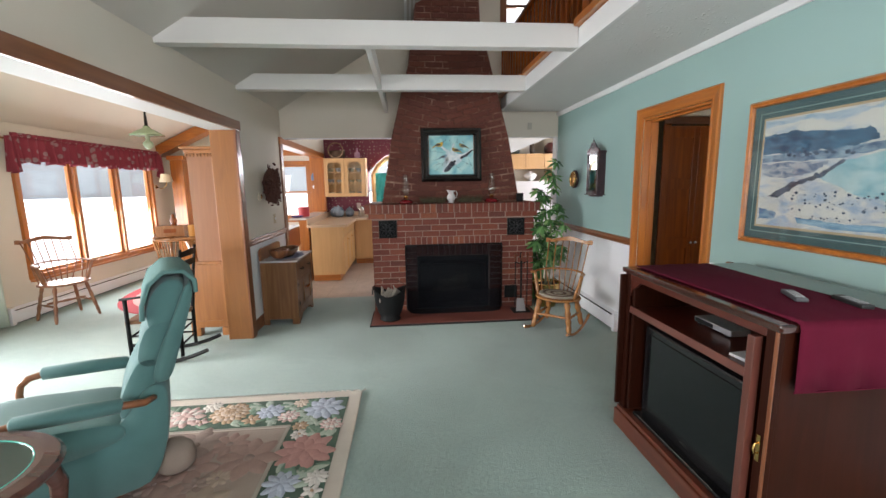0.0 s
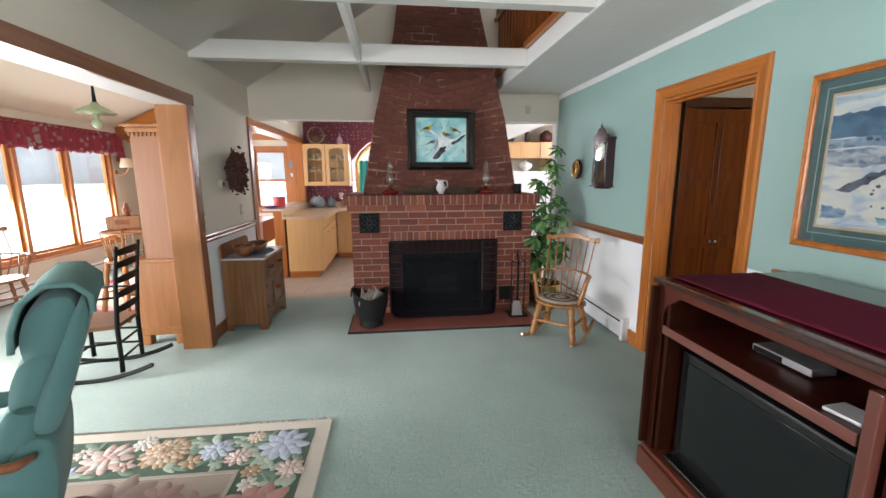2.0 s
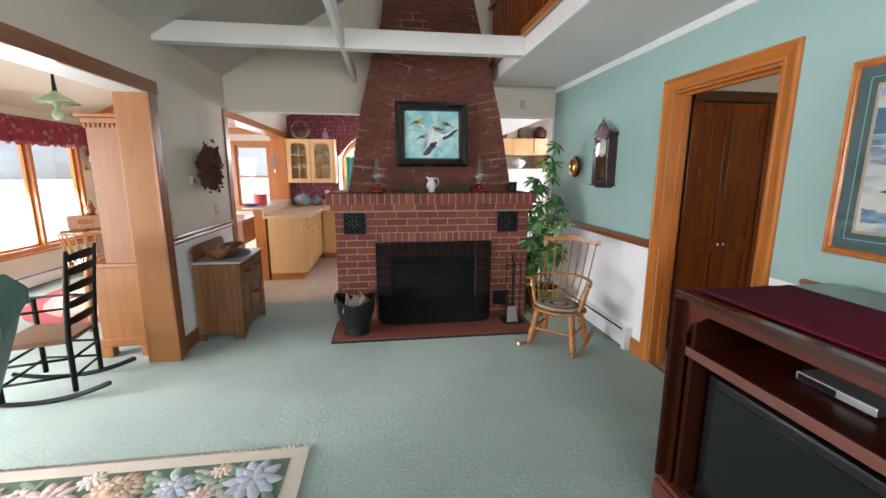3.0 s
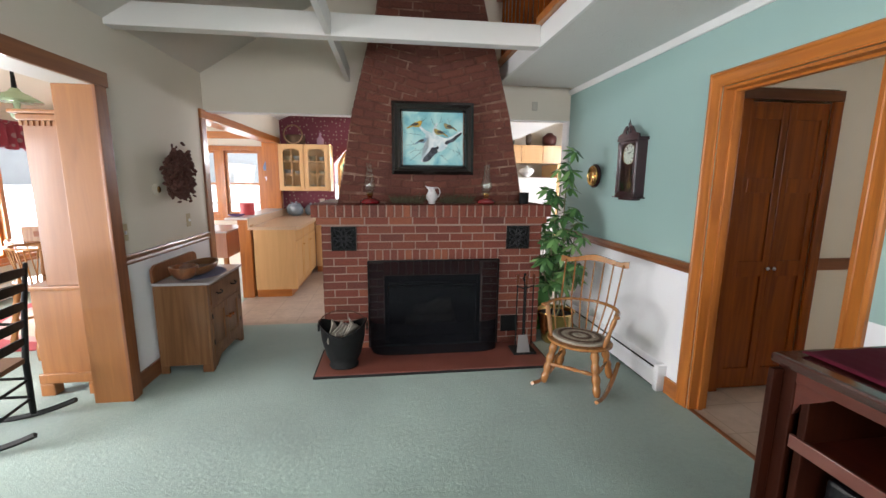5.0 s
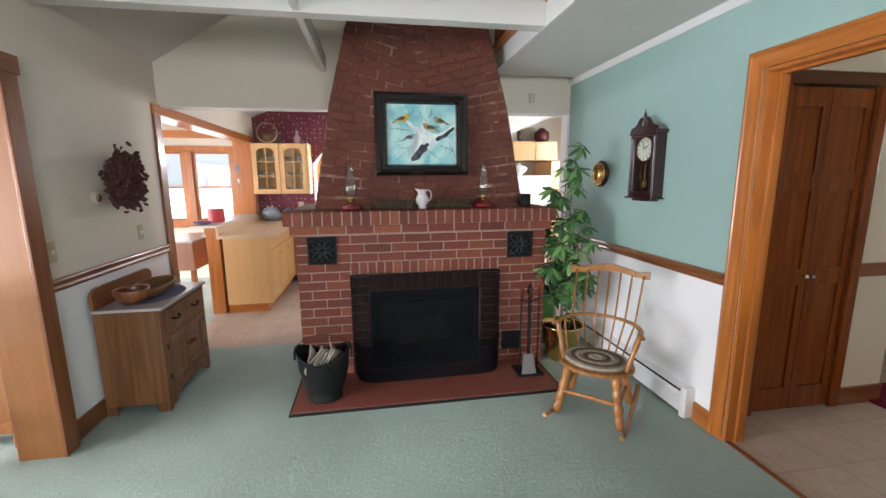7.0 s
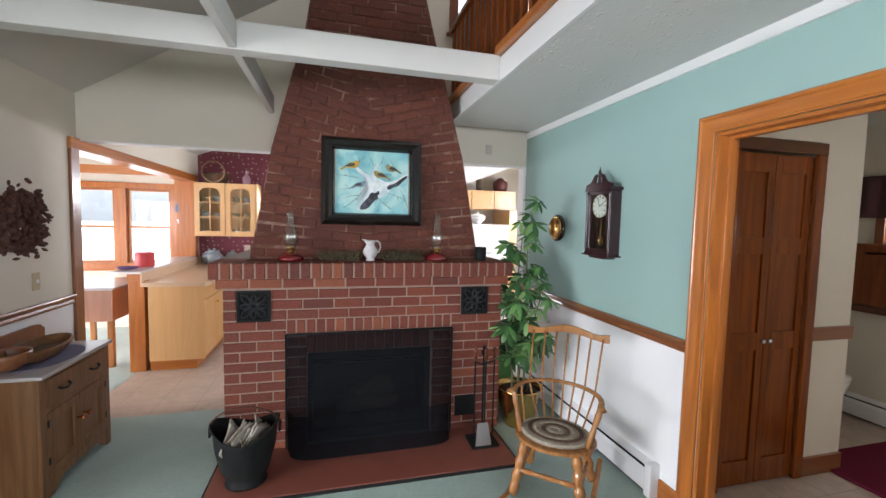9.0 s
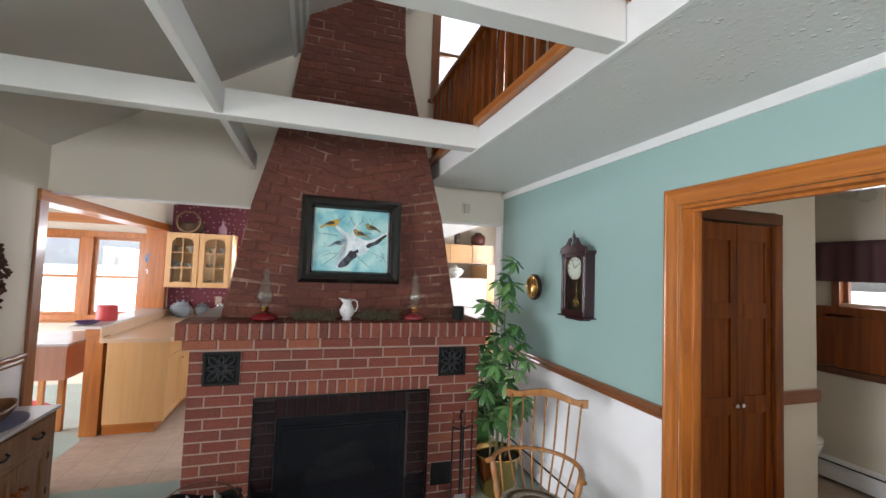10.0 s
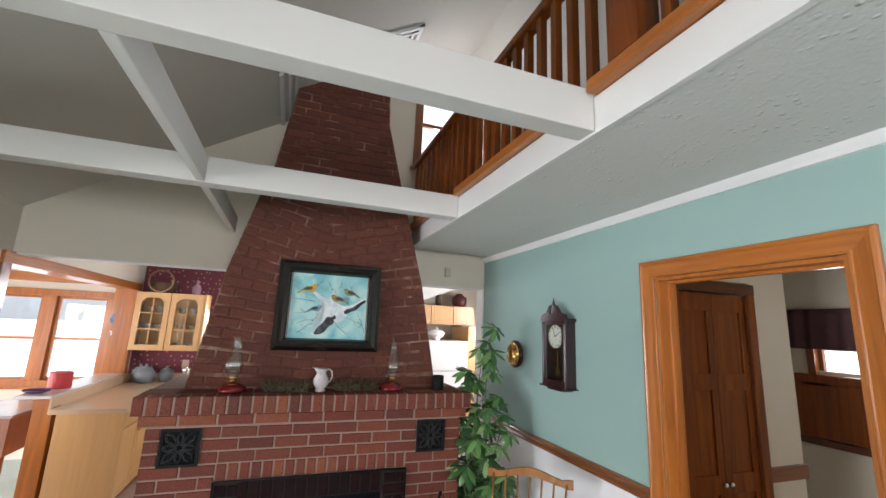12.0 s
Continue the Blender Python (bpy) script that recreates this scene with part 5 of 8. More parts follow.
stroke([(-0.10, -0.205), (-0.075, -0.155), (-0.03, -0.11), (-0.01, -0.07), (0.02, -0.08), (0.045, -0.055), (0.055, -0.085), (0.03, -0.095), (0.045, -0.12), (0.005, -0.14), (-0.03, -0.195)], -0.0170, -0.0155, bm, 1)
stroke([(0.10, -0.035), (0.125, -0.01), (0.16, -0.005), (0.20, 0.03), (0.255, 0.065), (0.258, 0.045), (0.22, 0.015), (0.19, -0.02), (0.15, -0.03), (0.12, -0.055)], -0.0170, -0.0155, bm, 1)
part("painted_bark", bm, wash("paint_dark_bark", (0.012, 0.014, 0.022), (0.10, 0.11, 0.14), 24, (1, 1, 1), 0.45, 0.7), art)
bm = bmesh.new()
rp = random.Random(3)
for a, b in (((-0.26, 0.045), (-0.1, 0.03)), ((-0.25, -0.06), (-0.08, -0.02)), ((0.02, -0.08), (0.13, -0.19)), ((0.1, -0.07), (0.24, -0.12)), ((-0.22, -0.13), (-0.1, -0.1)), ((0.04, 0.12), (0.08, 0.19)), ((0.04, 0.1), (-0.02, 0.18)), ((0.15, 0.08), (0.13, 0.17)), ((-0.12, 0.09), (-0.06, 0.18)), ((0.2, -0.04), (0.26, -0.18)), ((-0.06, -0.05), (-0.2, -0.19)), ((0.05, 0.07), (0.14, 0.06))):
    mx_, mz = (a[0] + b[0]) / 2 + rp.uniform(-0.015, 0.015), (a[1] + b[1]) / 2 + rp.uniform(-0.015, 0.015)
    tube(bm, [(a[0], -0.0192, a[1]), (mx_, -0.0192, mz), (b[0], -0.0192, b[1])], [0.0005, 0.0011, 0.0016], 4)
    tube(bm, [(mx_, -0.0192, mz), (mx_ + rp.uniform(-0.04, 0.04), -0.0192, mz + rp.uniform(-0.045, 0.045))], [0.0014, 0.0007], 4)
tagged(part("painted_twig", bm, plain("paint_dark_grey", (0.05, 0.06, 0.07), 0.5), art), kind="stuff")


def painted_bird(x, z, s, flip, col, belly):
    """A small perched finch as a flat painted shape."""
    f = -1 if flip else 1
    bird = part("painted_bird", prism_new([(x + f * px * s, z + pz * s) for px, pz in ((-1.5, -0.55), (-0.7, 0.0), (-0.25, 0.35), (0.25, 0.42), (0.5, 0.62), (0.78, 0.58), (0.95, 0.42), (0.85, 0.2), (0.75, -0.1), (0.4, -0.38), (-0.1, -0.4), (-0.6, -0.3), (-1.4, -0.72))], -0.0205, -0.0198), wash("paint_bird", col, belly, 40, (1, 1, 1), 0.4, 0.65), art)
    part("painted_wing", prism_new([(x + f * px * s, z + pz * s) for px, pz in ((-1.0, -0.2), (-0.3, 0.25), (0.3, 0.25), (0.4, 0.0), (-0.1, -0.2))], -0.0215, -0.0208), plain("paint_wing", (0.05, 0.045, 0.03), 0.5, 0, 0.4, 60), bird)


def prism_new(points, y0, y1):
    bm = bmesh.new()
    prism(bm, points, "y", y0, y1)
    return bm


painted_bird(-0.147, 0.118, 0.056, False, (0.62, 0.36, 0.03), (0.45, 0.28, 0.04))
painted_bird(0.055, 0.055, 0.052, True, (0.42, 0.30, 0.08), (0.16, 0.12, 0.06))
painted_bird(0.14, 0.105, 0.05, True, (0.34, 0.28, 0.12), (0.12, 0.10, 0.06))
painted_bird(-0.095, -0.02, 0.045, False, (0.22, 0.38, 0.48), (0.09, 0.15, 0.2))

# ---- things on the mantel ----
def oil_lamp(x):
    lp = thing("oil_lamp", pose(x, 8.28, 1.2845), "glass oil lamp with a red base and clear chimney", "oil lamp", "oil lamps on the mantel")
    red = plain("lamp_red_glass", (0.15, 0.005, 0.008), 0.05, 0, 0.05, coat=0.6)
    part("lamp_font", lathe(bmesh.new(), [(0.07, 0), (0.086, 0.008), (0.084, 0.024), (0.05, 0.046), (0.02, 0.056)], 24), red, lp, smooth=True)
    part("burner", lathe(bmesh.new(), [(0.018, 0.056), (0.026, 0.065), (0.026, 0.085), (0.03, 0.09)], 18), M["brass"], lp, smooth=True)
    g = bmesh.new()
    prof = [(0.028, 0.09), (0.042, 0.12), (0.05, 0.155), (0.042, 0.20), (0.028, 0.25), (0.024, 0.30), (0.026, 0.34)]
    lathe(g, prof + [(r - 0.002, z) for r, z in prof[::-1]], 24)
    part("lamp_chimney", g, M["glass"], lp, smooth=True)
    return lp


oil_lamp(-0.09)
oil_lamp(0.925)
pit = thing("pitcher", pose(0.44, 8.27, 1.2845), "white china pitcher with faint flower pattern", "pitcher")
pit_m = floral("china_white", (0.68, 0.66, 0.66), (0.4, 0.28, 0.3), (0.5, 0.48, 0.5), 22)
bm = bmesh.new()
prof = [(0.035, 0.0), (0.04, 0.008), (0.032, 0.02), (0.055, 0.05), (0.062, 0.08), (0.045, 0.115), (0.034, 0.14), (0.04, 0.165), (0.05, 0.175)]
lathe(bm, prof + [(r - 0.004, z) for r, z in prof[::-1][:-1]], 28)
for v in bm.verts:
    if v.co.z > 0.15 and v.co.x < -0.02:
        v.co.x -= 0.025 * (v.co.z - 0.15) / 0.025
        v.co.z += 0.008
part("pitcher_body", bm, pit_m, pit, smooth=True)
part("pitcher_handle", tube(bmesh.new(), [(0.036, 0, 0.06), (0.07, 0, 0.075), (0.085, 0, 0.115), (0.078, 0, 0.155), (0.055, 0, 0.172), (0.04, 0, 0.16)], 0.006, 8), pit_m, pit, smooth=True)
rng = random.Random(8)
for name, x0, x1 in (("greenery_garland", 0.10, 0.36), ("greenery_garland", 0.54, 0.80)):
    g = thing(name, pose((x0 + x1) / 2, 8.27, 1.2845), "dried brown twig and pine garland lying on the mantel", "garland", "garlands on the mantel")
    bm = bmesh.new()
    for i in range(170):
        p = Vector((rng.uniform(x0 - x1, x1 - x0) / 2, rng.uniform(-0.07, 0.04), rng.uniform(0.002, 0.035)))
        d = Vector((rng.uniform(-1, 1), rng.uniform(-0.7, 0.7), rng.uniform(0.0, 0.7))).normalized() * rng.uniform(0.04, 0.09)
        tube(bm, [p, p + d * 0.5 + Vector((0, 0, 0.004)), p + d], [0.0035, 0.003, 0.001], 4)
    tagged(part("twig_mass", bm, plain("twig_green_brown", (0.10, 0.085, 0.045), 0.9, 0, 0.5, 20), g), kind="stuff")
    bm = bmesh.new()
    for i in range(10):
        s = rng.uniform(0.01, 0.017)
        bmesh.ops.create_icosphere(bm, subdivisions=1, radius=s, matrix=Matrix.Translation((rng.uniform(x0 - x1, x1 - x0) / 2, rng.uniform(-0.04, 0.03), s)))
    tagged(part("cone_mass", bm, plain("cone_brown", (0.08, 0.045, 0.03), 0.9, 0, 0.5, 40), g), kind="stuff")
pit.scale = (0.85, 0.85, 0.82)
mug = thing("dark_mug", pose(1.27, 8.28, 1.2845), "small black tin cup on the mantel", "cup")
prof = [(0.038, 0), (0.042, 0.004), (0.042, 0.1)]
part("cup_body", lathe(bmesh.new(), prof + [(0.038, 0.1), (0.036, 0.01)], 22), M["black"], mug, smooth=True)

# ---- coal bucket, fire tools ----
bk = thing("coal_scuttle", pose(-0.30, 7.87, 0.0225), "black metal coal scuttle full of newspapers on the hearth", "bucket")
prof = [(0.11, 0), (0.115, 0.015), (0.10, 0.03), (0.135, 0.10), (0.165, 0.20), (0.175, 0.27), (0.185, 0.285)]
bm = lathe(bmesh.new(), prof + [(r - 0.006, z) for r, z in prof[::-1][:-2]], 32)
for v in bm.verts:
    v.co.y *= 0.9
    if v.co.z > 0.15:
        v.co.z += 0.07 * (abs(v.co.x) / 0.16) ** 1.5 * (v.co.z - 0.15) / 0.13
part("bucket_body", bm, M["black"], bk, smooth=True)
part("rolled_rim", tube(bmesh.new(), [(0.183 * math.cos(a), 0.165 * math.sin(a), 0.285 + 0.07 * (abs(math.cos(a)) * 1.15) ** 1.5) for a in [i * math.pi / 20 for i in range(41)]], 0.006, 6), M["black"], bk, smooth=True)
part("bail_handle", tube(bmesh.new(), [(0.185 * math.cos(a), -0.01 - 0.03 * math.sin(a), 0.335 + 0.13 * math.sin(a)) for a in [i * math.pi / 14 for i in range(15)]], 0.005, 8), plain("handle_dark_copper", (0.10, 0.04, 0.025), 0.4, 0.7), bk, "thin copper bail handle", smooth=True)
for x in (-0.187, 0.187):
    part("handle_ear", B((x - 0.006, -0.02, 0.29, x + 0.006, 0.02, 0.35), bevel=0.004), M["black"], bk)
pap = plain("newsprint", (0.46, 0.42, 0.36), 0.9, 0, 0.35, 45)
for i in range(13):
    bm = B((-0.085, -0.004, -0.09, 0.085, 0.004, 0.09), bevel=0.003)
    f = (i - 6) / 6
    part("newspaper", bm, pap, bk, "folded grey newspaper", at=pose(f * 0.075, rng.uniform(-0.05, 0.05), 0.245 + rng.uniform(-0.01, 0.015), rng.uniform(-25, 25), f * 38 + rng.uniform(-8, 8), 70 + rng.uniform(-25, 25)))
copper_dark = plain("handle_copper_dark", (0.16, 0.055, 0.03), 0.3, 0.8)
tl = thing("fire_tool_set", pose(1.21, 7.98, 0.0225), "black iron fireplace tool set with shovel on a stand", "fire tools")
part("tool_base", B((-0.10, -0.09, 0, 0.10, 0.09, 0.018), bevel=0.006), M["black"], tl)
part("tool_post", tube(bmesh.new(), [(0, 0, 0.018), (0, 0, 0.62)], 0.008, 8), M["black"], tl)
part("post_finial", lathe(bmesh.new(), [(0.008, 0.62), (0.018, 0.635), (0.02, 0.65), (0.01, 0.668), (0.014, 0.68), (0.004, 0.695)], 14), M["black"], tl, smooth=True)
part("hook_arm", tube(bmesh.new(), [(-0.07, 0, 0.58), (0, 0, 0.56), (0.07, 0, 0.58)], 0.006, 6), M["black"], tl)
for x, nm in ((-0.07, "shovel"), (0.07, "poker"), (0.0, "brush")):
    yy = -0.04 if nm == "brush" else -0.02
    rod = part(nm, tube(bmesh.new(), [(x, yy, 0.06), (x, yy, 0.56), (x, yy - 0.005, 0.6)], 0.006, 8), M["black"], tl)
    part("tool_handle", lathe(bmesh.new(), [(0.007, 0.6), (0.014, 0.615), (0.012, 0.65), (0.016, 0.67), (0.006, 0.69)], 12, (x, yy - 0.005, 0)), copper_dark, rod, smooth=True)
bm = B((-0.05, -0.003, 0, 0.05, 0.003, 0.15), bevel=0.002)
for v in bm.verts:
    v.co.x *= 1.15 - 3.5 * max(0, v.co.z - 0.04)
    v.co.y -= 4 * v.co.x ** 2
part("shovel_blade", bm, plain("worn_iron_grey", (0.3, 0.3, 0.3), 0.45, 0.7), tl, "worn grey shovel blade", at=pose(-0.02, -0.075, 0.02, -8))

# ---- potted schefflera ----
pot = thing("potted_schefflera", pose(1.605, 8.23, 0), "tall umbrella plant with glossy green leaves in a brass pot", "plant")
prof = [(0.11, 0), (0.12, 0.02), (0.15, 0.18), (0.165, 0.28), (0.18, 0.30)]
part("brass_pot", lathe(bmesh.new(), prof + [(r - 0.006, z) for r, z in prof[::-1][:-1]], 30), M["brass"], pot, "polished brass planter", smooth=True)
part("soil", lathe(bmesh.new(), [(0.155, 0.25), (0.15, 0.265)], 24), plain("soil_dark", (0.03, 0.02, 0.015), 0.95), pot)
rng = random.Random(12)
stems = bmesh.new()
leaves = []
petioles = bmesh.new()


def leaf_mesh(bm, m, ln, wd):
    rows = []
    n = 5
    for i in range(n + 1):
        s = i / n
        w = wd * (math.sin(math.pi * (0.08 + 0.86 * s)) ** 0.8)
        z = -0.22 * ln * s * s
        rows.append([bm.verts.new(m @ Vector((ln * s, y, z - 0.25 * abs(y)))) for y in (-w, 0, w)])
    for a, b in zip(rows, rows[1:]):
        for j in (0, 1):
            bm.faces.new((a[j], b[j], b[j + 1], a[j + 1]))


leafb = bmesh.new()
for sx, sy, top, base in ((0.05, -0.02, 1.75, 0.26), (-0.10, -0.08, 1.15, 0.26), (0.0, 0.06, 1.45, 0.26), (-0.15, 0.02, 0.95, 0.26), (0.1, -0.08, 1.0, 0.26), (-0.03, -0.12, 0.8, 0.26)):
    pts = [Vector((sx * (0.4 + 0.6 * s) + 0.02 * math.sin(s * 7), sy * (0.5 + 0.5 * s), base + (top - base) * s)) for s in [i / 10 for i in range(11)]]
    tube(stems, pts, [0.009 - 0.005 * i / 10 for i in range(11)], 7)
    z = 0.56
    while z < top + 0.02:
        s = (z - base) / (top - base)
        p = Vector((sx * (0.4 + 0.6 * s), sy, min(z, top)))
        a = rng.uniform(0, 2 * math.pi)
        if rng.random() < 0.55:
            a = rng.uniform(math.radians(160), math.radians(340))
        reach = rng.uniform(0.09, 0.19) * (1.0 if z < 1.3 else 0.75)
        if p.x + math.cos(a) * reach > 0.16:
            a = math.pi - a
        hub = p + Vector((math.cos(a) * reach, math.sin(a) * reach, rng.uniform(0.0, 0.07)))
        tube(petioles, [p, p.lerp(hub, 0.5) + Vector((0, 0, 0.02)), hub], 0.0025, 5)
        nl = rng.choice((7, 8, 8, 9))
        tilt = Euler((rng.uniform(0.1, 0.85), rng.uniform(-0.4, 0.4), 0)).to_matrix().to_4x4() @ Matrix.Rotation(rng.uniform(0, 6), 4, "Z")
        for k in range(nl):
            m = Matrix.Translation(hub) @ tilt @ pose(0, 0, 0, 0, rng.uniform(5, 28), 360 * k / nl + rng.uniform(-6, 6)) @ Matrix.Translation((0.012, 0, 0))
            leaf_mesh(leafb, m, rng.uniform(0.078, 0.118), rng.uniform(0.0155, 0.021))
        z += rng.uniform(0.045, 0.075)
lm = Mat("leaf_glossy_green", (0.04, 0.11, 0.03), 0.25)
ri = lm.node("ShaderNodeNewGeometry").outputs["Random Per Island"]
lm.base(lm.ramp(ri, [(0.0, (0.03, 0.085, 0.03)), (0.5, (0.055, 0.15, 0.045)), (0.8, (0.10, 0.23, 0.07)), (1.0, (0.22, 0.36, 0.14))]))
part("stems", stems, plain("stem_brown_green", (0.12, 0.13, 0.06), 0.7), pot, smooth=True)
part("petioles", petioles, plain("petiole_green", (0.10, 0.17, 0.05), 0.5), pot, smooth=True)
tagged(part("leaves", leafb, lm.m, pot, smooth=True), kind="stuff")
green_bin = thing("green_box", pose(1.57, 8.56, 0), "tall green plastic bin behind the plant", "bin")
bm = B((-0.13, -0.05, 0, 0.1, 0.14, 0.44), bevel=0.02)
part("bin_body", bm, plain("plastic_green", (0.07, 0.26, 0.055), 0.5), green_bin)

# ---- Windsor chairs ----
def windsor(name, at, label, rocker=True, comb=True, seat_h=0.37, material=None, arm_h=0.24, comb_h=0.55, group="", pad=True, spread=1.0, leg_r=0.028, reach=0.15):
    m = material or M["windsor"]
    c = thing(name, at, label, "rocking chair" if rocker else "chair", group)
    bm = lathe(bmesh.new(), [(0.9, -0.03), (1.0, -0.018), (1.0, -0.004), (0.96, 0.0)], 30)
    for v in bm.verts:
        v.co.x *= 0.245
        v.co.y *= 0.215 if v.co.y < 0 else 0.20
        v.co.z += seat_h
    part("seat", bm, m, c, smooth=False)
    if pad:
        bm = lathe(bmesh.new(), [(0.9, 0.001), (1.0, 0.008), (0.98, 0.02), (0.8, 0.026)], 30)
        for v in bm.verts:
            v.co.x *= 0.21
            v.co.y *= 0.18
            v.co.z += seat_h
        part("seat_pad", bm, plain("woven_pad_grey", (0.36, 0.29, 0.22), 0.95, 0, 0.7, 22, 0.6), c, "oval grey woven seat pad", smooth=True)
        for q, col in ((0.93, (0.50, 0.46, 0.38)), (0.74, (0.12, 0.075, 0.05)), (0.55, (0.42, 0.36, 0.28)), (0.36, (0.13, 0.08, 0.055)), (0.18, (0.45, 0.40, 0.32))):
            braid = [(0.21 * q * math.cos(a), 0.18 * q * math.sin(a), seat_h + (0.027 if q < 0.8 else 0.021)) for a in [j * math.pi / 20 for j in range(41)]]
            part("pad_braid", tube(bmesh.new(), braid, 0.013, 6, 0.35), plain("braid_tone", col, 0.95, 0, 0.6, 45, 0.6), c, smooth=True)
    foot = 0.035 if rocker else 0.0
    legs = []
    for sx in (-1, 1):
        for sy in (-1, 1):
            a = (sx * 0.15, sy * 0.13, seat_h - 0.025)
            b = (sx * (0.235 if rocker else 0.215) * spread, sy * (0.20 if not rocker else 0.19), foot)
            p, r = turned(a, b, leg_r, 4)
            part("leg", tube(bmesh.new(), p, r, 10), m, c, smooth=True)
            legs.append((a, b))
    for sx in (0, 2):
        a = Vector(legs[sx][0]).lerp(Vector(legs[sx][1]), 0.55)
        b = Vector(legs[sx + 1][0]).lerp(Vector(legs[sx + 1][1]), 0.55)
        part("stretcher", tube(bmesh.new(), [a, a.lerp(b, 0.5), b], [0.009, 0.014, 0.009], 8), m, c, smooth=True)
    a, b = (-0.188, 0, seat_h * 0.48), (0.188, 0, seat_h * 0.48)
    if rocker:
        a, b = (-0.185, -0.165, seat_h * 0.5), (0.185, -0.165, seat_h * 0.5)
    p, r = turned(a, b, 0.015, 3)
    part("stretcher", tube(bmesh.new(), p, r, 8), m, c, smooth=True)
    if rocker:
        for sx in (-1, 1):
            pts = [(sx * 0.235, -0.34 + 0.68 * i / 12, 0.016 + 0.30 * ((i / 12 - 0.45) ** 2)) for i in range(13)]
            part("rocker_runner", tube(bmesh.new(), pts, 0.017, 4), m, c)
    ah = seat_h + arm_h
    bow = []
    for i in range(21):
        t = math.pi * i / 20
        bow.append((0.262 * math.cos(t), 0.05 - reach + (0.16 + reach) * math.sin(t) ** 0.8, ah + 0.012 * math.sin(t)))
    part("arm_bow", tube(bmesh.new(), [(0.275, -reach, ah)] + bow + [(-0.275, -reach, ah)], [0.022] + [0.018] * 21 + [0.022], 8, 0.6), m, c, smooth=True)
    for sx in (-1, 1):
        p, r = turned((sx * 0.20, -0.07, seat_h), (sx * 0.262, 0.05 - reach, ah), 0.018, 2, 14)
        part("arm_post", tube(bmesh.new(), p, r, 8), m, c, smooth=True)
        for k, yy in enumerate((-0.03, 0.05)):
            part("spindle", tube(bmesh.new(), [(sx * 0.205, yy, seat_h), (sx * (0.259 - 0.015 * k), yy + 0.02, ah)], 0.0065, 6), m, c, smooth=True)
    for i in range(7):
        f = (i - 3) / 3
        x0, x1 = f * 0.14, f * 0.205
        t = math.acos(max(-1, min(1, x1 / 0.262)))
        mid = (x1, 0.05 - reach + (0.16 + reach) * math.sin(t) ** 0.8, ah)
        pts = [(x0, 0.16 - 0.04 * abs(f), seat_h), mid]
        if comb:
            pts.append((f * 0.225, 0.305 - 0.03 * f * f, seat_h + comb_h))
        part("spindle", tube(bmesh.new(), pts, 0.0065, 6), m, c, smooth=True)
    if comb:
        cr = []
        n = 16
        bm = bmesh.new()
        rows = []
        for i in range(n + 1):
            f = -1 + 2 * i / n
            x, yb, z = f * 0.265, 0.312 - 0.035 * f * f, seat_h + comb_h
            hh = 0.032 - 0.012 * abs(f) + (0.012 if abs(f) > 0.85 else 0)
            rise = 0.022 * math.cos(f * math.pi * 1.0) + 0.018 * (abs(f) ** 3)
            rows.append([bm.verts.new((x, yb - 0.011, z - hh * 0.5 + rise)), bm.verts.new((x, yb + 0.011, z - hh * 0.5 + rise)), bm.verts.new((x, yb + 0.011, z + hh + rise)), bm.verts.new((x, yb - 0.011, z + hh + rise))])
        for a, b in zip(rows, rows[1:]):
            for k in range(4):
                bm.faces.new((a[k], a[(k + 1) % 4], b[(k + 1) % 4], b[k]))
        bm.faces.new(rows[0][::-1])
        bm.faces.new(rows[-1])
        part("crest_rail", bm, m, c)
    return c


rocker = windsor("windsor_rocker", pose(1.44, 7.40, 0, 0, 0, -42), "honey stained Windsor rocking chair with comb back beside the fireplace", spread=0.86, leg_r=0.031, reach=0.085)
rocker.scale = (0.94, 0.94, 0.96)
far_m = wood("windsor_brown", (0.30, 0.13, 0.055), (0.17, 0.065, 0.03), 0.35)
windsor("windsor_armchair", pose(-4.14, 8.52, 0, 0, 0, 62), "brown Windsor armchair by the dining window", rocker=False, seat_h=0.44, material=far_m, comb_h=0.48, arm_h=0.22, pad=False, leg_r=0.019)
windsor("tall_windsor_stool", pose(-2.86, 8.55, 0, 0, 0, 150), "tall honey wood spindle back armchair at the dining table", rocker=False, comb=False, seat_h=0.62, arm_h=0.28, pad=False)

# dining table with box and candle behind the stool
dt = thing("dining_table", pose(-3.05, 9.35, 0), "round honey oak pedestal dining table on the braided rug", "table")
part("table_top", lathe(bmesh.new(), [(0.55, 0.86), (0.58, 0.87), (0.58, 0.885), (0.565, 0.892)], 36), M["windsor"], dt)
part("pedestal", lathe(bmesh.new(), [(0.09, 0.03), (0.11, 0.1), (0.06, 0.2), (0.09, 0.4), (0.05, 0.6), (0.12, 0.86)], 20), M["windsor"], dt, smooth=True)
for k in range(4):
    part("table_foot", tube(bmesh.new(), [(0.05, 0, 0.16), (0.2, 0, 0.12), (0.38, 0, 0.04)], [0.035, 0.03, 0.022], 8), M["windsor"], dt, smooth=True, at=pose(0, 0, 0, 0, 0, 45 + 90 * k))
bx = thing("wooden_box", pose(-3.12, 9.0, 0.893, 0, 0, 10), "small honey wooden letter box on the dining table", "box")
part("box_body", B((-0.16, -0.09, 0, 0.16, 0.09, 0.14), bevel=0.006), M["windsor"], bx)
part("box_label", B((-0.07, -0.0935, 0.05, 0.07, -0.0905, 0.1)), M["dark"], bx)
cn = thing("candle", pose(-2.86, 8.98, 0.893), "thick orange pillar candle on the dining table", "candle")
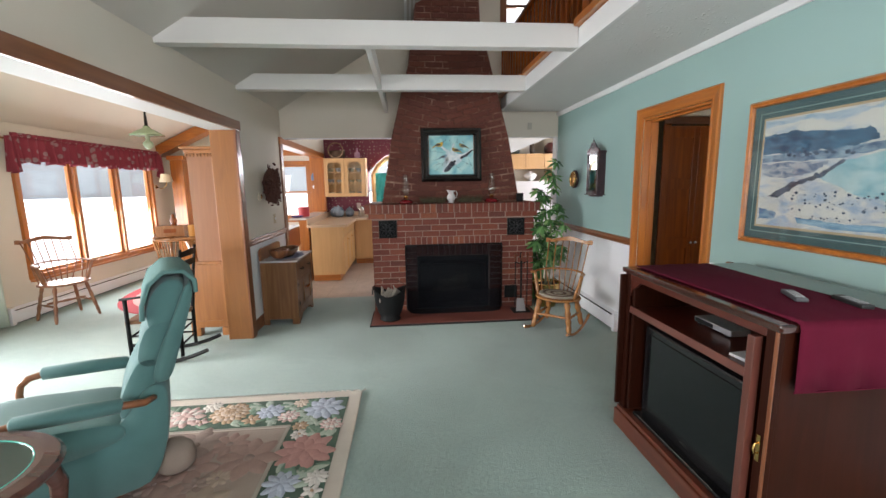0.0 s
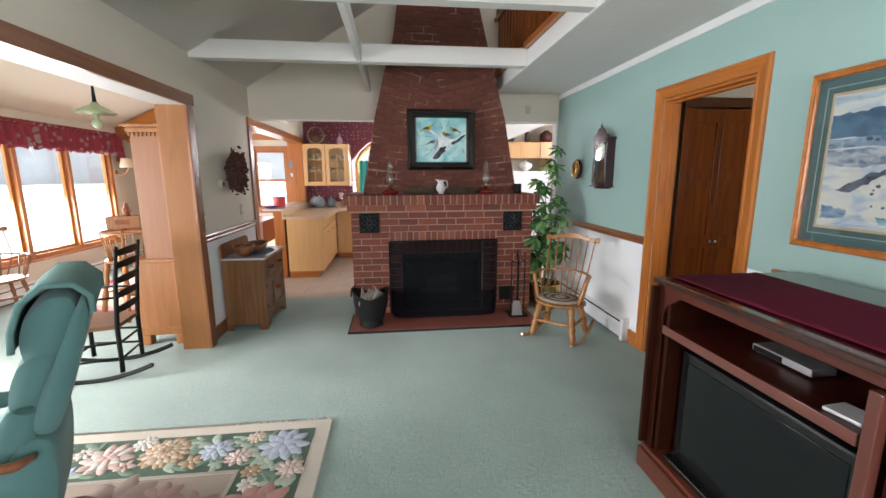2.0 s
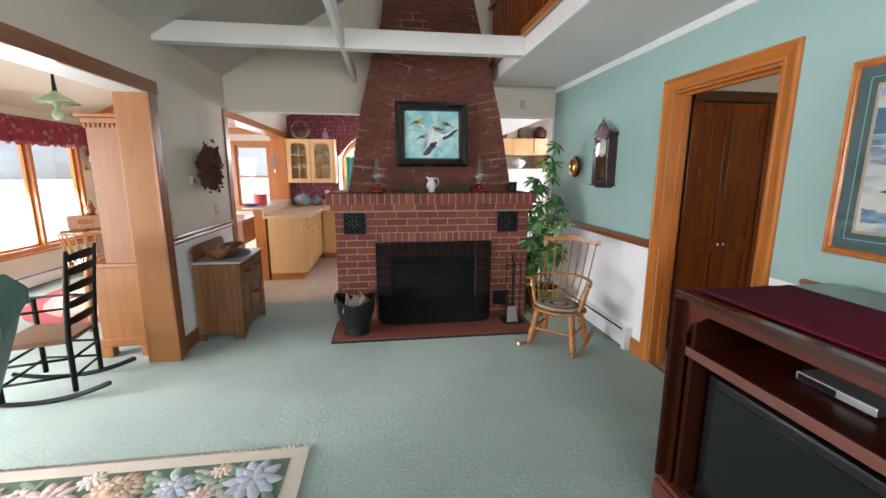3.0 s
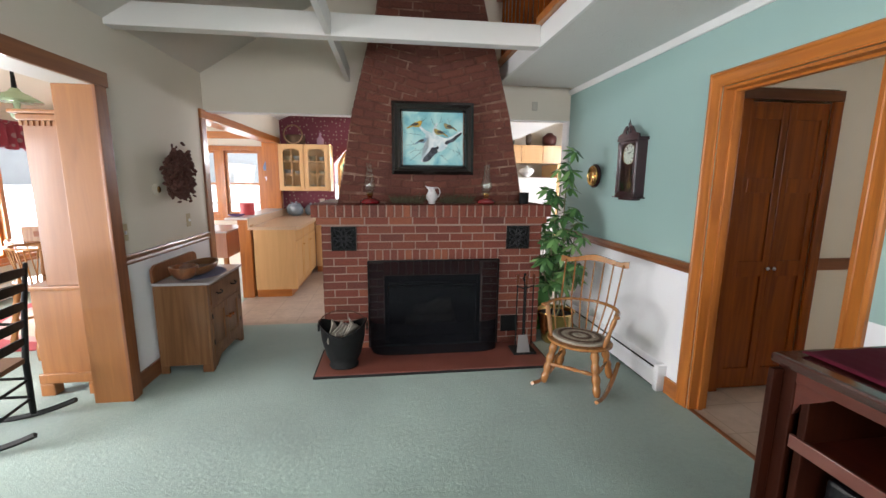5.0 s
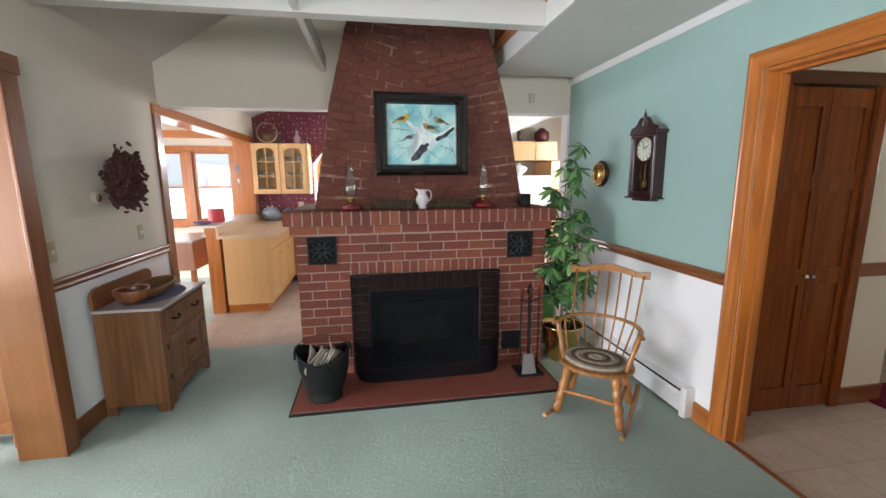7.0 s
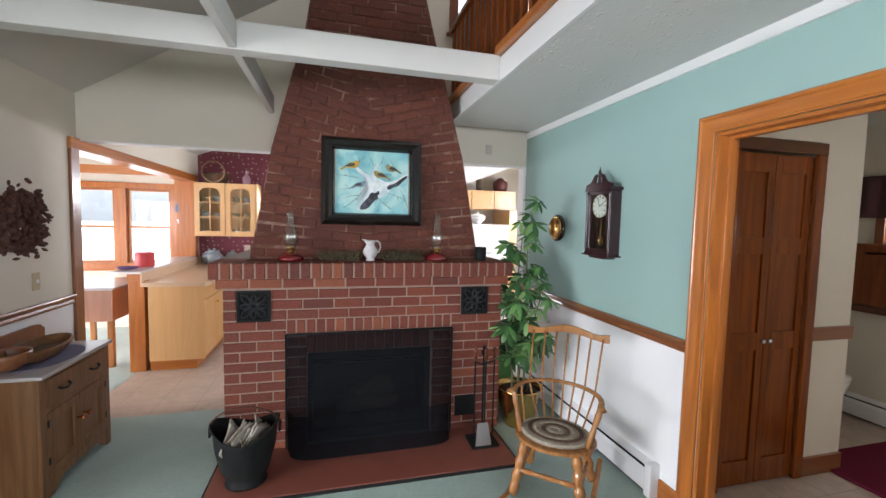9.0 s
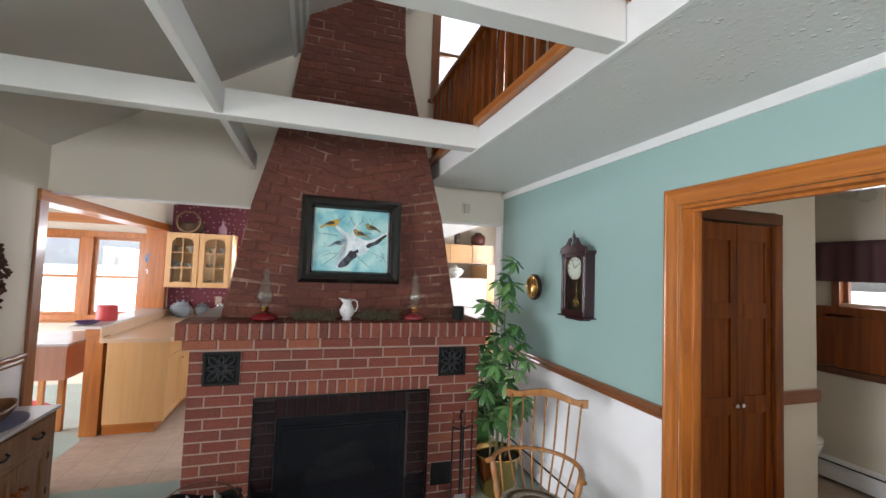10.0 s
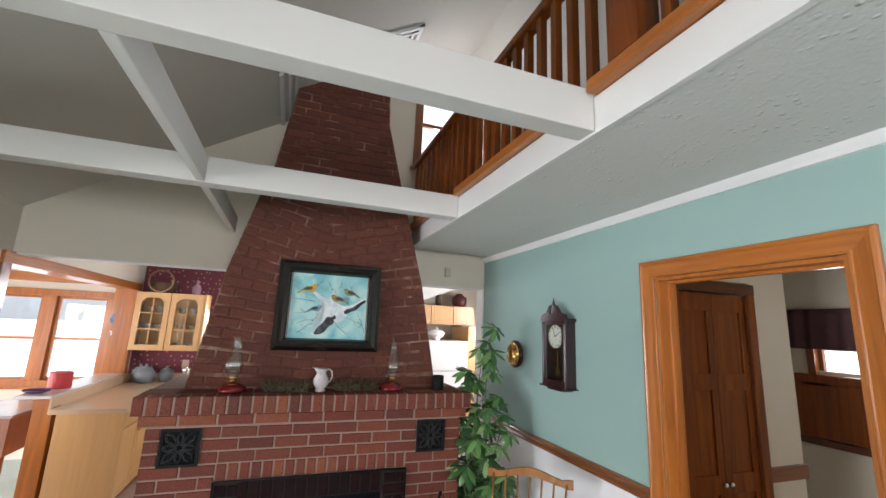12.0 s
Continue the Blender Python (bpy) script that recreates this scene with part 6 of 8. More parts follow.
part("candle_body", lathe(bmesh.new(), [(0.05, 0), (0.05, 0.14), (0.04, 0.145)], 20), plain("wax_orange", (0.55, 0.25, 0.04), 0.5), cn)
fig = thing("figurine", pose(-3.10, 9.01, 1.034), "dark carved figurine standing on the wooden box", "figurine")
part("figurine_body", lathe(bmesh.new(), [(0.035, 0), (0.03, 0.02), (0.045, 0.06), (0.03, 0.09), (0.02, 0.11), (0.022, 0.13), (0.005, 0.15)], 16), M["dark"], fig, smooth=True)

# ---- black ladder-back rocker ----
lb = thing("ladder_back_rocker", pose(-2.25, 7.15, 0, 0, 0, -82), "black painted ladder-back rocking chair with a woven rush seat", "rocking chair")
# local: front is -y
RW = 0.16
for sx in (-1, 1):
    part("back_post", tube(bmesh.new(), [(sx * RW, 0.16, 0.05), (sx * RW, 0.165, 0.4), (sx * RW * 1.04, 0.20, 0.75), (sx * RW * 1.06, 0.235, 0.99)], [0.016, 0.017, 0.015, 0.011], 10), M["black"], lb, smooth=True)
    part("front_leg", tube(bmesh.new(), [(sx * 0.215, -0.20, 0.05), (sx * 0.215, -0.20, 0.40), (sx * 0.215, -0.20, 0.60)], 0.016, 10), M["black"], lb, smooth=True)
    part("armrest", tube(bmesh.new(), [(sx * RW, 0.185, 0.62), (sx * 0.205, 0.0, 0.62), (sx * 0.225, -0.23, 0.605)], [0.012, 0.018, 0.022], 8, 0.5), M["black"], lb, smooth=True)
    part("rocker_runner", tube(bmesh.new(), [(sx * (0.19 + 0.0 * i), -0.38 + 0.75 * i / 14, 0.012 + 0.28 * (i / 14 - 0.45) ** 2) for i in range(15)], 0.017, 4), M["black"], lb)
    for zz in (0.16, 0.28):
        part("side_rung", tube(bmesh.new(), [(sx * 0.215, -0.2, zz), (sx * RW, 0.16, zz)], 0.009, 8), M["black"], lb, smooth=True)
for zz in (0.15, 0.27):
    part("front_rung", tube(bmesh.new(), [(-0.215, -0.2, zz), (0.215, -0.2, zz)], 0.009, 8), M["black"], lb, smooth=True)
    part("back_rung", tube(bmesh.new(), [(-RW, 0.16, zz), (RW, 0.16, zz)], 0.009, 8), M["black"], lb, smooth=True)
for k, zz in enumerate((0.52, 0.63, 0.74, 0.85, 0.94)):
    yy = 0.172 + (zz - 0.5) * 0.13
    bm = bmesh.new()
    rows = []
    for i in range(9):
        f = -1 + i / 4
        y0 = yy + 0.02 * (1 - f * f)
        h = 0.02 + 0.014 * (1 - f * f)
        rows.append([bm.verts.new((f * RW, y0 - 0.004, zz - 0.02)), bm.verts.new((f * RW, y0 + 0.004, zz - 0.02)), bm.verts.new((f * RW, y0 + 0.004, zz + h)), bm.verts.new((f * RW, y0 - 0.004, zz + h))])
    for a, b in zip(rows, rows[1:]):
        for j in range(4):
            bm.faces.new((a[j], a[(j + 1) % 4], b[(j + 1) % 4], b[j]))
    bm.faces.new(rows[0][::-1])
    bm.faces.new(rows[-1])
    part("back_slat", bm, M["black"], lb)
bm = bmesh.new()
prism(bm, [(-0.22, -0.22), (0.22, -0.22), (0.165, 0.17), (-0.165, 0.17)], "z", 0.385, 0.415)
part("rush_seat", bm, plain("rush_brown", (0.18, 0.09, 0.045), 0.9, 0, 0.3, 40, 0.8), lb, "brown woven rush seat")

# ---- hutch in the dining room ----
hu = thing("hutch", pose(-1.886, 7.66, 0), "tall honey wood hutch with dentil cornice behind the boxed post", "cabinet")
ptan = wood("hutch_side", (0.27, 0.115, 0.045), (0.21, 0.082, 0.03), 0.4)
part("base_side", B((-0.405, 0.0, 0.1, -0.005, 0.03, 0.74), bevel=0.003), M["pine"], hu)
part("base_body", B((-0.405, 0.031, 0.1, -0.005, 1.25, 0.74), bevel=0.003), M["pine"], hu)
part("base_moulding", B((-0.42, -0.02, 0.09, -0.003, -0.0005, 0.16), bevel=0.008), M["pine"], hu)
for box in ((-0.42, -0.02, 0.0, -0.33, 0.06, 0.0895), (-0.12, -0.02, 0.0, -0.003, 0.06, 0.0895), (-0.42, 1.2, 0.0, -0.33, 1.25, 0.0895), (-0.12, 1.2, 0.0, -0.003, 1.25, 0.0895)):
    part("bracket_foot", B(box, bevel=0.008), M["pine"], hu)
part("waist_moulding", B((-0.43, -0.02, 0.741, -0.003, 1.26, 0.775), bevel=0.01), M["pine"], hu)
part("upper_side", B((-0.295, 0.0, 0.776, -0.005, 0.025, 1.83)), ptan, hu)
part("upper_body", B((-0.295, 0.026, 0.776, -0.005, 1.25, 1.83), bevel=0.003), M["pine"], hu)
part("cornice", B((-0.315, -0.02, 1.831, -0.003, 1.27, 1.87), (-0.34, -0.045, 1.8705, -0.003, 1.29, 1.895), bevel=0.008), M["pine"], hu)
for i in range(9):
    part("dentil", B((-0.305 + i * 0.032, -0.012, 1.80, -0.289 + i * 0.032, -0.0005, 1.83)), M["pine"], hu)

# boxed post and rafter at the end of the dining room
dp = tagged(new("nook_frame"), "honey oak boxed post and sloping rafter at the dining nook", "post", "", "structure")
part("boxed_post", B((-4.40, 11.5, 0, -4.18, 11.68, 2.10), bevel=0.006), M["oak"], dp)
part("corbel", B((-4.44, 11.47, 2.02, -4.14, 11.71, 2.10), bevel=0.012), M["oak_x"], dp)
bm = bmesh.new()
prism(bm, [(-4.59, 2.08), (-1.9, 3.40), (-1.9, 3.56), (-4.59, 2.27)], "y", 11.46, 11.72)
part("rafter", bm, M["oak_x"], dp)
structure("nook_header", B((-3.7, 11.2, 2.06, -1.9, 11.26, 2.16), bevel=0.004), M["oak_x"], "honey oak header board in the nook", "trim")
structure("nook_corner_board", B((-1.98, 11.88, 0.3, -1.89, 11.945, 2.2), bevel=0.004), M["oak"], "honey oak board beside the nook window", "trim")

# pendant and wall lamp
pn = thing("pendant_lamp", pose(-3.47, 9.32, 2.02), "antique green glass shade pendant lamp over the dining table", "lamp")
prof = [(0.03, 0.30), (0.05, 0.27), (0.1, 0.245), (0.19, 0.19), (0.2, 0.18)]
part("shade", lathe(bmesh.new(), [(r, z) for r, z in prof[::-1]], 30), plain("milk_green_glass", (0.30, 0.40, 0.24), 0.2, 0, 0.06), pn, "pale green glass shade", smooth=True)
part("lamp_font", lathe(bmesh.new(), [(0.01, 0.0), (0.05, 0.03), (0.06, 0.07), (0.045, 0.1), (0.02, 0.12), (0.03, 0.15), (0.02, 0.19)], 20), plain("milk_green_glass_font", (0.33, 0.40, 0.27), 0.2), pn, smooth=True)
part("suspension", tube(bmesh.new(), [(0, 0, 0.30), (0, 0, 0.52), (0, 0, 0.70)], [0.022, 0.01, 0.006], 8), M["black"], pn, smooth=True)
sc = thing("wall_sconce", pose(-4.598, 11.36, 1.60), "brass wall sconce with a cream pleated shade", "lamp")
part("sconce_arm", tube(bmesh.new(), [(0, 0, -0.06), (0.1, 0, -0.1), (0.18, 0, -0.03), (0.18, 0, 0.04)], 0.008, 8), M["brass"], sc, smooth=True)
part("backplate", lathe(bmesh.new(), [(0.04, 0), (0.03, 0.012)], 16), M["brass"], sc, at=pose(0, 0, -0.06, 0, 90, 0))
part("shade", lathe(bmesh.new(), [(0.11, 0.0), (0.075, 0.15)], 24), plain("shade_cream", (0.62, 0.52, 0.36), 0.8), sc, "cream lamp shade", at=pose(0.18, 0, 0.02))

# braided rug
br = thing("braided_rug", pose(-3.1, 9.9, 0), "oval braided rug with a red border and beige middle", "rug")
for nm, k, h, mat in (("rug_border", 1.0, 0.010, plain("braid_red", (0.38, 0.05, 0.06), 0.95, 0, 0.2, 20, 0.6)), ("rug_band", 0.86, 0.012, plain("braid_pink", (0.50, 0.28, 0.26), 0.95, 0, 0.2, 20, 0.6)), ("rug_middle", 0.78, 0.014, plain("braid_beige", (0.48, 0.40, 0.32), 0.95, 0, 0.2, 20, 0.6))):
    bm = lathe(bmesh.new(), [(k, 0), (k, h)], 48)
    bmesh.ops.scale(bm, vec=(1.06, 1.42, 1), verts=bm.verts)
    part(nm, bm, mat, br)

# ---- television cabinet ----
tv = thing("television_cabinet", pose(1.20, 4.68, 0), "dark red cherry television cabinet with open doors by the teal wall", "television cabinet")
TW, TD, TH = 1.02, 0.74, 1.0
# CZ carries the shade of sides, stiles and doors in its colour
C, CZ = M["cherry"], M["cherry_shaded"]
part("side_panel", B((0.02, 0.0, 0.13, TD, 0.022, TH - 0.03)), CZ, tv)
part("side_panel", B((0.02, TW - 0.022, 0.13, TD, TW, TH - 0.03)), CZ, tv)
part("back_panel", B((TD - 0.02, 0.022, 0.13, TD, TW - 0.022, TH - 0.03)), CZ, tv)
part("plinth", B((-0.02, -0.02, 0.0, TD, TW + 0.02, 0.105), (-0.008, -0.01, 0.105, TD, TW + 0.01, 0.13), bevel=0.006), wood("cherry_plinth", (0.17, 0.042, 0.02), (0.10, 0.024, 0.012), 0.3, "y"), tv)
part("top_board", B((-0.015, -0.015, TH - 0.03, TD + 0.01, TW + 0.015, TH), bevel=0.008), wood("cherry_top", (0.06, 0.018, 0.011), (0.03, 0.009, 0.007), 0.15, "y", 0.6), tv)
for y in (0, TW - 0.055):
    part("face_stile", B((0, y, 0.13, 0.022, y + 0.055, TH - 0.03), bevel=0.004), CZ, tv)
part("face_bead", B((-0.006, 0.0, 0.13, -0.0005, 0.014, TH - 0.03), bevel=0.002), wood("cherry_bead", (0.22, 0.07, 0.025), (0.15, 0.045, 0.016), 0.3), tv, "lighter edge bead")
part("face_rail", B((0, 0.055, TH - 0.065, 0.022, TW - 0.055, TH - 0.03), bevel=0.003), C, tv)
part("shelf_board", B((0.012, 0.13, 0.755, TD - 0.02, TW - 0.06, 0.775)), C, tv)
part("shelf_front", B((0.0, 0.13, 0.742, 0.0115, TW - 0.06, 0.782), bevel=0.003), wood("cherry_lip", (0.17, 0.055, 0.04), (0.12, 0.04, 0.03), 0.3, "y"), tv)
bm = bmesh.new()
prism(bm, [(TW - 0.056, TH - 0.066), (TW - 0.056, TH - 0.16), (TW - 0.075, TH - 0.12), (TW - 0.12, TH - 0.09), (TW - 0.15, TH - 0.066)], "x", 0.004, 0.02)
part("corner_bracket", bm, C, tv)
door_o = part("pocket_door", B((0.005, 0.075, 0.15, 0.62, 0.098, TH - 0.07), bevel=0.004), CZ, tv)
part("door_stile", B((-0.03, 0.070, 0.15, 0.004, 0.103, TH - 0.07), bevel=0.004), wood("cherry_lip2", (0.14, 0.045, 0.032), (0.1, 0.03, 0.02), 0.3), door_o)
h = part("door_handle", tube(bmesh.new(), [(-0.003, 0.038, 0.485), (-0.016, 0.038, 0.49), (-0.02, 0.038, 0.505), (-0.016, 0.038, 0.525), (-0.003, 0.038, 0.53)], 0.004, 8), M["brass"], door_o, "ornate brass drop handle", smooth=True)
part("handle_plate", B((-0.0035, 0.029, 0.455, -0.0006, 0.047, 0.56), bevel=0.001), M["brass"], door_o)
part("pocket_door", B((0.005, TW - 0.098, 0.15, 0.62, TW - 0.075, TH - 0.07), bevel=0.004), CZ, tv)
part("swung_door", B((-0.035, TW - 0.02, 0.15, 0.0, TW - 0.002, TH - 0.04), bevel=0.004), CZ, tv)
tvs = thing("television", pose(1.27, 4.68, 0.131), "flat black television in the cherry cabinet", "television")
part("casing", B((0.0, 0.14, 0.0, 0.10, 0.90, 0.55), bevel=0.012), plain("black_plastic", (0.012, 0.012, 0.013), 0.25), tvs)
part("screen", B((-0.004, 0.18, 0.09, -0.0005, 0.86, 0.51), bevel=0.0015), plain("screen_black", (0.006, 0.007, 0.008), 0.08, 0, 0.05), tvs, "dark glossy switched-off screen")
part("base_bar", B((-0.05, 0.12, 0.0, -0.001, 0.90, 0.022), bevel=0.008), plain("black_plastic_base", (0.015, 0.015, 0.016), 0.2), tvs)
part("badge", B((-0.0035, 0.49, 0.05, -0.0005, 0.55, 0.058)), M["chrome"], tvs)
part("silver_trim", B((-0.052, 0.25, 0.023, -0.048, 0.85, 0.026)), M["chrome"], tvs)
dvd = thing("cable_box", pose(1.36, 4.88, 0.7755), "silver cable box on the cabinet shelf", "cable box")
silver = plain("silver_plastic", (0.48, 0.49, 0.50), 0.35, 0.4)
part("box_body", B((0.02, 0.22, 0.008, 0.12, 0.46, 0.036), bevel=0.005), silver, dvd)
part("front_panel", B((0.0165, 0.33, 0.012, 0.0195, 0.45, 0.032)), M["soot"], dvd)
for x in (0.025, 0.09):
    for y in (0.24, 0.42):
        part("rubber_foot", B((x, y, 0, x + 0.02, y + 0.02, 0.0075)), M["soot"], dvd)
dvd2 = thing("disc_case", pose(1.25, 4.84, 0.7755, 0, 0, 6), "flat white plastic disc case on the shelf edge", "case")
part("case_body", B((0, 0, 0, 0.09, 0.10, 0.012), bevel=0.003), M["wains"], dvd2)

run = thing("table_runner", pose(1.20, 4.68, TH), "maroon cloth runner draped over the cabinet top", "cloth")
bm = bmesh.new()
rows = []
prof = [(1.0, 0.006), (0.6, 0.006), (0.2, 0.006), (0.0, 0.006), (-0.018, 0.002), (-0.022, -0.02), (-0.024, -0.12), (-0.026, -0.24)]
for y, z in prof:
    rows.append([bm.verts.new((0.05 + 0.44 * i / 14, y - (0.006 * math.sin(i * 1.3) if z < -0.05 else 0), z + (0.0015 * math.sin(i * 1.7 + y * 9) if z > 0 else 0))) for i in range(15)])
for a, b in zip(rows, rows[1:]):
    for k in range(14):
        bm.faces.new((a[k], a[k + 1], b[k + 1], b[k]))
cl = part("runner_cloth", bm, M["maroon"], run, smooth=True)
cl.modifiers.new("thickness", "SOLIDIFY").thickness = 0.004
part("runner_hem", B((0.05, -0.030, -0.246, 0.49, -0.0215, -0.2415), bevel=0.0015), M["maroon"], run)
for (x, y, r, lab) in ((1.515, 4.95, 63, "grey"), (1.65, 4.84, 74, "black")):
    rc = thing("remote_control", pose(x, y, TH + 0.0085, 0, 0, r), lab + " television remote control on the maroon runner", "remote control", "remote controls on the cabinet")
    part("remote_body", B((-0.08, -0.022, 0, 0.08, 0.022, 0.018), bevel=0.006), plain("remote_" + lab, (0.06, 0.065, 0.07) if lab == "grey" else (0.02, 0.02, 0.02), 0.4), rc)
    for i in range(5):
        for j in range(3):
            part("button", B((-0.06 + i * 0.022, -0.015 + j * 0.012, 0.0185, -0.048 + i * 0.022, -0.008 + j * 0.012, 0.0205)), silver, rc)
# ---- recliner ----
rl = thing("recliner", pose(-1.631, 5.478, 0, 0, 0, 30), "worn teal recliner with wooden arms and a towel on its headrest", "recliner")
U = M["upholstery"]
# local: the chair faces -x


def rounded(points, times=2):
    pts = [Vector(p) for p in points]
    for i in range(times):
        pts = [p.lerp(q, f) for p, q in zip(pts, pts[1:] + pts[:1]) for f in (0.22, 0.78)]
    return pts


def puffy(name, outline, half, mat=None, label="", soft=0.2, cuts=14, crease=0.0):
    """A stuffed pad: an outline in x and z, drawn out along y and drawn in at its two ends."""
    pts = rounded(outline)
    mid = sum(pts, Vector((0, 0))) / len(pts)
    bm = bmesh.new()
    rings = []
    for i in range(cuts + 1):
        t = -1 + 2 * i / cuts
        y = half * math.sin(t * math.pi / 2)
        k = 1 - soft * abs(math.sin(t * math.pi / 2)) ** 6 - crease * math.exp(-(t * 5) ** 2)
        rings.append([bm.verts.new((mid.x + (p.x - mid.x) * k, y, mid.y + (p.y - mid.y) * k)) for p in pts])
    for p, q in zip(rings, rings[1:]):
        for i in range(len(pts)):
            j = (i + 1) % len(pts)
            bm.faces.new((p[i], p[j], q[j], q[i]))
    bm.faces.new(rings[0][::-1])
    bm.faces.new(rings[-1])
    return part(name, bm, mat or U, rl, label, smooth=True)


HW = 0.22
puffy("skirt_body", [(0.292, 0.545), (0.288, 0.42), (0.265, 0.25), (0.215, 0.10), (0.15, 0.035), (-0.38, 0.035), (-0.46, 0.10), (-0.47, 0.24), (-0.30, 0.26), (-0.12, 0.30), (0.02, 0.36), (0.12, 0.44), (0.19, 0.55), (0.24, 0.575)], HW, soft=0.05)
puffy("back_shell", [(0.215, 0.555), (0.295, 0.545), (0.352, 0.72), (0.437, 0.985), (0.43, 1.06), (0.40, 1.03), (0.33, 0.86), (0.255, 0.70)], HW, soft=0.07)
puffy("lower_cushion", [(0.075, 0.40), (0.085, 0.50), (0.125, 0.60), (0.18, 0.70), (0.27, 0.70), (0.24, 0.56), (0.19, 0.42)], HW - 0.012, soft=0.1, crease=0.05)
puffy("middle_cushion", [(0.17, 0.66), (0.185, 0.76), (0.23, 0.86), (0.34, 0.87), (0.30, 0.73), (0.24, 0.63)], HW - 0.012, soft=0.1, crease=0.05)
puffy("head_cushion", [(0.232, 0.80), (0.222, 0.90), (0.25, 1.00), (0.32, 1.075), (0.40, 1.065), (0.405, 0.99), (0.36, 0.88), (0.31, 0.79)], HW - 0.016, soft=0.12)
puffy("seat_cushion", [(0.12, 0.31), (0.12, 0.42), (-0.10, 0.45), (-0.36, 0.485), (-0.52, 0.46), (-0.57, 0.37), (-0.53, 0.27), (-0.40, 0.28)], HW + 0.015, soft=0.08)
puffy("leg_rest", [(-0.50, 0.10), (-0.475, 0.24), (-0.53, 0.25), (-0.575, 0.20), (-0.57, 0.10)], HW - 0.01, soft=0.12)
towel_m = plain("towel_teal", (0.105, 0.225, 0.215), 0.95, 0, 0.12, 9, 0.9, 300)
puffy("headrest_towel", [(0.205, 0.88), (0.212, 0.96), (0.245, 1.055), (0.315, 1.118), (0.40, 1.115), (0.452, 1.06), (0.448, 0.99), (0.438, 0.99), (0.436, 1.05), (0.395, 1.095), (0.32, 1.098), (0.262, 1.045), (0.228, 0.955), (0.222, 0.88)], HW + 0.004, towel_m, "thick pale teal towel", soft=0.02)
for sy in (-1, 1):
    part("towel_fold", tube(bmesh.new(), [(0.216, sy * (HW + 0.002), 0.885), (0.222, sy * (HW + 0.004), 0.955), (0.256, sy * (HW + 0.004), 1.05), (0.318, sy * (HW + 0.004), 1.104), (0.398, sy * (HW + 0.004), 1.10), (0.443, sy * (HW + 0.004), 1.05), (0.443, sy * (HW + 0.002), 0.99)], 0.011, 8), towel_m, rl, smooth=True)
part("swivel_base", lathe(bmesh.new(), [(0.25, 0.0165), (0.25, 0.028), (0.2, 0.034)], 28), M["brown"], rl, at=pose(-0.12, 0, 0.003))
for sy in (-1, 1):
    y = sy * 0.292
    pts = [(0.225, y - sy * 0.05, 0.508), (0.19, y, 0.515), (0.10, y, 0.526), (-0.10, y, 0.543), (-0.25, y, 0.553), (-0.30, y, 0.545), (-0.335, y, 0.515), (-0.345, y, 0.465), (-0.335, y - sy * 0.02, 0.40), (-0.30, y - sy * 0.05, 0.33)]
    arm = part("wooden_arm", tube(bmesh.new(), pts, [0.014, 0.017, 0.018, 0.018, 0.018, 0.018, 0.018, 0.017, 0.016, 0.014], 10), M["brown"], rl, "varnished brown wooden arm", smooth=True)
    part("arm_pad", tube(bmesh.new(), [(0.108, y, 0.526), (0.102, y, 0.528), (-0.05, y, 0.544), (-0.245, y, 0.557), (-0.252, y, 0.556)], [0.024, 0.038, 0.042, 0.038, 0.022], 16, 0.85), U, arm, "teal padded sleeve", smooth=True)
po = thing("floor_cushion", pose(-1.345, 5.535, 0.0265), "round beige floor cushion on the flowered rug", "cushion")
part("cushion_body", lathe(bmesh.new(), [(0.07, 0), (0.09, 0.02), (0.096, 0.06), (0.085, 0.11), (0.055, 0.145), (0.015, 0.155)], 30), plain("cushion_beige", (0.27, 0.215, 0.175), 0.95, 0, 0.12, 8, 0.4), po, smooth=True)

# ---- end table ----
et = thing("end_table", pose(-1.655, 4.755, 0), "oval dark wooden end table with an inset glass top", "table")
etm = wood("end_table_brown", (0.11, 0.045, 0.034), (0.05, 0.018, 0.014), 0.25, "x", 0.25)
bm = bmesh.new()
prof = [(0.27, 0.545), (0.35, 0.535), (0.36, 0.55), (0.345, 0.565), (0.30, 0.57), (0.275, 0.565), (0.27, 0.545)]
rings = []
for r, z in prof[:-1]:
    rings.append([bm.verts.new((r * math.cos(2 * math.pi * k / 48), r * 0.86 * math.sin(2 * math.pi * k / 48), z)) for k in range(48)])
for i in range(len(rings)):
    a, b = rings[i], rings[(i + 1) % len(rings)]
    for k in range(48):
        bm.faces.new((a[k], a[(k + 1) % 48], b[(k + 1) % 48], b[k]))
part("table_rim", bm, etm, et, smooth=False)
bm = lathe(bmesh.new(), [(0.276, 0.556), (0.276, 0.562)], 48)
bmesh.ops.scale(bm, vec=(1, 0.86, 1), verts=bm.verts)
gm = Mat("table_glass_green", (0.022, 0.055, 0.05), 0.05, 0, 0.3)
part("glass_top", bm, gm.m, et, "greenish inset glass")
# ring coloured bright green for the light refracted along the glass edge
edge_ring = [(0.2715 * math.cos(k * math.pi / 24), 0.2715 * 0.86 * math.sin(k * math.pi / 24), 0.5635) for k in range(49)]
part("glass_edge", tube(bmesh.new(), edge_ring, 0.0028, 6), plain("glass_edge_lit_green", (0.10, 0.55, 0.45), 0.1, 0, 0.05), et, "green glass edge with its refracted light painted in", smooth=True)
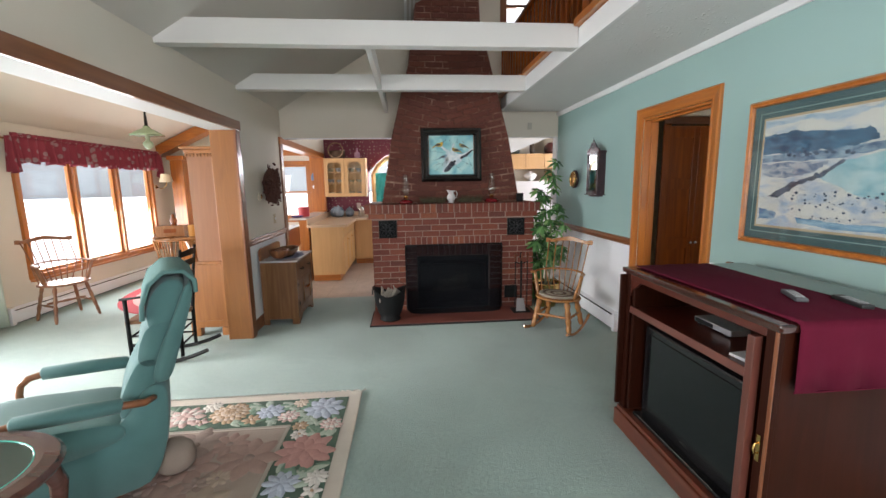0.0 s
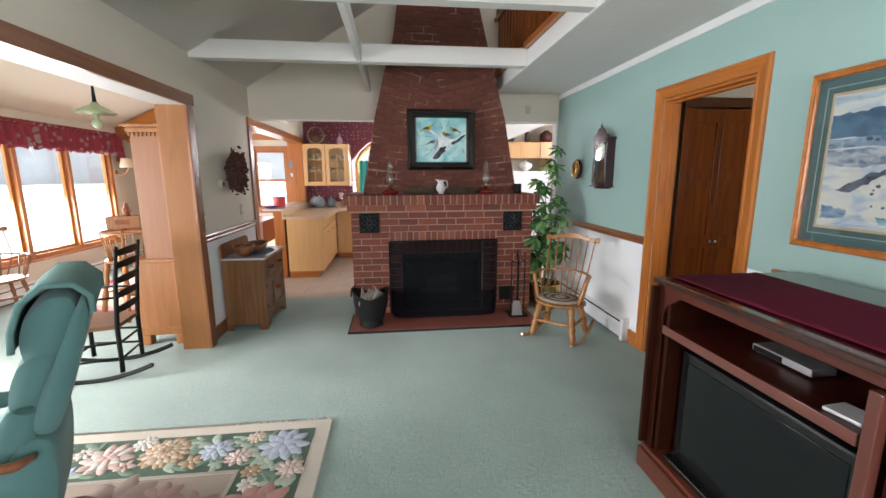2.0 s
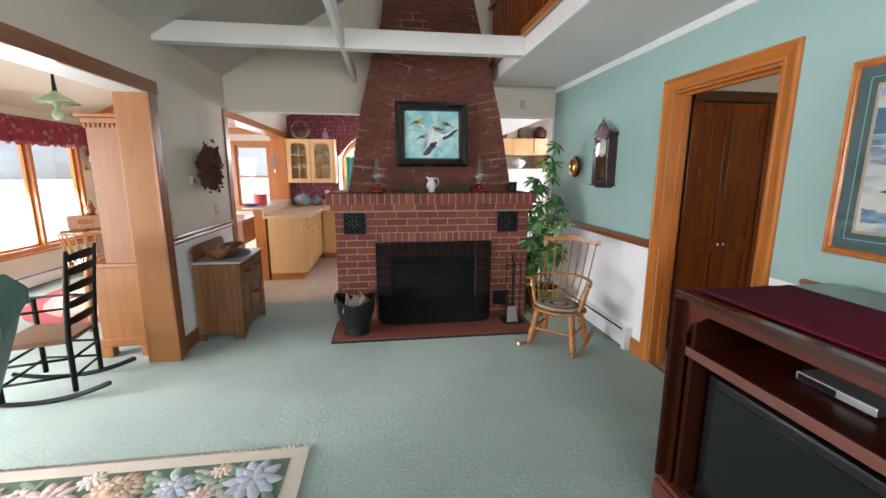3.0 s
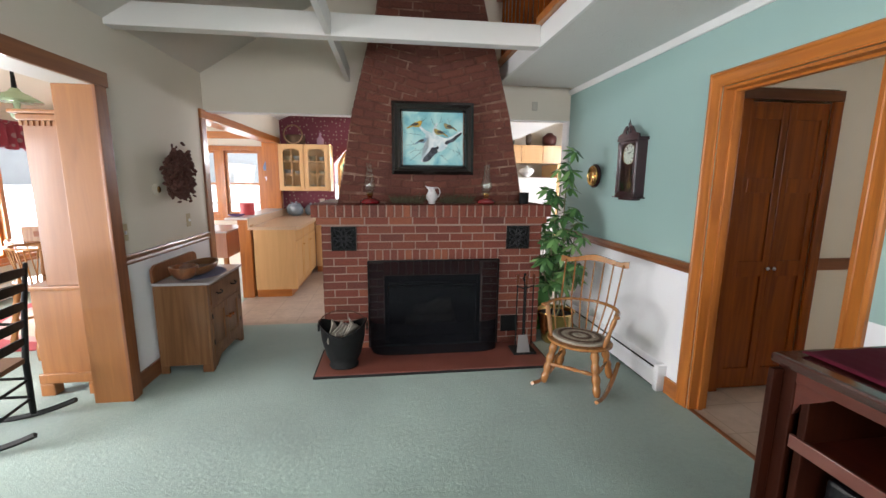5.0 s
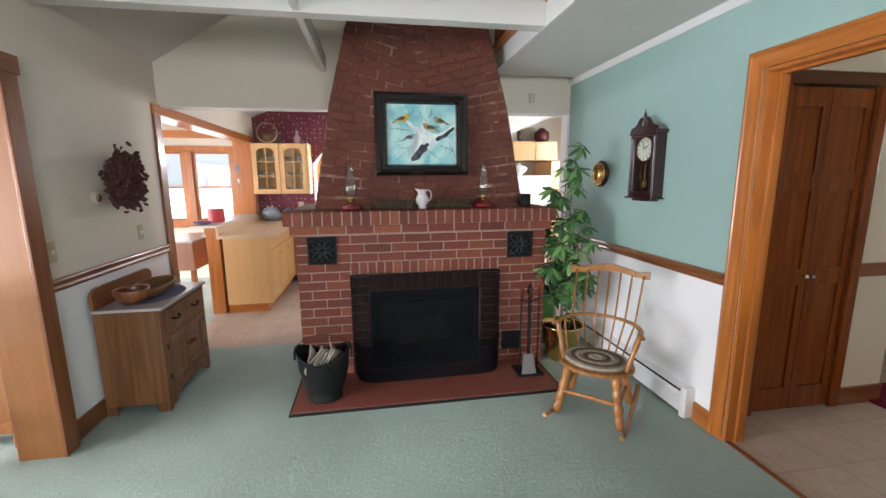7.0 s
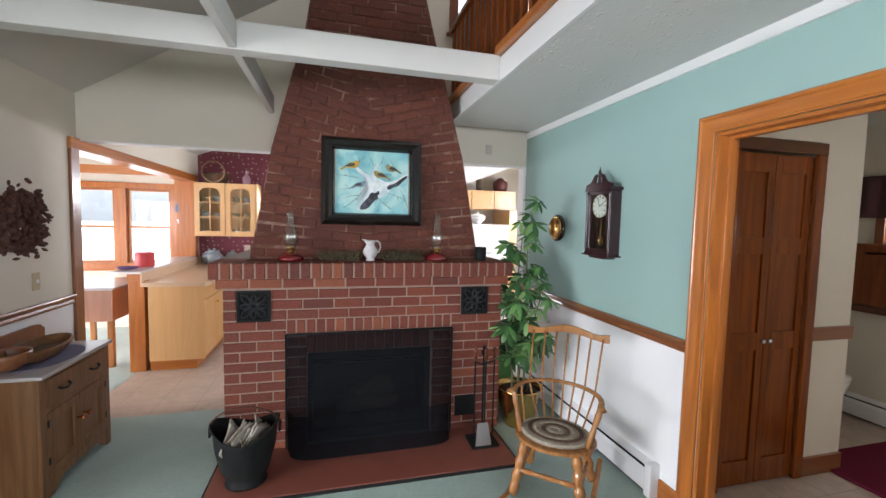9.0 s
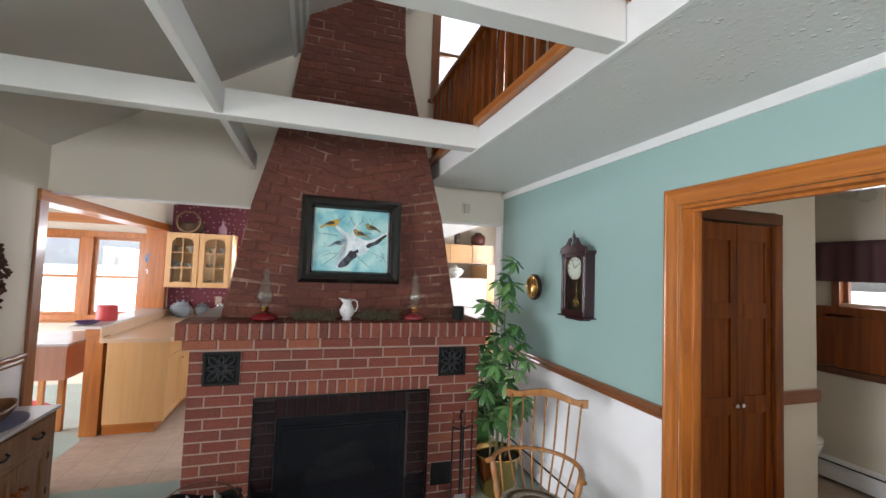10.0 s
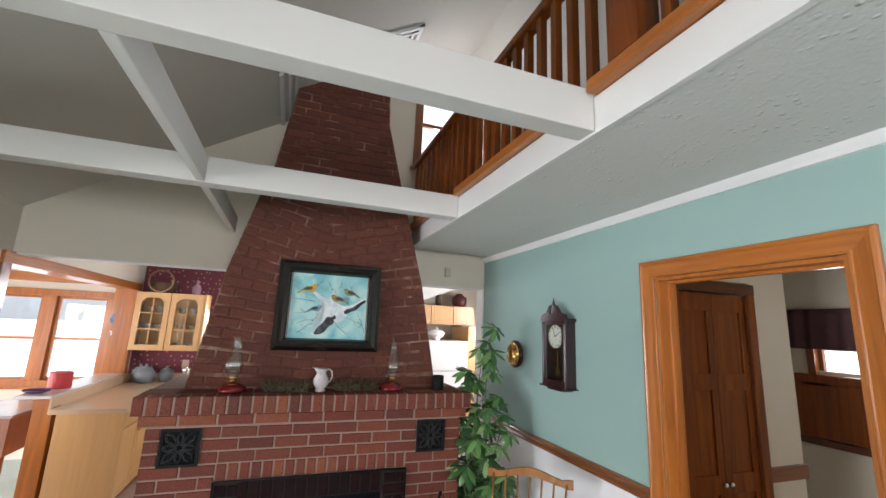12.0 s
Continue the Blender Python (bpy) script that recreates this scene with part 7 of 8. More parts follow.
for sx in (-1, 1):
    for sy in (-1, 1):
        part("leg", tube(bmesh.new(), [(sx * 0.2, sy * 0.17, 0.54), (sx * 0.23, sy * 0.2, 0.4), (sx * 0.21, sy * 0.18, 0.15), (sx * 0.24, sy * 0.21, 0.0)], [0.035, 0.03, 0.018, 0.022], 10), etm, et, smooth=True)
part("apron", B((-0.22, -0.19, 0.46, 0.22, -0.165, 0.54), (-0.22, 0.165, 0.46, 0.22, 0.19, 0.54), bevel=0.004), etm, et)
cs = thing("coaster", pose(-1.68, 4.89, 0.5625), "round white coaster on the glass table top", "coaster")
part("coaster_disc", lathe(bmesh.new(), [(0.045, 0), (0.048, 0.004), (0.044, 0.008)], 24), M["wains"], cs)

# ---- flowered area rug ----
rg = thing("area_rug", pose(-1.70, 5.02, 0), "cream bordered area rug with carved flowers on a dark green band", "rug")
RX, RY = 1.257, 1.26
part("rug_base", B((-RX, -RY, 0, RX, RY, 0.016), bevel=0.004), plain("rug_cream", (0.54, 0.49, 0.42), 0.95, 0, 0.12, 8, 0.6, 240), rg)
g_m = plain("rug_dark_green", (0.075, 0.125, 0.09), 0.95, 0, 0.3, 14, 0.6, 240)
i0, i1 = 0.085, 0.40
for box in ((-RX + i0, RY - i1, RX - i0, RY - i0), (-RX + i0, -RY + i0, RX - i0, -RY + i1), (-RX + i0, -RY + i1 + 0.0002, -RX + i1, RY - i1 - 0.0002), (RX - i1, -RY + i1 + 0.0002, RX - i0, RY - i1 - 0.0002)):
    part("green_band", B((box[0], box[1], 0.0165, box[2], box[3], 0.0185)), g_m, rg, "dark green border band")
part("inner_line", B((-RX + i1 + 0.002, RY - i1 - 0.022, 0.0165, RX - i1 - 0.002, RY - i1 - 0.002, 0.021), (-RX + i1 + 0.002, -RY + i1 + 0.002, 0.0165, RX - i1 - 0.002, -RY + i1 + 0.022, 0.021), (-RX + i1 + 0.002, -RY + i1 + 0.022, 0.0165, -RX + i1 + 0.022, RY - i1 - 0.022, 0.021), (RX - i1 - 0.022, -RY + i1 + 0.022, 0.0165, RX - i1 - 0.002, RY - i1 - 0.022, 0.021)), plain("rug_line", (0.40, 0.36, 0.30), 0.95), rg)
part("rug_field", B((-RX + i1 + 0.024, -RY + i1 + 0.024, 0.0165, RX - i1 - 0.024, RY - i1 - 0.024, 0.019)), plain("rug_taupe", (0.36, 0.29, 0.24), 0.95, 0, 0.2, 5, 0.6, 240), rg, "taupe middle field")
cols = {"dusty": (0.36, 0.24, 0.20), "tan": (0.40, 0.31, 0.24), "taupe": (0.30, 0.225, 0.19), "pink": (0.56, 0.40, 0.36), "rose": (0.46, 0.25, 0.22), "white": (0.60, 0.57, 0.52), "blue": (0.40, 0.45, 0.53), "peach": (0.56, 0.45, 0.35), "leaf": (0.16, 0.25, 0.18), "sage": (0.36, 0.43, 0.35), "gold": (0.40, 0.28, 0.18)}
bms = {k: bmesh.new() for k in cols}
rng = random.Random(21)
DOME = [(math.cos(a) * r, math.sin(a) * r, z) for r, z in ((1.0, 0.0), (0.75, 0.7), (0.3, 1.0)) for a in [k * math.pi / 5 for k in range(10)]]


def petal(bm, x, y, ln, wd, ang, h=0.006):
    ca, sa = math.cos(ang), math.sin(ang)
    vs = []
    for px, py, pz in DOME:
        k = 1 - 0.35 * px
        X, Y = px * ln, py * wd * k
        vs.append(bm.verts.new((x + X * ca - Y * sa, y + X * sa + Y * ca, 0.0187 + pz * h)))
    for r in (0, 1):
        for k in range(10):
            bm.faces.new((vs[r * 10 + k], vs[r * 10 + (k + 1) % 10], vs[(r + 1) * 10 + (k + 1) % 10], vs[(r + 1) * 10 + k]))
    bm.faces.new(vs[20:30])


def flower(x, y, r, kind, n):
    for k in range(n):
        a = 2 * math.pi * k / n + rng.uniform(-0.15, 0.15)
        petal(bms[kind], x + math.cos(a) * r * 0.6, y + math.sin(a) * r * 0.6, r * 0.5, r * 0.31, a, 0.007)
    petal(bms["gold" if kind not in ("gold", "dusty", "tan", "taupe") else ("peach" if kind == "gold" else "taupe")], x, y, r * 0.2, r * 0.2, 0, 0.009)


def in_band(x, y):
    m = min(RX - abs(x), RY - abs(y))
    return i0 + 0.03 < m < i1 - 0.04


placed = []


def bloom(x, y, r, kind, rings):
    """A carved flower of several rings of overlapping petals."""
    placed.append((x, y, r))
    for j in range(rings):
        f = 1 - j / rings
        n = max(5, int(5 + 5 * f + (6 if rings > 3 else 0)))
        for k in range(n):
            a = 2 * math.pi * (k + 0.5 * (j % 2)) / n + rng.uniform(-0.12, 0.12)
            petal(bms[kind if j % 2 == 0 or rings < 3 else {"rose": "pink", "pink": "white", "gold": "peach", "blue": "white", "peach": "white"}.get(kind, kind)], x + math.cos(a) * r * f * 0.72, y + math.sin(a) * r * f * 0.72, r * (0.62 / rings ** 0.55), r * (0.34 / rings ** 0.4), a, 0.006 + 0.0025 * j)


for x, y, r, kind, rings in ((RX - 0.23, RY - 0.22, 0.125, "blue", 2), (RX - 0.15, RY - 0.42, 0.075, "pink", 3), (RX - 0.25, RY - 0.67, 0.155, "rose", 2), (RX - 0.14, RY - 0.90, 0.06, "white", 2), (RX - 0.31, RY - 0.93, 0.09, "blue", 2), (RX - 0.22, RY - 1.15, 0.125, "pink", 3), (RX - 0.58, RY - 0.23, 0.085, "blue", 2), (RX - 0.44, RY - 0.30, 0.07, "pink", 3), (RX - 0.84, RY - 0.22, 0.135, "gold", 5), (RX - 1.12, RY - 0.24, 0.125, "pink", 3), (RX - 0.99, RY - 0.13, 0.06, "white", 2), (RX - 0.40, RY - 0.14, 0.05, "peach", 2), (RX - 1.40, RY - 0.24, 0.12, "peach", 3)):
    bloom(x, y, r, kind, rings)
for trial in range(9000):
    x, y = rng.uniform(-RX, RX), rng.uniform(-RY, RY)
    r = rng.choice((0.11, 0.085, 0.06, 0.05)) if trial > 400 else 0.13
    m = min(RX - abs(x), RY - abs(y))
    band = i0 + r * 0.95 < m < i1 - r * 0.95
    field = m > i1 + 0.12 and rng.random() < 0.3
    if not (band or field) or any((x - a) ** 2 + (y - b) ** 2 < (r + c) ** 2 * 0.72 for a, b, c in placed):
        continue
    placed.append((x, y, r))
    if field:
        flower(x, y, r * 1.3, rng.choice(("dusty", "tan", "dusty", "taupe")), rng.choice((6, 8)))
    else:
        flower(x, y, r, rng.choice(("pink", "rose", "white", "blue", "peach", "white", "pink", "gold", "blue")), rng.choice((5, 6, 8)))
for trial in range(3800):
    x, y = rng.uniform(-RX, RX), rng.uniform(-RY, RY)
    m = min(RX - abs(x), RY - abs(y))
    if not (i0 + 0.035 < m < i1 - 0.035) or any((x - a) ** 2 + (y - b) ** 2 < (c * 0.98) ** 2 for a, b, c in placed):
        continue
    petal(bms[rng.choice(("leaf", "sage", "sage", "leaf"))], x, y, rng.uniform(0.035, 0.07), rng.uniform(0.014, 0.026), rng.uniform(0, 6.28), 0.004)
for k, c in cols.items():
    tagged(part("carved_" + k, bms[k], plain("pile_" + k, c, 0.95, 0, 0.2, 25, 0.6, 240), rg, smooth=True), kind="stuff")
bm = bmesh.new()
x = -RX + 0.01
while x < RX:
    a = rng.uniform(-0.9, 1.2)
    tube(bm, [(x, RY - 0.001, 0.008), (x + 0.010 * a, RY + 0.014, 0.010), (x + 0.024 * a, RY + 0.038, 0.004)], [0.005, 0.0045, 0.003], 4)
    x += 0.011
tagged(part("fringe", bm, plain("fringe_cream", (0.6, 0.56, 0.5), 0.95), rg, "short cream fringe"), kind="stuff")

# ---- kitchen ----
Mm = M["maple"]
pc = thing("peninsula_cabinet", pose(-1.60, 9.99, 0), "light maple kitchen peninsula cabinet with an orange oak plinth", "cabinet")
part("end_panel", B((0.0, 0.0, 0.10, 0.50, 0.02, 0.865)), Mm, pc)
part("carcass", B((0.0, 0.021, 0.10, 0.48, 1.38, 0.865)), Mm, pc)
part("toe_kick", B((0.0, 0.02, 0.0, 0.42, 1.38, 0.0995)), M["oak_x"], pc)
for i in range(3):
    y0 = 0.03 + i * 0.45
    part("drawer_front", B((0.482, y0, 0.72, 0.502, y0 + 0.43, 0.85), bevel=0.006), Mm, pc)
    d = part("cabinet_door", B((0.482, y0, 0.12, 0.502, y0 + 0.06, 0.705), (0.482, y0 + 0.37, 0.12, 0.502, y0 + 0.43, 0.705), (0.482, y0 + 0.06, 0.12, 0.502, y0 + 0.37, 0.18), (0.482, y0 + 0.06, 0.645, 0.502, y0 + 0.37, 0.705), (0.482, y0 + 0.06, 0.18, 0.495, y0 + 0.37, 0.645), bevel=0.004), Mm, pc)
    part("knob", lathe(bmesh.new(), [(0.005, 0), (0.005, 0.012), (0.012, 0.018), (0.012, 0.024)], 10), M["brass"], d, at=pose(0.502, y0 + 0.40, 0.62, 0, 90, 0))
counter_m = plain("laminate_cream", (0.62, 0.44, 0.29), 0.3, 0, 0.06, 9)
wt = thing("kitchen_worktop", pose(0, 0, 0), "cream laminate worktop running round the kitchen corner", "worktop")
bm = bmesh.new()
prism(bm, [(-1.63, 9.93), (-1.07, 9.93), (-1.03, 9.99), (-1.03, 11.10), (-0.86, 11.30), (-0.2, 11.30), (-0.2, 11.94), (-1.63, 11.94)], "z", 0.866, 0.905)
part("worktop_slab", bm, counter_m, wt)
part("upstand", B((-1.648, 9.95, 0.866, -1.631, 11.94, 1.00), (-1.63, 11.925, 0.9055, -0.2, 11.945, 0.99), bevel=0.002), counter_m, wt)
cc = thing("corner_cabinet", pose(-1.10, 11.38, 0), "maple kitchen base cabinet under the back worktop", "cabinet")
part("carcass", B((0.0, 0.02, 0.10, 0.9, 0.55, 0.865)), Mm, cc)
part("toe_kick", B((0.0, 0.06, 0.0, 0.9, 0.55, 0.0995)), M["oak_x"], cc)
for i in range(2):
    part("cabinet_door", B((0.02 + i * 0.44, 0.0, 0.12, 0.44 + i * 0.44, 0.019, 0.85), bevel=0.005), Mm, cc)
ppost = thing("bar_ledge", pose(-1.70, 10.02, 0), "honey oak end post and raised white bar ledge of the peninsula", "bar")
part("end_post", B((-0.07, -0.03, 0.0, 0.07, 0.10, 0.92), bevel=0.004), M["oak"], ppost)
part("post_cap", B((-0.075, -0.04, 0.9205, 0.045, 0.12, 0.985), bevel=0.004), M["oak_x"], ppost)
part("knee_wall", B((-0.06, 0.1015, 0.0, 0.045, 1.70, 0.985)), M["oak_y"], ppost)
part("ledge_top", B((-0.22, -0.04, 0.986, 0.045, 1.68, 1.012), bevel=0.006), plain("laminate_white", (0.66, 0.64, 0.63), 0.25, 0, 0.05), ppost, "white laminate ledge")
rc = thing("red_canister", pose(-1.80, 10.45, 1.0125), "thick red candle on the bar ledge", "candle")
part("canister_body", lathe(bmesh.new(), [(0.085, 0), (0.09, 0.01), (0.09, 0.15), (0.08, 0.155)], 24), plain("wax_red", (0.50, 0.035, 0.04), 0.45), rc)
bw = thing("ledge_bowl", pose(-1.84, 10.16, 1.0125), "shallow dark violet bowl on the bar ledge", "bowl")
part("bowl_body", shell(bmesh.new(), 0.10, 0.10, 0.03, 0.006), plain("glaze_violet", (0.12, 0.07, 0.18), 0.2), bw, smooth=True)
stone = plain("stoneware_grey_blue", (0.22, 0.26, 0.30), 0.35, 0, 0.15, 20)
for x, y, s in ((-1.42, 11.62, 1.0), (-1.22, 11.72, 0.85), (-1.52, 11.78, 0.9)):
    c = thing("stoneware_jar", pose(x, y, 0.906), "grey blue lidded stoneware jar on the worktop", "jar", "stoneware jars on the worktop")
    part("jar_body", lathe(bmesh.new(), [(0.07 * s, 0), (0.10 * s, 0.05 * s), (0.105 * s, 0.12 * s), (0.07 * s, 0.17 * s)], 24), stone, c, smooth=True)
    part("jar_lid", lathe(bmesh.new(), [(0.075 * s, 0.171 * s), (0.06 * s, 0.19 * s), (0.015 * s, 0.2 * s), (0.02 * s, 0.22 * s), (0.005, 0.23 * s)], 20), stone, c, smooth=True)
kt = thing("kettle", pose(-0.98, 11.62, 0.906), "polished metal coffee pot on the worktop", "kettle")
part("kettle_body", lathe(bmesh.new(), [(0.06, 0), (0.065, 0.01), (0.045, 0.15), (0.05, 0.17), (0.02, 0.19), (0.01, 0.21)], 20), M["chrome"], kt, smooth=True)
part("kettle_handle", tube(bmesh.new(), [(0.05, 0, 0.15), (0.09, 0, 0.14), (0.09, 0, 0.06), (0.06, 0, 0.04)], 0.006, 6), M["black"], kt, smooth=True)
pl = thing("outlet", pose(-1.06, 11.948, 1.10), "beige wall outlet on the burgundy wallpaper", "outlet")
part("outlet_plate", B((-0.04, -0.008, -0.06, 0.04, 0, 0.06), bevel=0.002), plain("switch_beige", (0.6, 0.5, 0.42), 0.4), pl)

gc = thing("glass_door_cabinet", pose(-1.66, 11.60, 1.30), "maple wall cabinet with two arched glass doors and dishes inside", "cabinet")
part("carcass", B((0.0, 0.02, 0.0, 0.018, 0.34, 0.73), (0.762, 0.02, 0.0, 0.78, 0.34, 0.73), (0.018, 0.02, 0.0, 0.762, 0.34, 0.018), (0.018, 0.02, 0.712, 0.762, 0.34, 0.73), (0.018, 0.32, 0.018, 0.762, 0.335, 0.712)), Mm, gc)
part("shelf", B((0.019, 0.04, 0.24, 0.761, 0.319, 0.252), (0.019, 0.04, 0.46, 0.761, 0.319, 0.472)), Mm, gc)
part("corner_trim", B((0.781, 0.0, -0.01, 0.80, 0.34, 0.74), bevel=0.004), Mm, gc)
for x0 in (0.01, 0.395):
    fr = B((x0, 0, 0.0, x0 + 0.06, 0.0195, 0.73), (x0 + 0.315, 0, 0.0, x0 + 0.375, 0.0195, 0.73), (x0 + 0.06, 0, 0.0, x0 + 0.315, 0.0195, 0.07), (x0 + 0.06, 0, 0.66, x0 + 0.315, 0.0195, 0.73), bevel=0.004)
    prism(fr, [(x0 + 0.06, 0.60), (x0 + 0.09, 0.64), (x0 + 0.13, 0.66), (x0 + 0.06, 0.662)], "y", 0.001, 0.019)
    prism(fr, [(x0 + 0.315, 0.60), (x0 + 0.285, 0.64), (x0 + 0.245, 0.66), (x0 + 0.315, 0.662)], "y", 0.001, 0.019)
    d = part("glass_door", fr, Mm, gc)
    part("muntin", B((x0 + 0.182, 0.004, 0.07, x0 + 0.194, 0.014, 0.66), (x0 + 0.06, 0.005, 0.26, x0 + 0.1815, 0.013, 0.272), (x0 + 0.1945, 0.005, 0.26, x0 + 0.315, 0.013, 0.272), (x0 + 0.06, 0.005, 0.46, x0 + 0.1815, 0.013, 0.472), (x0 + 0.1945, 0.005, 0.46, x0 + 0.315, 0.013, 0.472)), Mm, d)
    part("pane", B((x0 + 0.058, 0.0155, 0.068, x0 + 0.317, 0.0175, 0.662)), M["glass"], d)
rng = random.Random(3)
for zz in (0.0185, 0.2525, 0.4725):
    for x in (0.11, 0.26, 0.50, 0.65):
        dish = thing("dish", pose(-1.66 + x, 11.60 + 0.19, 1.30 + zz), "stacked pale dishes inside the glass door cabinet", "dish", "dishes in the cabinet")
        s = rng.uniform(0.8, 1.1)
        part("bowl_body", lathe(bmesh.new(), [(0.03 * s, 0), (0.035 * s, 0.01), (0.06 * s, 0.05), (0.065 * s, 0.08 * s)], 16), plain("dish_glaze", rng.choice([(0.5, 0.5, 0.45), (0.35, 0.4, 0.42), (0.5, 0.42, 0.25)]), 0.3), dish, smooth=True)
bk2 = thing("basket", pose(-1.42, 11.78, 2.0305), "round wicker basket with a hoop handle on the cabinet", "basket")
wk = plain("wicker", (0.30, 0.18, 0.10), 0.85, 0, 0.3, 40, 0.7)
part("basket_body", lathe(bmesh.new(), [(0.12, 0), (0.15, 0.05), (0.155, 0.12), (0.15, 0.15)], 24), plain("wicker_dark", (0.12, 0.07, 0.04), 0.9, 0, 0.3, 40, 0.7), bk2, smooth=True)
part("hoop_handle", tube(bmesh.new(), [(0.14 * math.cos(a), -0.16, 0.15 + 0.14 * math.sin(a)) for a in [k * math.pi / 12 for k in range(25)]], 0.012, 6), wk, bk2, smooth=True)
bo = thing("decorative_bottle", pose(-1.03, 11.78, 2.0305), "pale pink glass bottle on the wall cabinet", "bottle")
part("bottle_body", lathe(bmesh.new(), [(0.05, 0), (0.055, 0.02), (0.055, 0.1), (0.02, 0.14), (0.018, 0.19), (0.025, 0.2)], 16), plain("bottle_pink", (0.35, 0.2, 0.25), 0.2), bo, smooth=True)
sf = thing("wall_ornament", pose(-1.91, 11.86, 1.62), "blue and white star ornament hanging on the oak board", "ornament")
part("ornament_bell", lathe(bmesh.new(), [(0.05, 0), (0.06, 0.05), (0.03, 0.13), (0.01, 0.15)], 12), plain("ornament_blue", (0.14, 0.2, 0.3), 0.5), sf)
bm = bmesh.new()
prism(bm, [((0.05 if k % 2 == 0 else 0.022) * math.sin(k * math.pi / 5), (0.05 if k % 2 == 0 else 0.022) * math.cos(k * math.pi / 5)) for k in range(10)], "y", -0.005, 0.005)
part("ornament_star", bm, M["wains"], sf, at=pose(0, 0, -0.12))
part("ornament_cord", tube(bmesh.new(), [(0, 0, -0.08), (0, 0, 0.0)], 0.003, 5), M["wains"], sf)

dk = thing("nook_desk", pose(-2.55, 10.18, 0), "small wooden writing table with a pale top in the nook", "desk")
part("desk_top", B((-0.02, -0.02, 0.80, 0.58, 0.82, 0.825), bevel=0.005), marb, dk, "pale grey desk top")
part("desk_apron", B((0.03, 0.0, 0.48, 0.54, 0.02, 0.799), (0.03, 0.76, 0.48, 0.54, 0.78, 0.799), (0.54, 0.0, 0.48, 0.56, 0.78, 0.799)), wood("desk_pinkish", (0.42, 0.2, 0.12), (0.32, 0.14, 0.08), 0.4), dk)
for x in (0.0, 0.51):
    for y in (0.0, 0.73):
        part("leg", B((x, y - 0.002, 0, x + 0.05, y + 0.048, 0.7995 if x == 0.0 else 0.479), bevel=0.004), M["windsor"], dk)

fr = thing("refrigerator", pose(1.90, 11.20, 0), "white two-door refrigerator in the kitchen", "refrigerator")
wh = plain("enamel_white", (0.72, 0.72, 0.71), 0.3, 0, 0.03)
part("body", B((0, 0.05, 0.02, 0.89, 0.72, 1.545), bevel=0.01), wh, fr)
part("door", B((0, 0, 0.05, 0.89, 0.049, 1.10), bevel=0.012), wh, fr)
part("freezer_door", B((0, 0, 1.11, 0.89, 0.049, 1.545), bevel=0.012), wh, fr)
part("handle", B((0.04, -0.03, 0.6, 0.06, -0.001, 1.05), (0.04, -0.03, 1.15, 0.06, -0.001, 1.4), bevel=0.006), wh, fr)
tu = thing("tureen", pose(2.33, 11.36, 1.5455), "white lidded soup tureen on the refrigerator", "tureen")
part("tureen_body", lathe(bmesh.new(), [(0.06, 0), (0.05, 0.02), (0.10, 0.06), (0.13, 0.11)], 24), cer, tu, smooth=True)
part("tureen_lid", lathe(bmesh.new(), [(0.125, 0.111), (0.08, 0.15), (0.02, 0.165), (0.02, 0.185), (0.005, 0.195)], 24), cer, tu, smooth=True)
part("dark_tray", B((-0.2, -0.05, -0.0004, 0.25, 0.1, 0.0)), M["dark_x"], tu)
fp_ = thing("tall_cabinet", pose(2.80, 11.22, 0), "narrow maple tall cabinet beside the refrigerator", "cabinet")
part("cabinet_side", B((0, 0, 0, 0.22, 0.70, 1.76), bevel=0.003), Mm, fp_)
for i in range(3):
    wc = thing("wall_cabinet", pose(1.90 + i * 0.375, 11.50, 1.78), "small maple wall cabinet over the refrigerator", "cabinet", "wall cabinets over the refrigerator")
    part("carcass", B((0, 0.021, 0, 0.373, 0.42, 0.30)), Mm, wc)
    part("cabinet_door", B((0.006, 0, 0.004, 0.05, 0.02, 0.296), (0.323, 0, 0.004, 0.367, 0.02, 0.296), (0.05, 0, 0.004, 0.323, 0.02, 0.05), (0.05, 0, 0.25, 0.323, 0.02, 0.296), (0.05, 0, 0.05, 0.323, 0.012, 0.25), bevel=0.004), Mm, wc)
for x, r, h, lab, col in ((2.1, 0.1, 0.14, "dark green crock", (0.04, 0.06, 0.05)), (2.45, 0.05, 0.25, "brown glass bottle", (0.09, 0.06, 0.04)), (2.82, 0.12, 0.22, "dark red jar", (0.10, 0.025, 0.02))):
    o = thing("cabinet_top_jar", pose(x, 11.68, 2.0805), lab + " standing on the wall cabinets", "jar")
    part("jar_body", lathe(bmesh.new(), [(r * 0.8, 0), (r, h * 0.3), (r, h * 0.7), (r * 0.5, h * 0.9), (r * 0.4, h)], 20), plain("glaze_" + lab.split()[0] + lab.split()[1], col, 0.35), o, smooth=True)

# ---- bricks of the fireplace and chimney, last ----
rng = random.Random(5)
PITCH = 0.0688
blocks = [(-0.113, 1.028, -0.1, 0.873)] + vent_rects + [clean_rect]


def free_spans(z, x0, x1, avoid):
    spans = [(x0, x1)]
    for a0, a1, b0, b1 in avoid:
        if b0 < z < b1:
            new_spans = []
            for s0, s1 in spans:
                if a1 <= s0 or a0 >= s1:
                    new_spans.append((s0, s1))
                else:
                    if a0 - s0 > 0.02:
                        new_spans.append((s0, a0 - 0.004))
                    if s1 - a1 > 0.02:
                        new_spans.append((a1 + 0.004, s1))
            spans = new_spans
    return spans


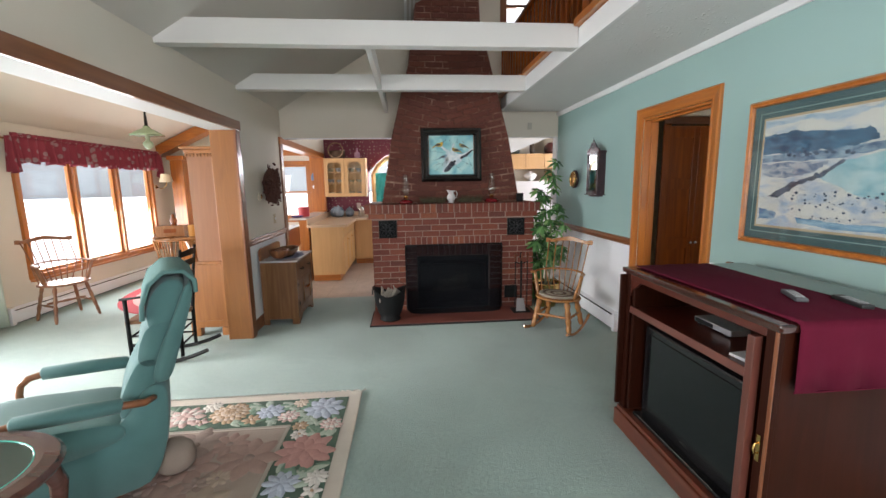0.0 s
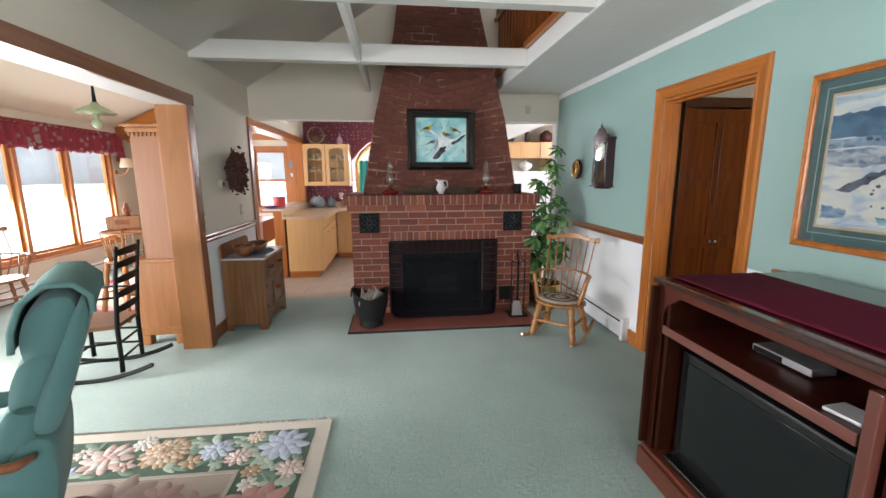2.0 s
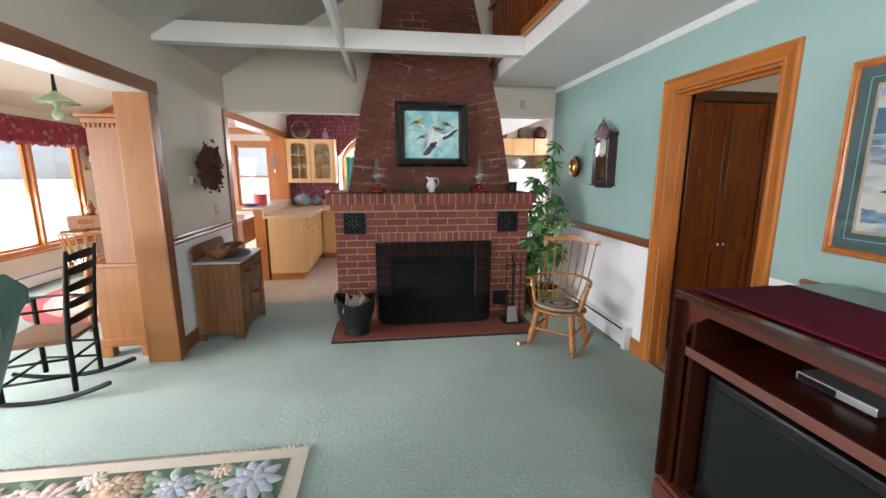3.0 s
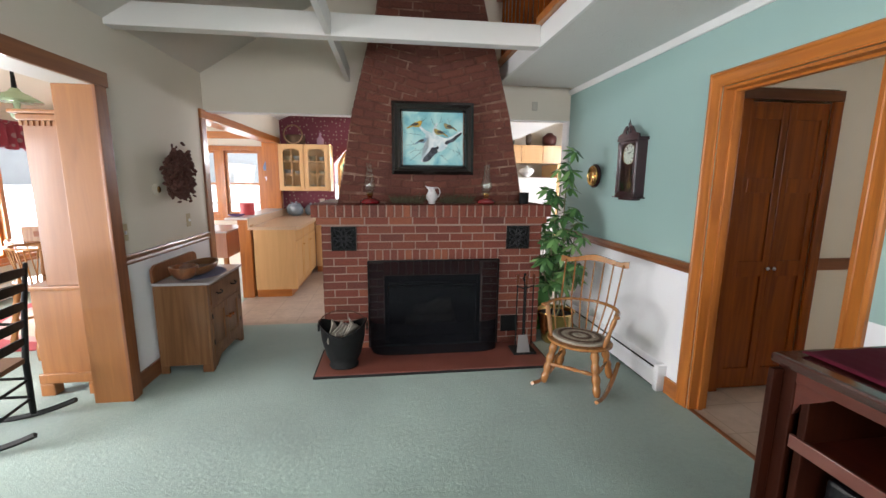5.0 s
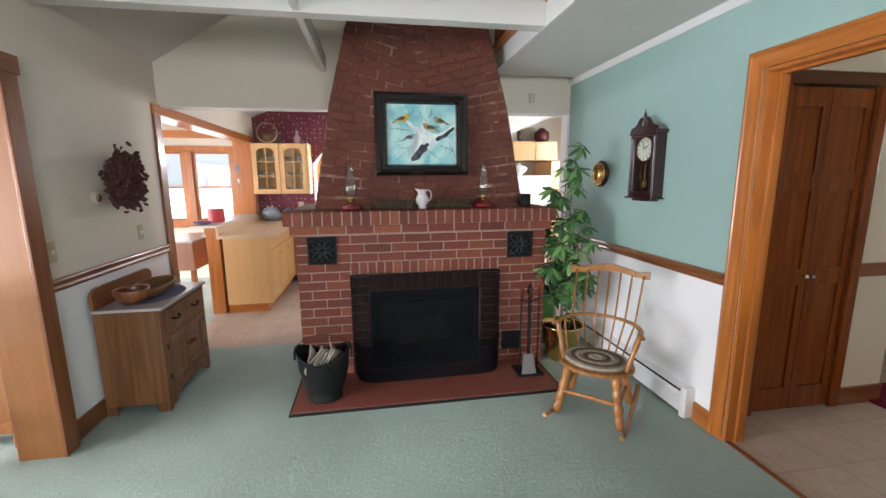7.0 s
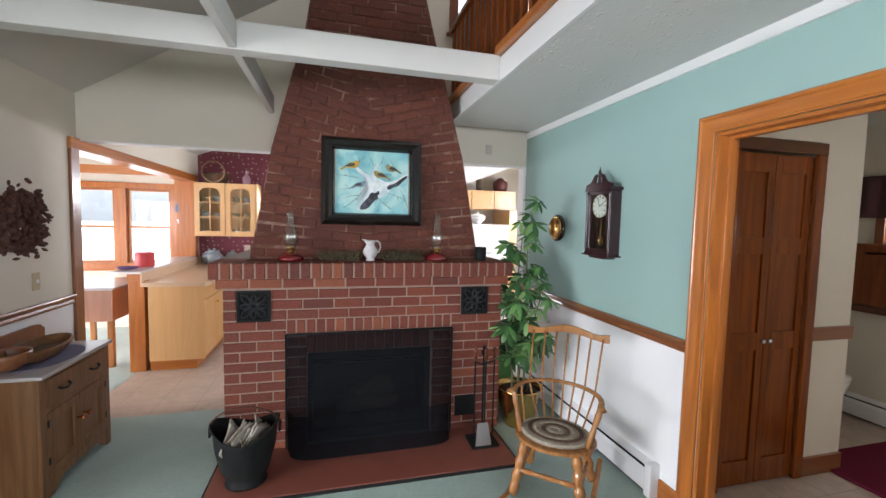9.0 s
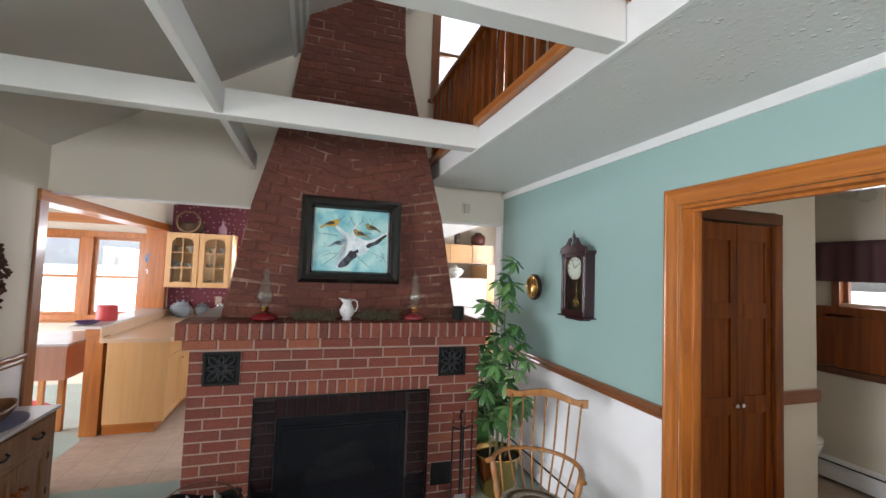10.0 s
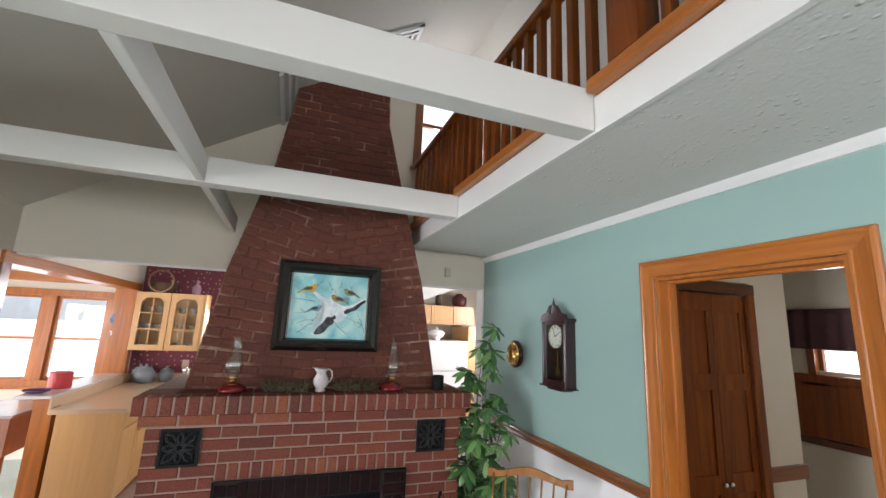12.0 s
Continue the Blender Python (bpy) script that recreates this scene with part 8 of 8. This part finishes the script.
for row in range(16):
    z = 0.036 + row * PITCH
    for s0, s1 in free_spans(z, -0.492, 1.42, blocks):
        x = s0
        first = 0.100 if row % 2 else 0.200
        while x < s1 - 0.015:
            L_ = first if x == s0 else 0.2
            e = min(x + L_, s1)
            if s1 - e < 0.05:
                e = s1
            w = e - x - (0.010 if e < s1 else 0.0)
            brick(fireplace, x + w / 2, 8.2145 + rng.uniform(-0.0012, 0.0012), z, w, 0.059, M["brick"])
            x = e
# the left flank
for row in range(16):
    z = 0.036 + row * PITCH
    y = 8.232
    k = 0
    while y < 9.15:
        L_ = 0.1 if (row % 2 == 0 and k == 0) else 0.2
        w = min(L_ - 0.011, 9.2 - y)
        brick(fireplace, -0.482, y + w / 2, z, w, 0.0575, M["brick"], turn=-90, d=0.026)
        brick(fireplace, 1.406, y + w / 2, z, w, 0.0575, M["brick"], turn=90, d=0.026)
        y += L_
        k += 1
# corbel course and soldier course of the mantel
x = -0.527
while x < 1.44:
    w = min(0.189, 1.451 - x)
    if w > 0.03:
        brick(fireplace, x + w / 2, 8.182, 1.146, w, 0.0575, M["brick"])
    x += 0.2
x = -0.562
while x < 1.45:
    brick(fireplace, x + 0.029, 8.19, 1.23, 0.0575, 0.1, M["brick"], d=0.10)
    x += 0.0683
x = -0.56
while x < 1.44:
    w = min(0.189, 1.474 - x)
    brick(fireplace, x + w / 2, 8.345, 1.2735, w, 0.02, M["brick"], d=0.20)
    x += 0.2
# short soldiers over the opening
x = -0.108
while x < 1.0:
    brick(fireplace, x + 0.0265, 8.2145, 0.848, 0.052, 0.088, M["brick"])
    x += 0.0632
# surround bricks, the dimness behind the mesh screen mixed into their colour
sur = thing("fireplace_surround", pose(0, 0, 0), "brick surround of the fireplace opening, darkened as behind the mesh screen", "surround")
part("surround_bed", B((-0.112, 8.1985, 0.0225, 0.018, 8.2045, 0.80), (0.887, 8.2015, 0.0225, 1.027, 8.2045, 0.80), (0.018, 8.2015, 0.667, 0.887, 8.2045, 0.80)), M["mortar3"], sur)
for row in range(11):
    z = 0.058 + row * PITCH
    for a, b in ((-0.109, 0.016), (0.889, 1.024)):
        if row % 2:
            brick(sur, (a + b) / 2, 8.206, z, b - a, 0.0575, M["brick3"])
        else:
            mid = a + (b - a) * 0.6
            brick(sur, (a + mid) / 2, 8.206, z, mid - a - 0.01, 0.0575, M["brick3"])
            brick(sur, (mid + b) / 2, 8.206, z, b - mid - 0.002, 0.0575, M["brick3"])
x = 0.02
while x < 0.86:
    brick(sur, x + 0.027, 8.206, 0.733, 0.055, 0.122, M["brick3"])
    x += 0.0655
# chimney courses, bowed where the mason tilted them
lean = -math.degrees(math.atan(0.06))
row = 0
z0 = 1.32
while z0 < 3.95:
    a, b = ch(z0, 1) + 0.004, ch(z0, 2) - 0.004
    cx = 0.42
    bow = float(np.interp(z0, (1.32, 1.5, 1.95, 2.25, 2.5, 2.95), (0.02, 0.11, 0.13, 0.26, 0.26, 0.0)))
    x = a - (0.0 if row % 2 else 0.1)
    while x < b - 0.02:
        s, e = max(x, a), min(x + rng.uniform(0.185, 0.215), b)
        if b - e < 0.04:
            e = b
        if e - s > 0.03:
            m = (s + e) / 2
            zz = z0 + bow * (abs(m - cx) - 0.25)
            tilt = -math.degrees(math.atan(bow)) * (1 if m > cx else -1) if abs(m - cx) > 0.06 else 0
            a2, b2 = ch(zz, 1) + 0.002, ch(zz, 2) - 0.002
            s, e = max(s, a2), min(e, b2)
            if e - s > 0.03:
                brick(chimney, (s + e) / 2, ch(zz, 3) + 0.012 + rng.uniform(-0.001, 0.001), zz, e - s - 0.012, 0.056, M["brick2"], lean=lean, tilt=tilt + rng.uniform(-0.6, 0.6))
        x = e if e > x else x + 0.2
    z0 += PITCH
    row += 1
for z0 in [1.32 + k * PITCH for k in range(33)]:
    y = ch(z0, 3) + 0.03
    k = int(round((z0 - 1.32) / PITCH))
    y -= 0.1 * (k % 2)
    while y < 9.15:
        s, e = max(y, ch(z0, 3) + 0.03), min(y + 0.19, 9.19)
        if e - s > 0.03:
            slope = math.degrees(math.atan((ch(z0 + 0.05, 1) - ch(z0 - 0.05, 1)) / 0.1))
            ob = brick(chimney, ch(z0, 1) + 0.009, (s + e) / 2, z0, e - s, 0.056, M["brick2"], turn=-90)
            ob.matrix_basis = pose(ch(z0, 1) + 0.009, (s + e) / 2, z0, 0, slope, 0) @ pose(0, 0, 0, 0, 0, -90)
        y += 0.2
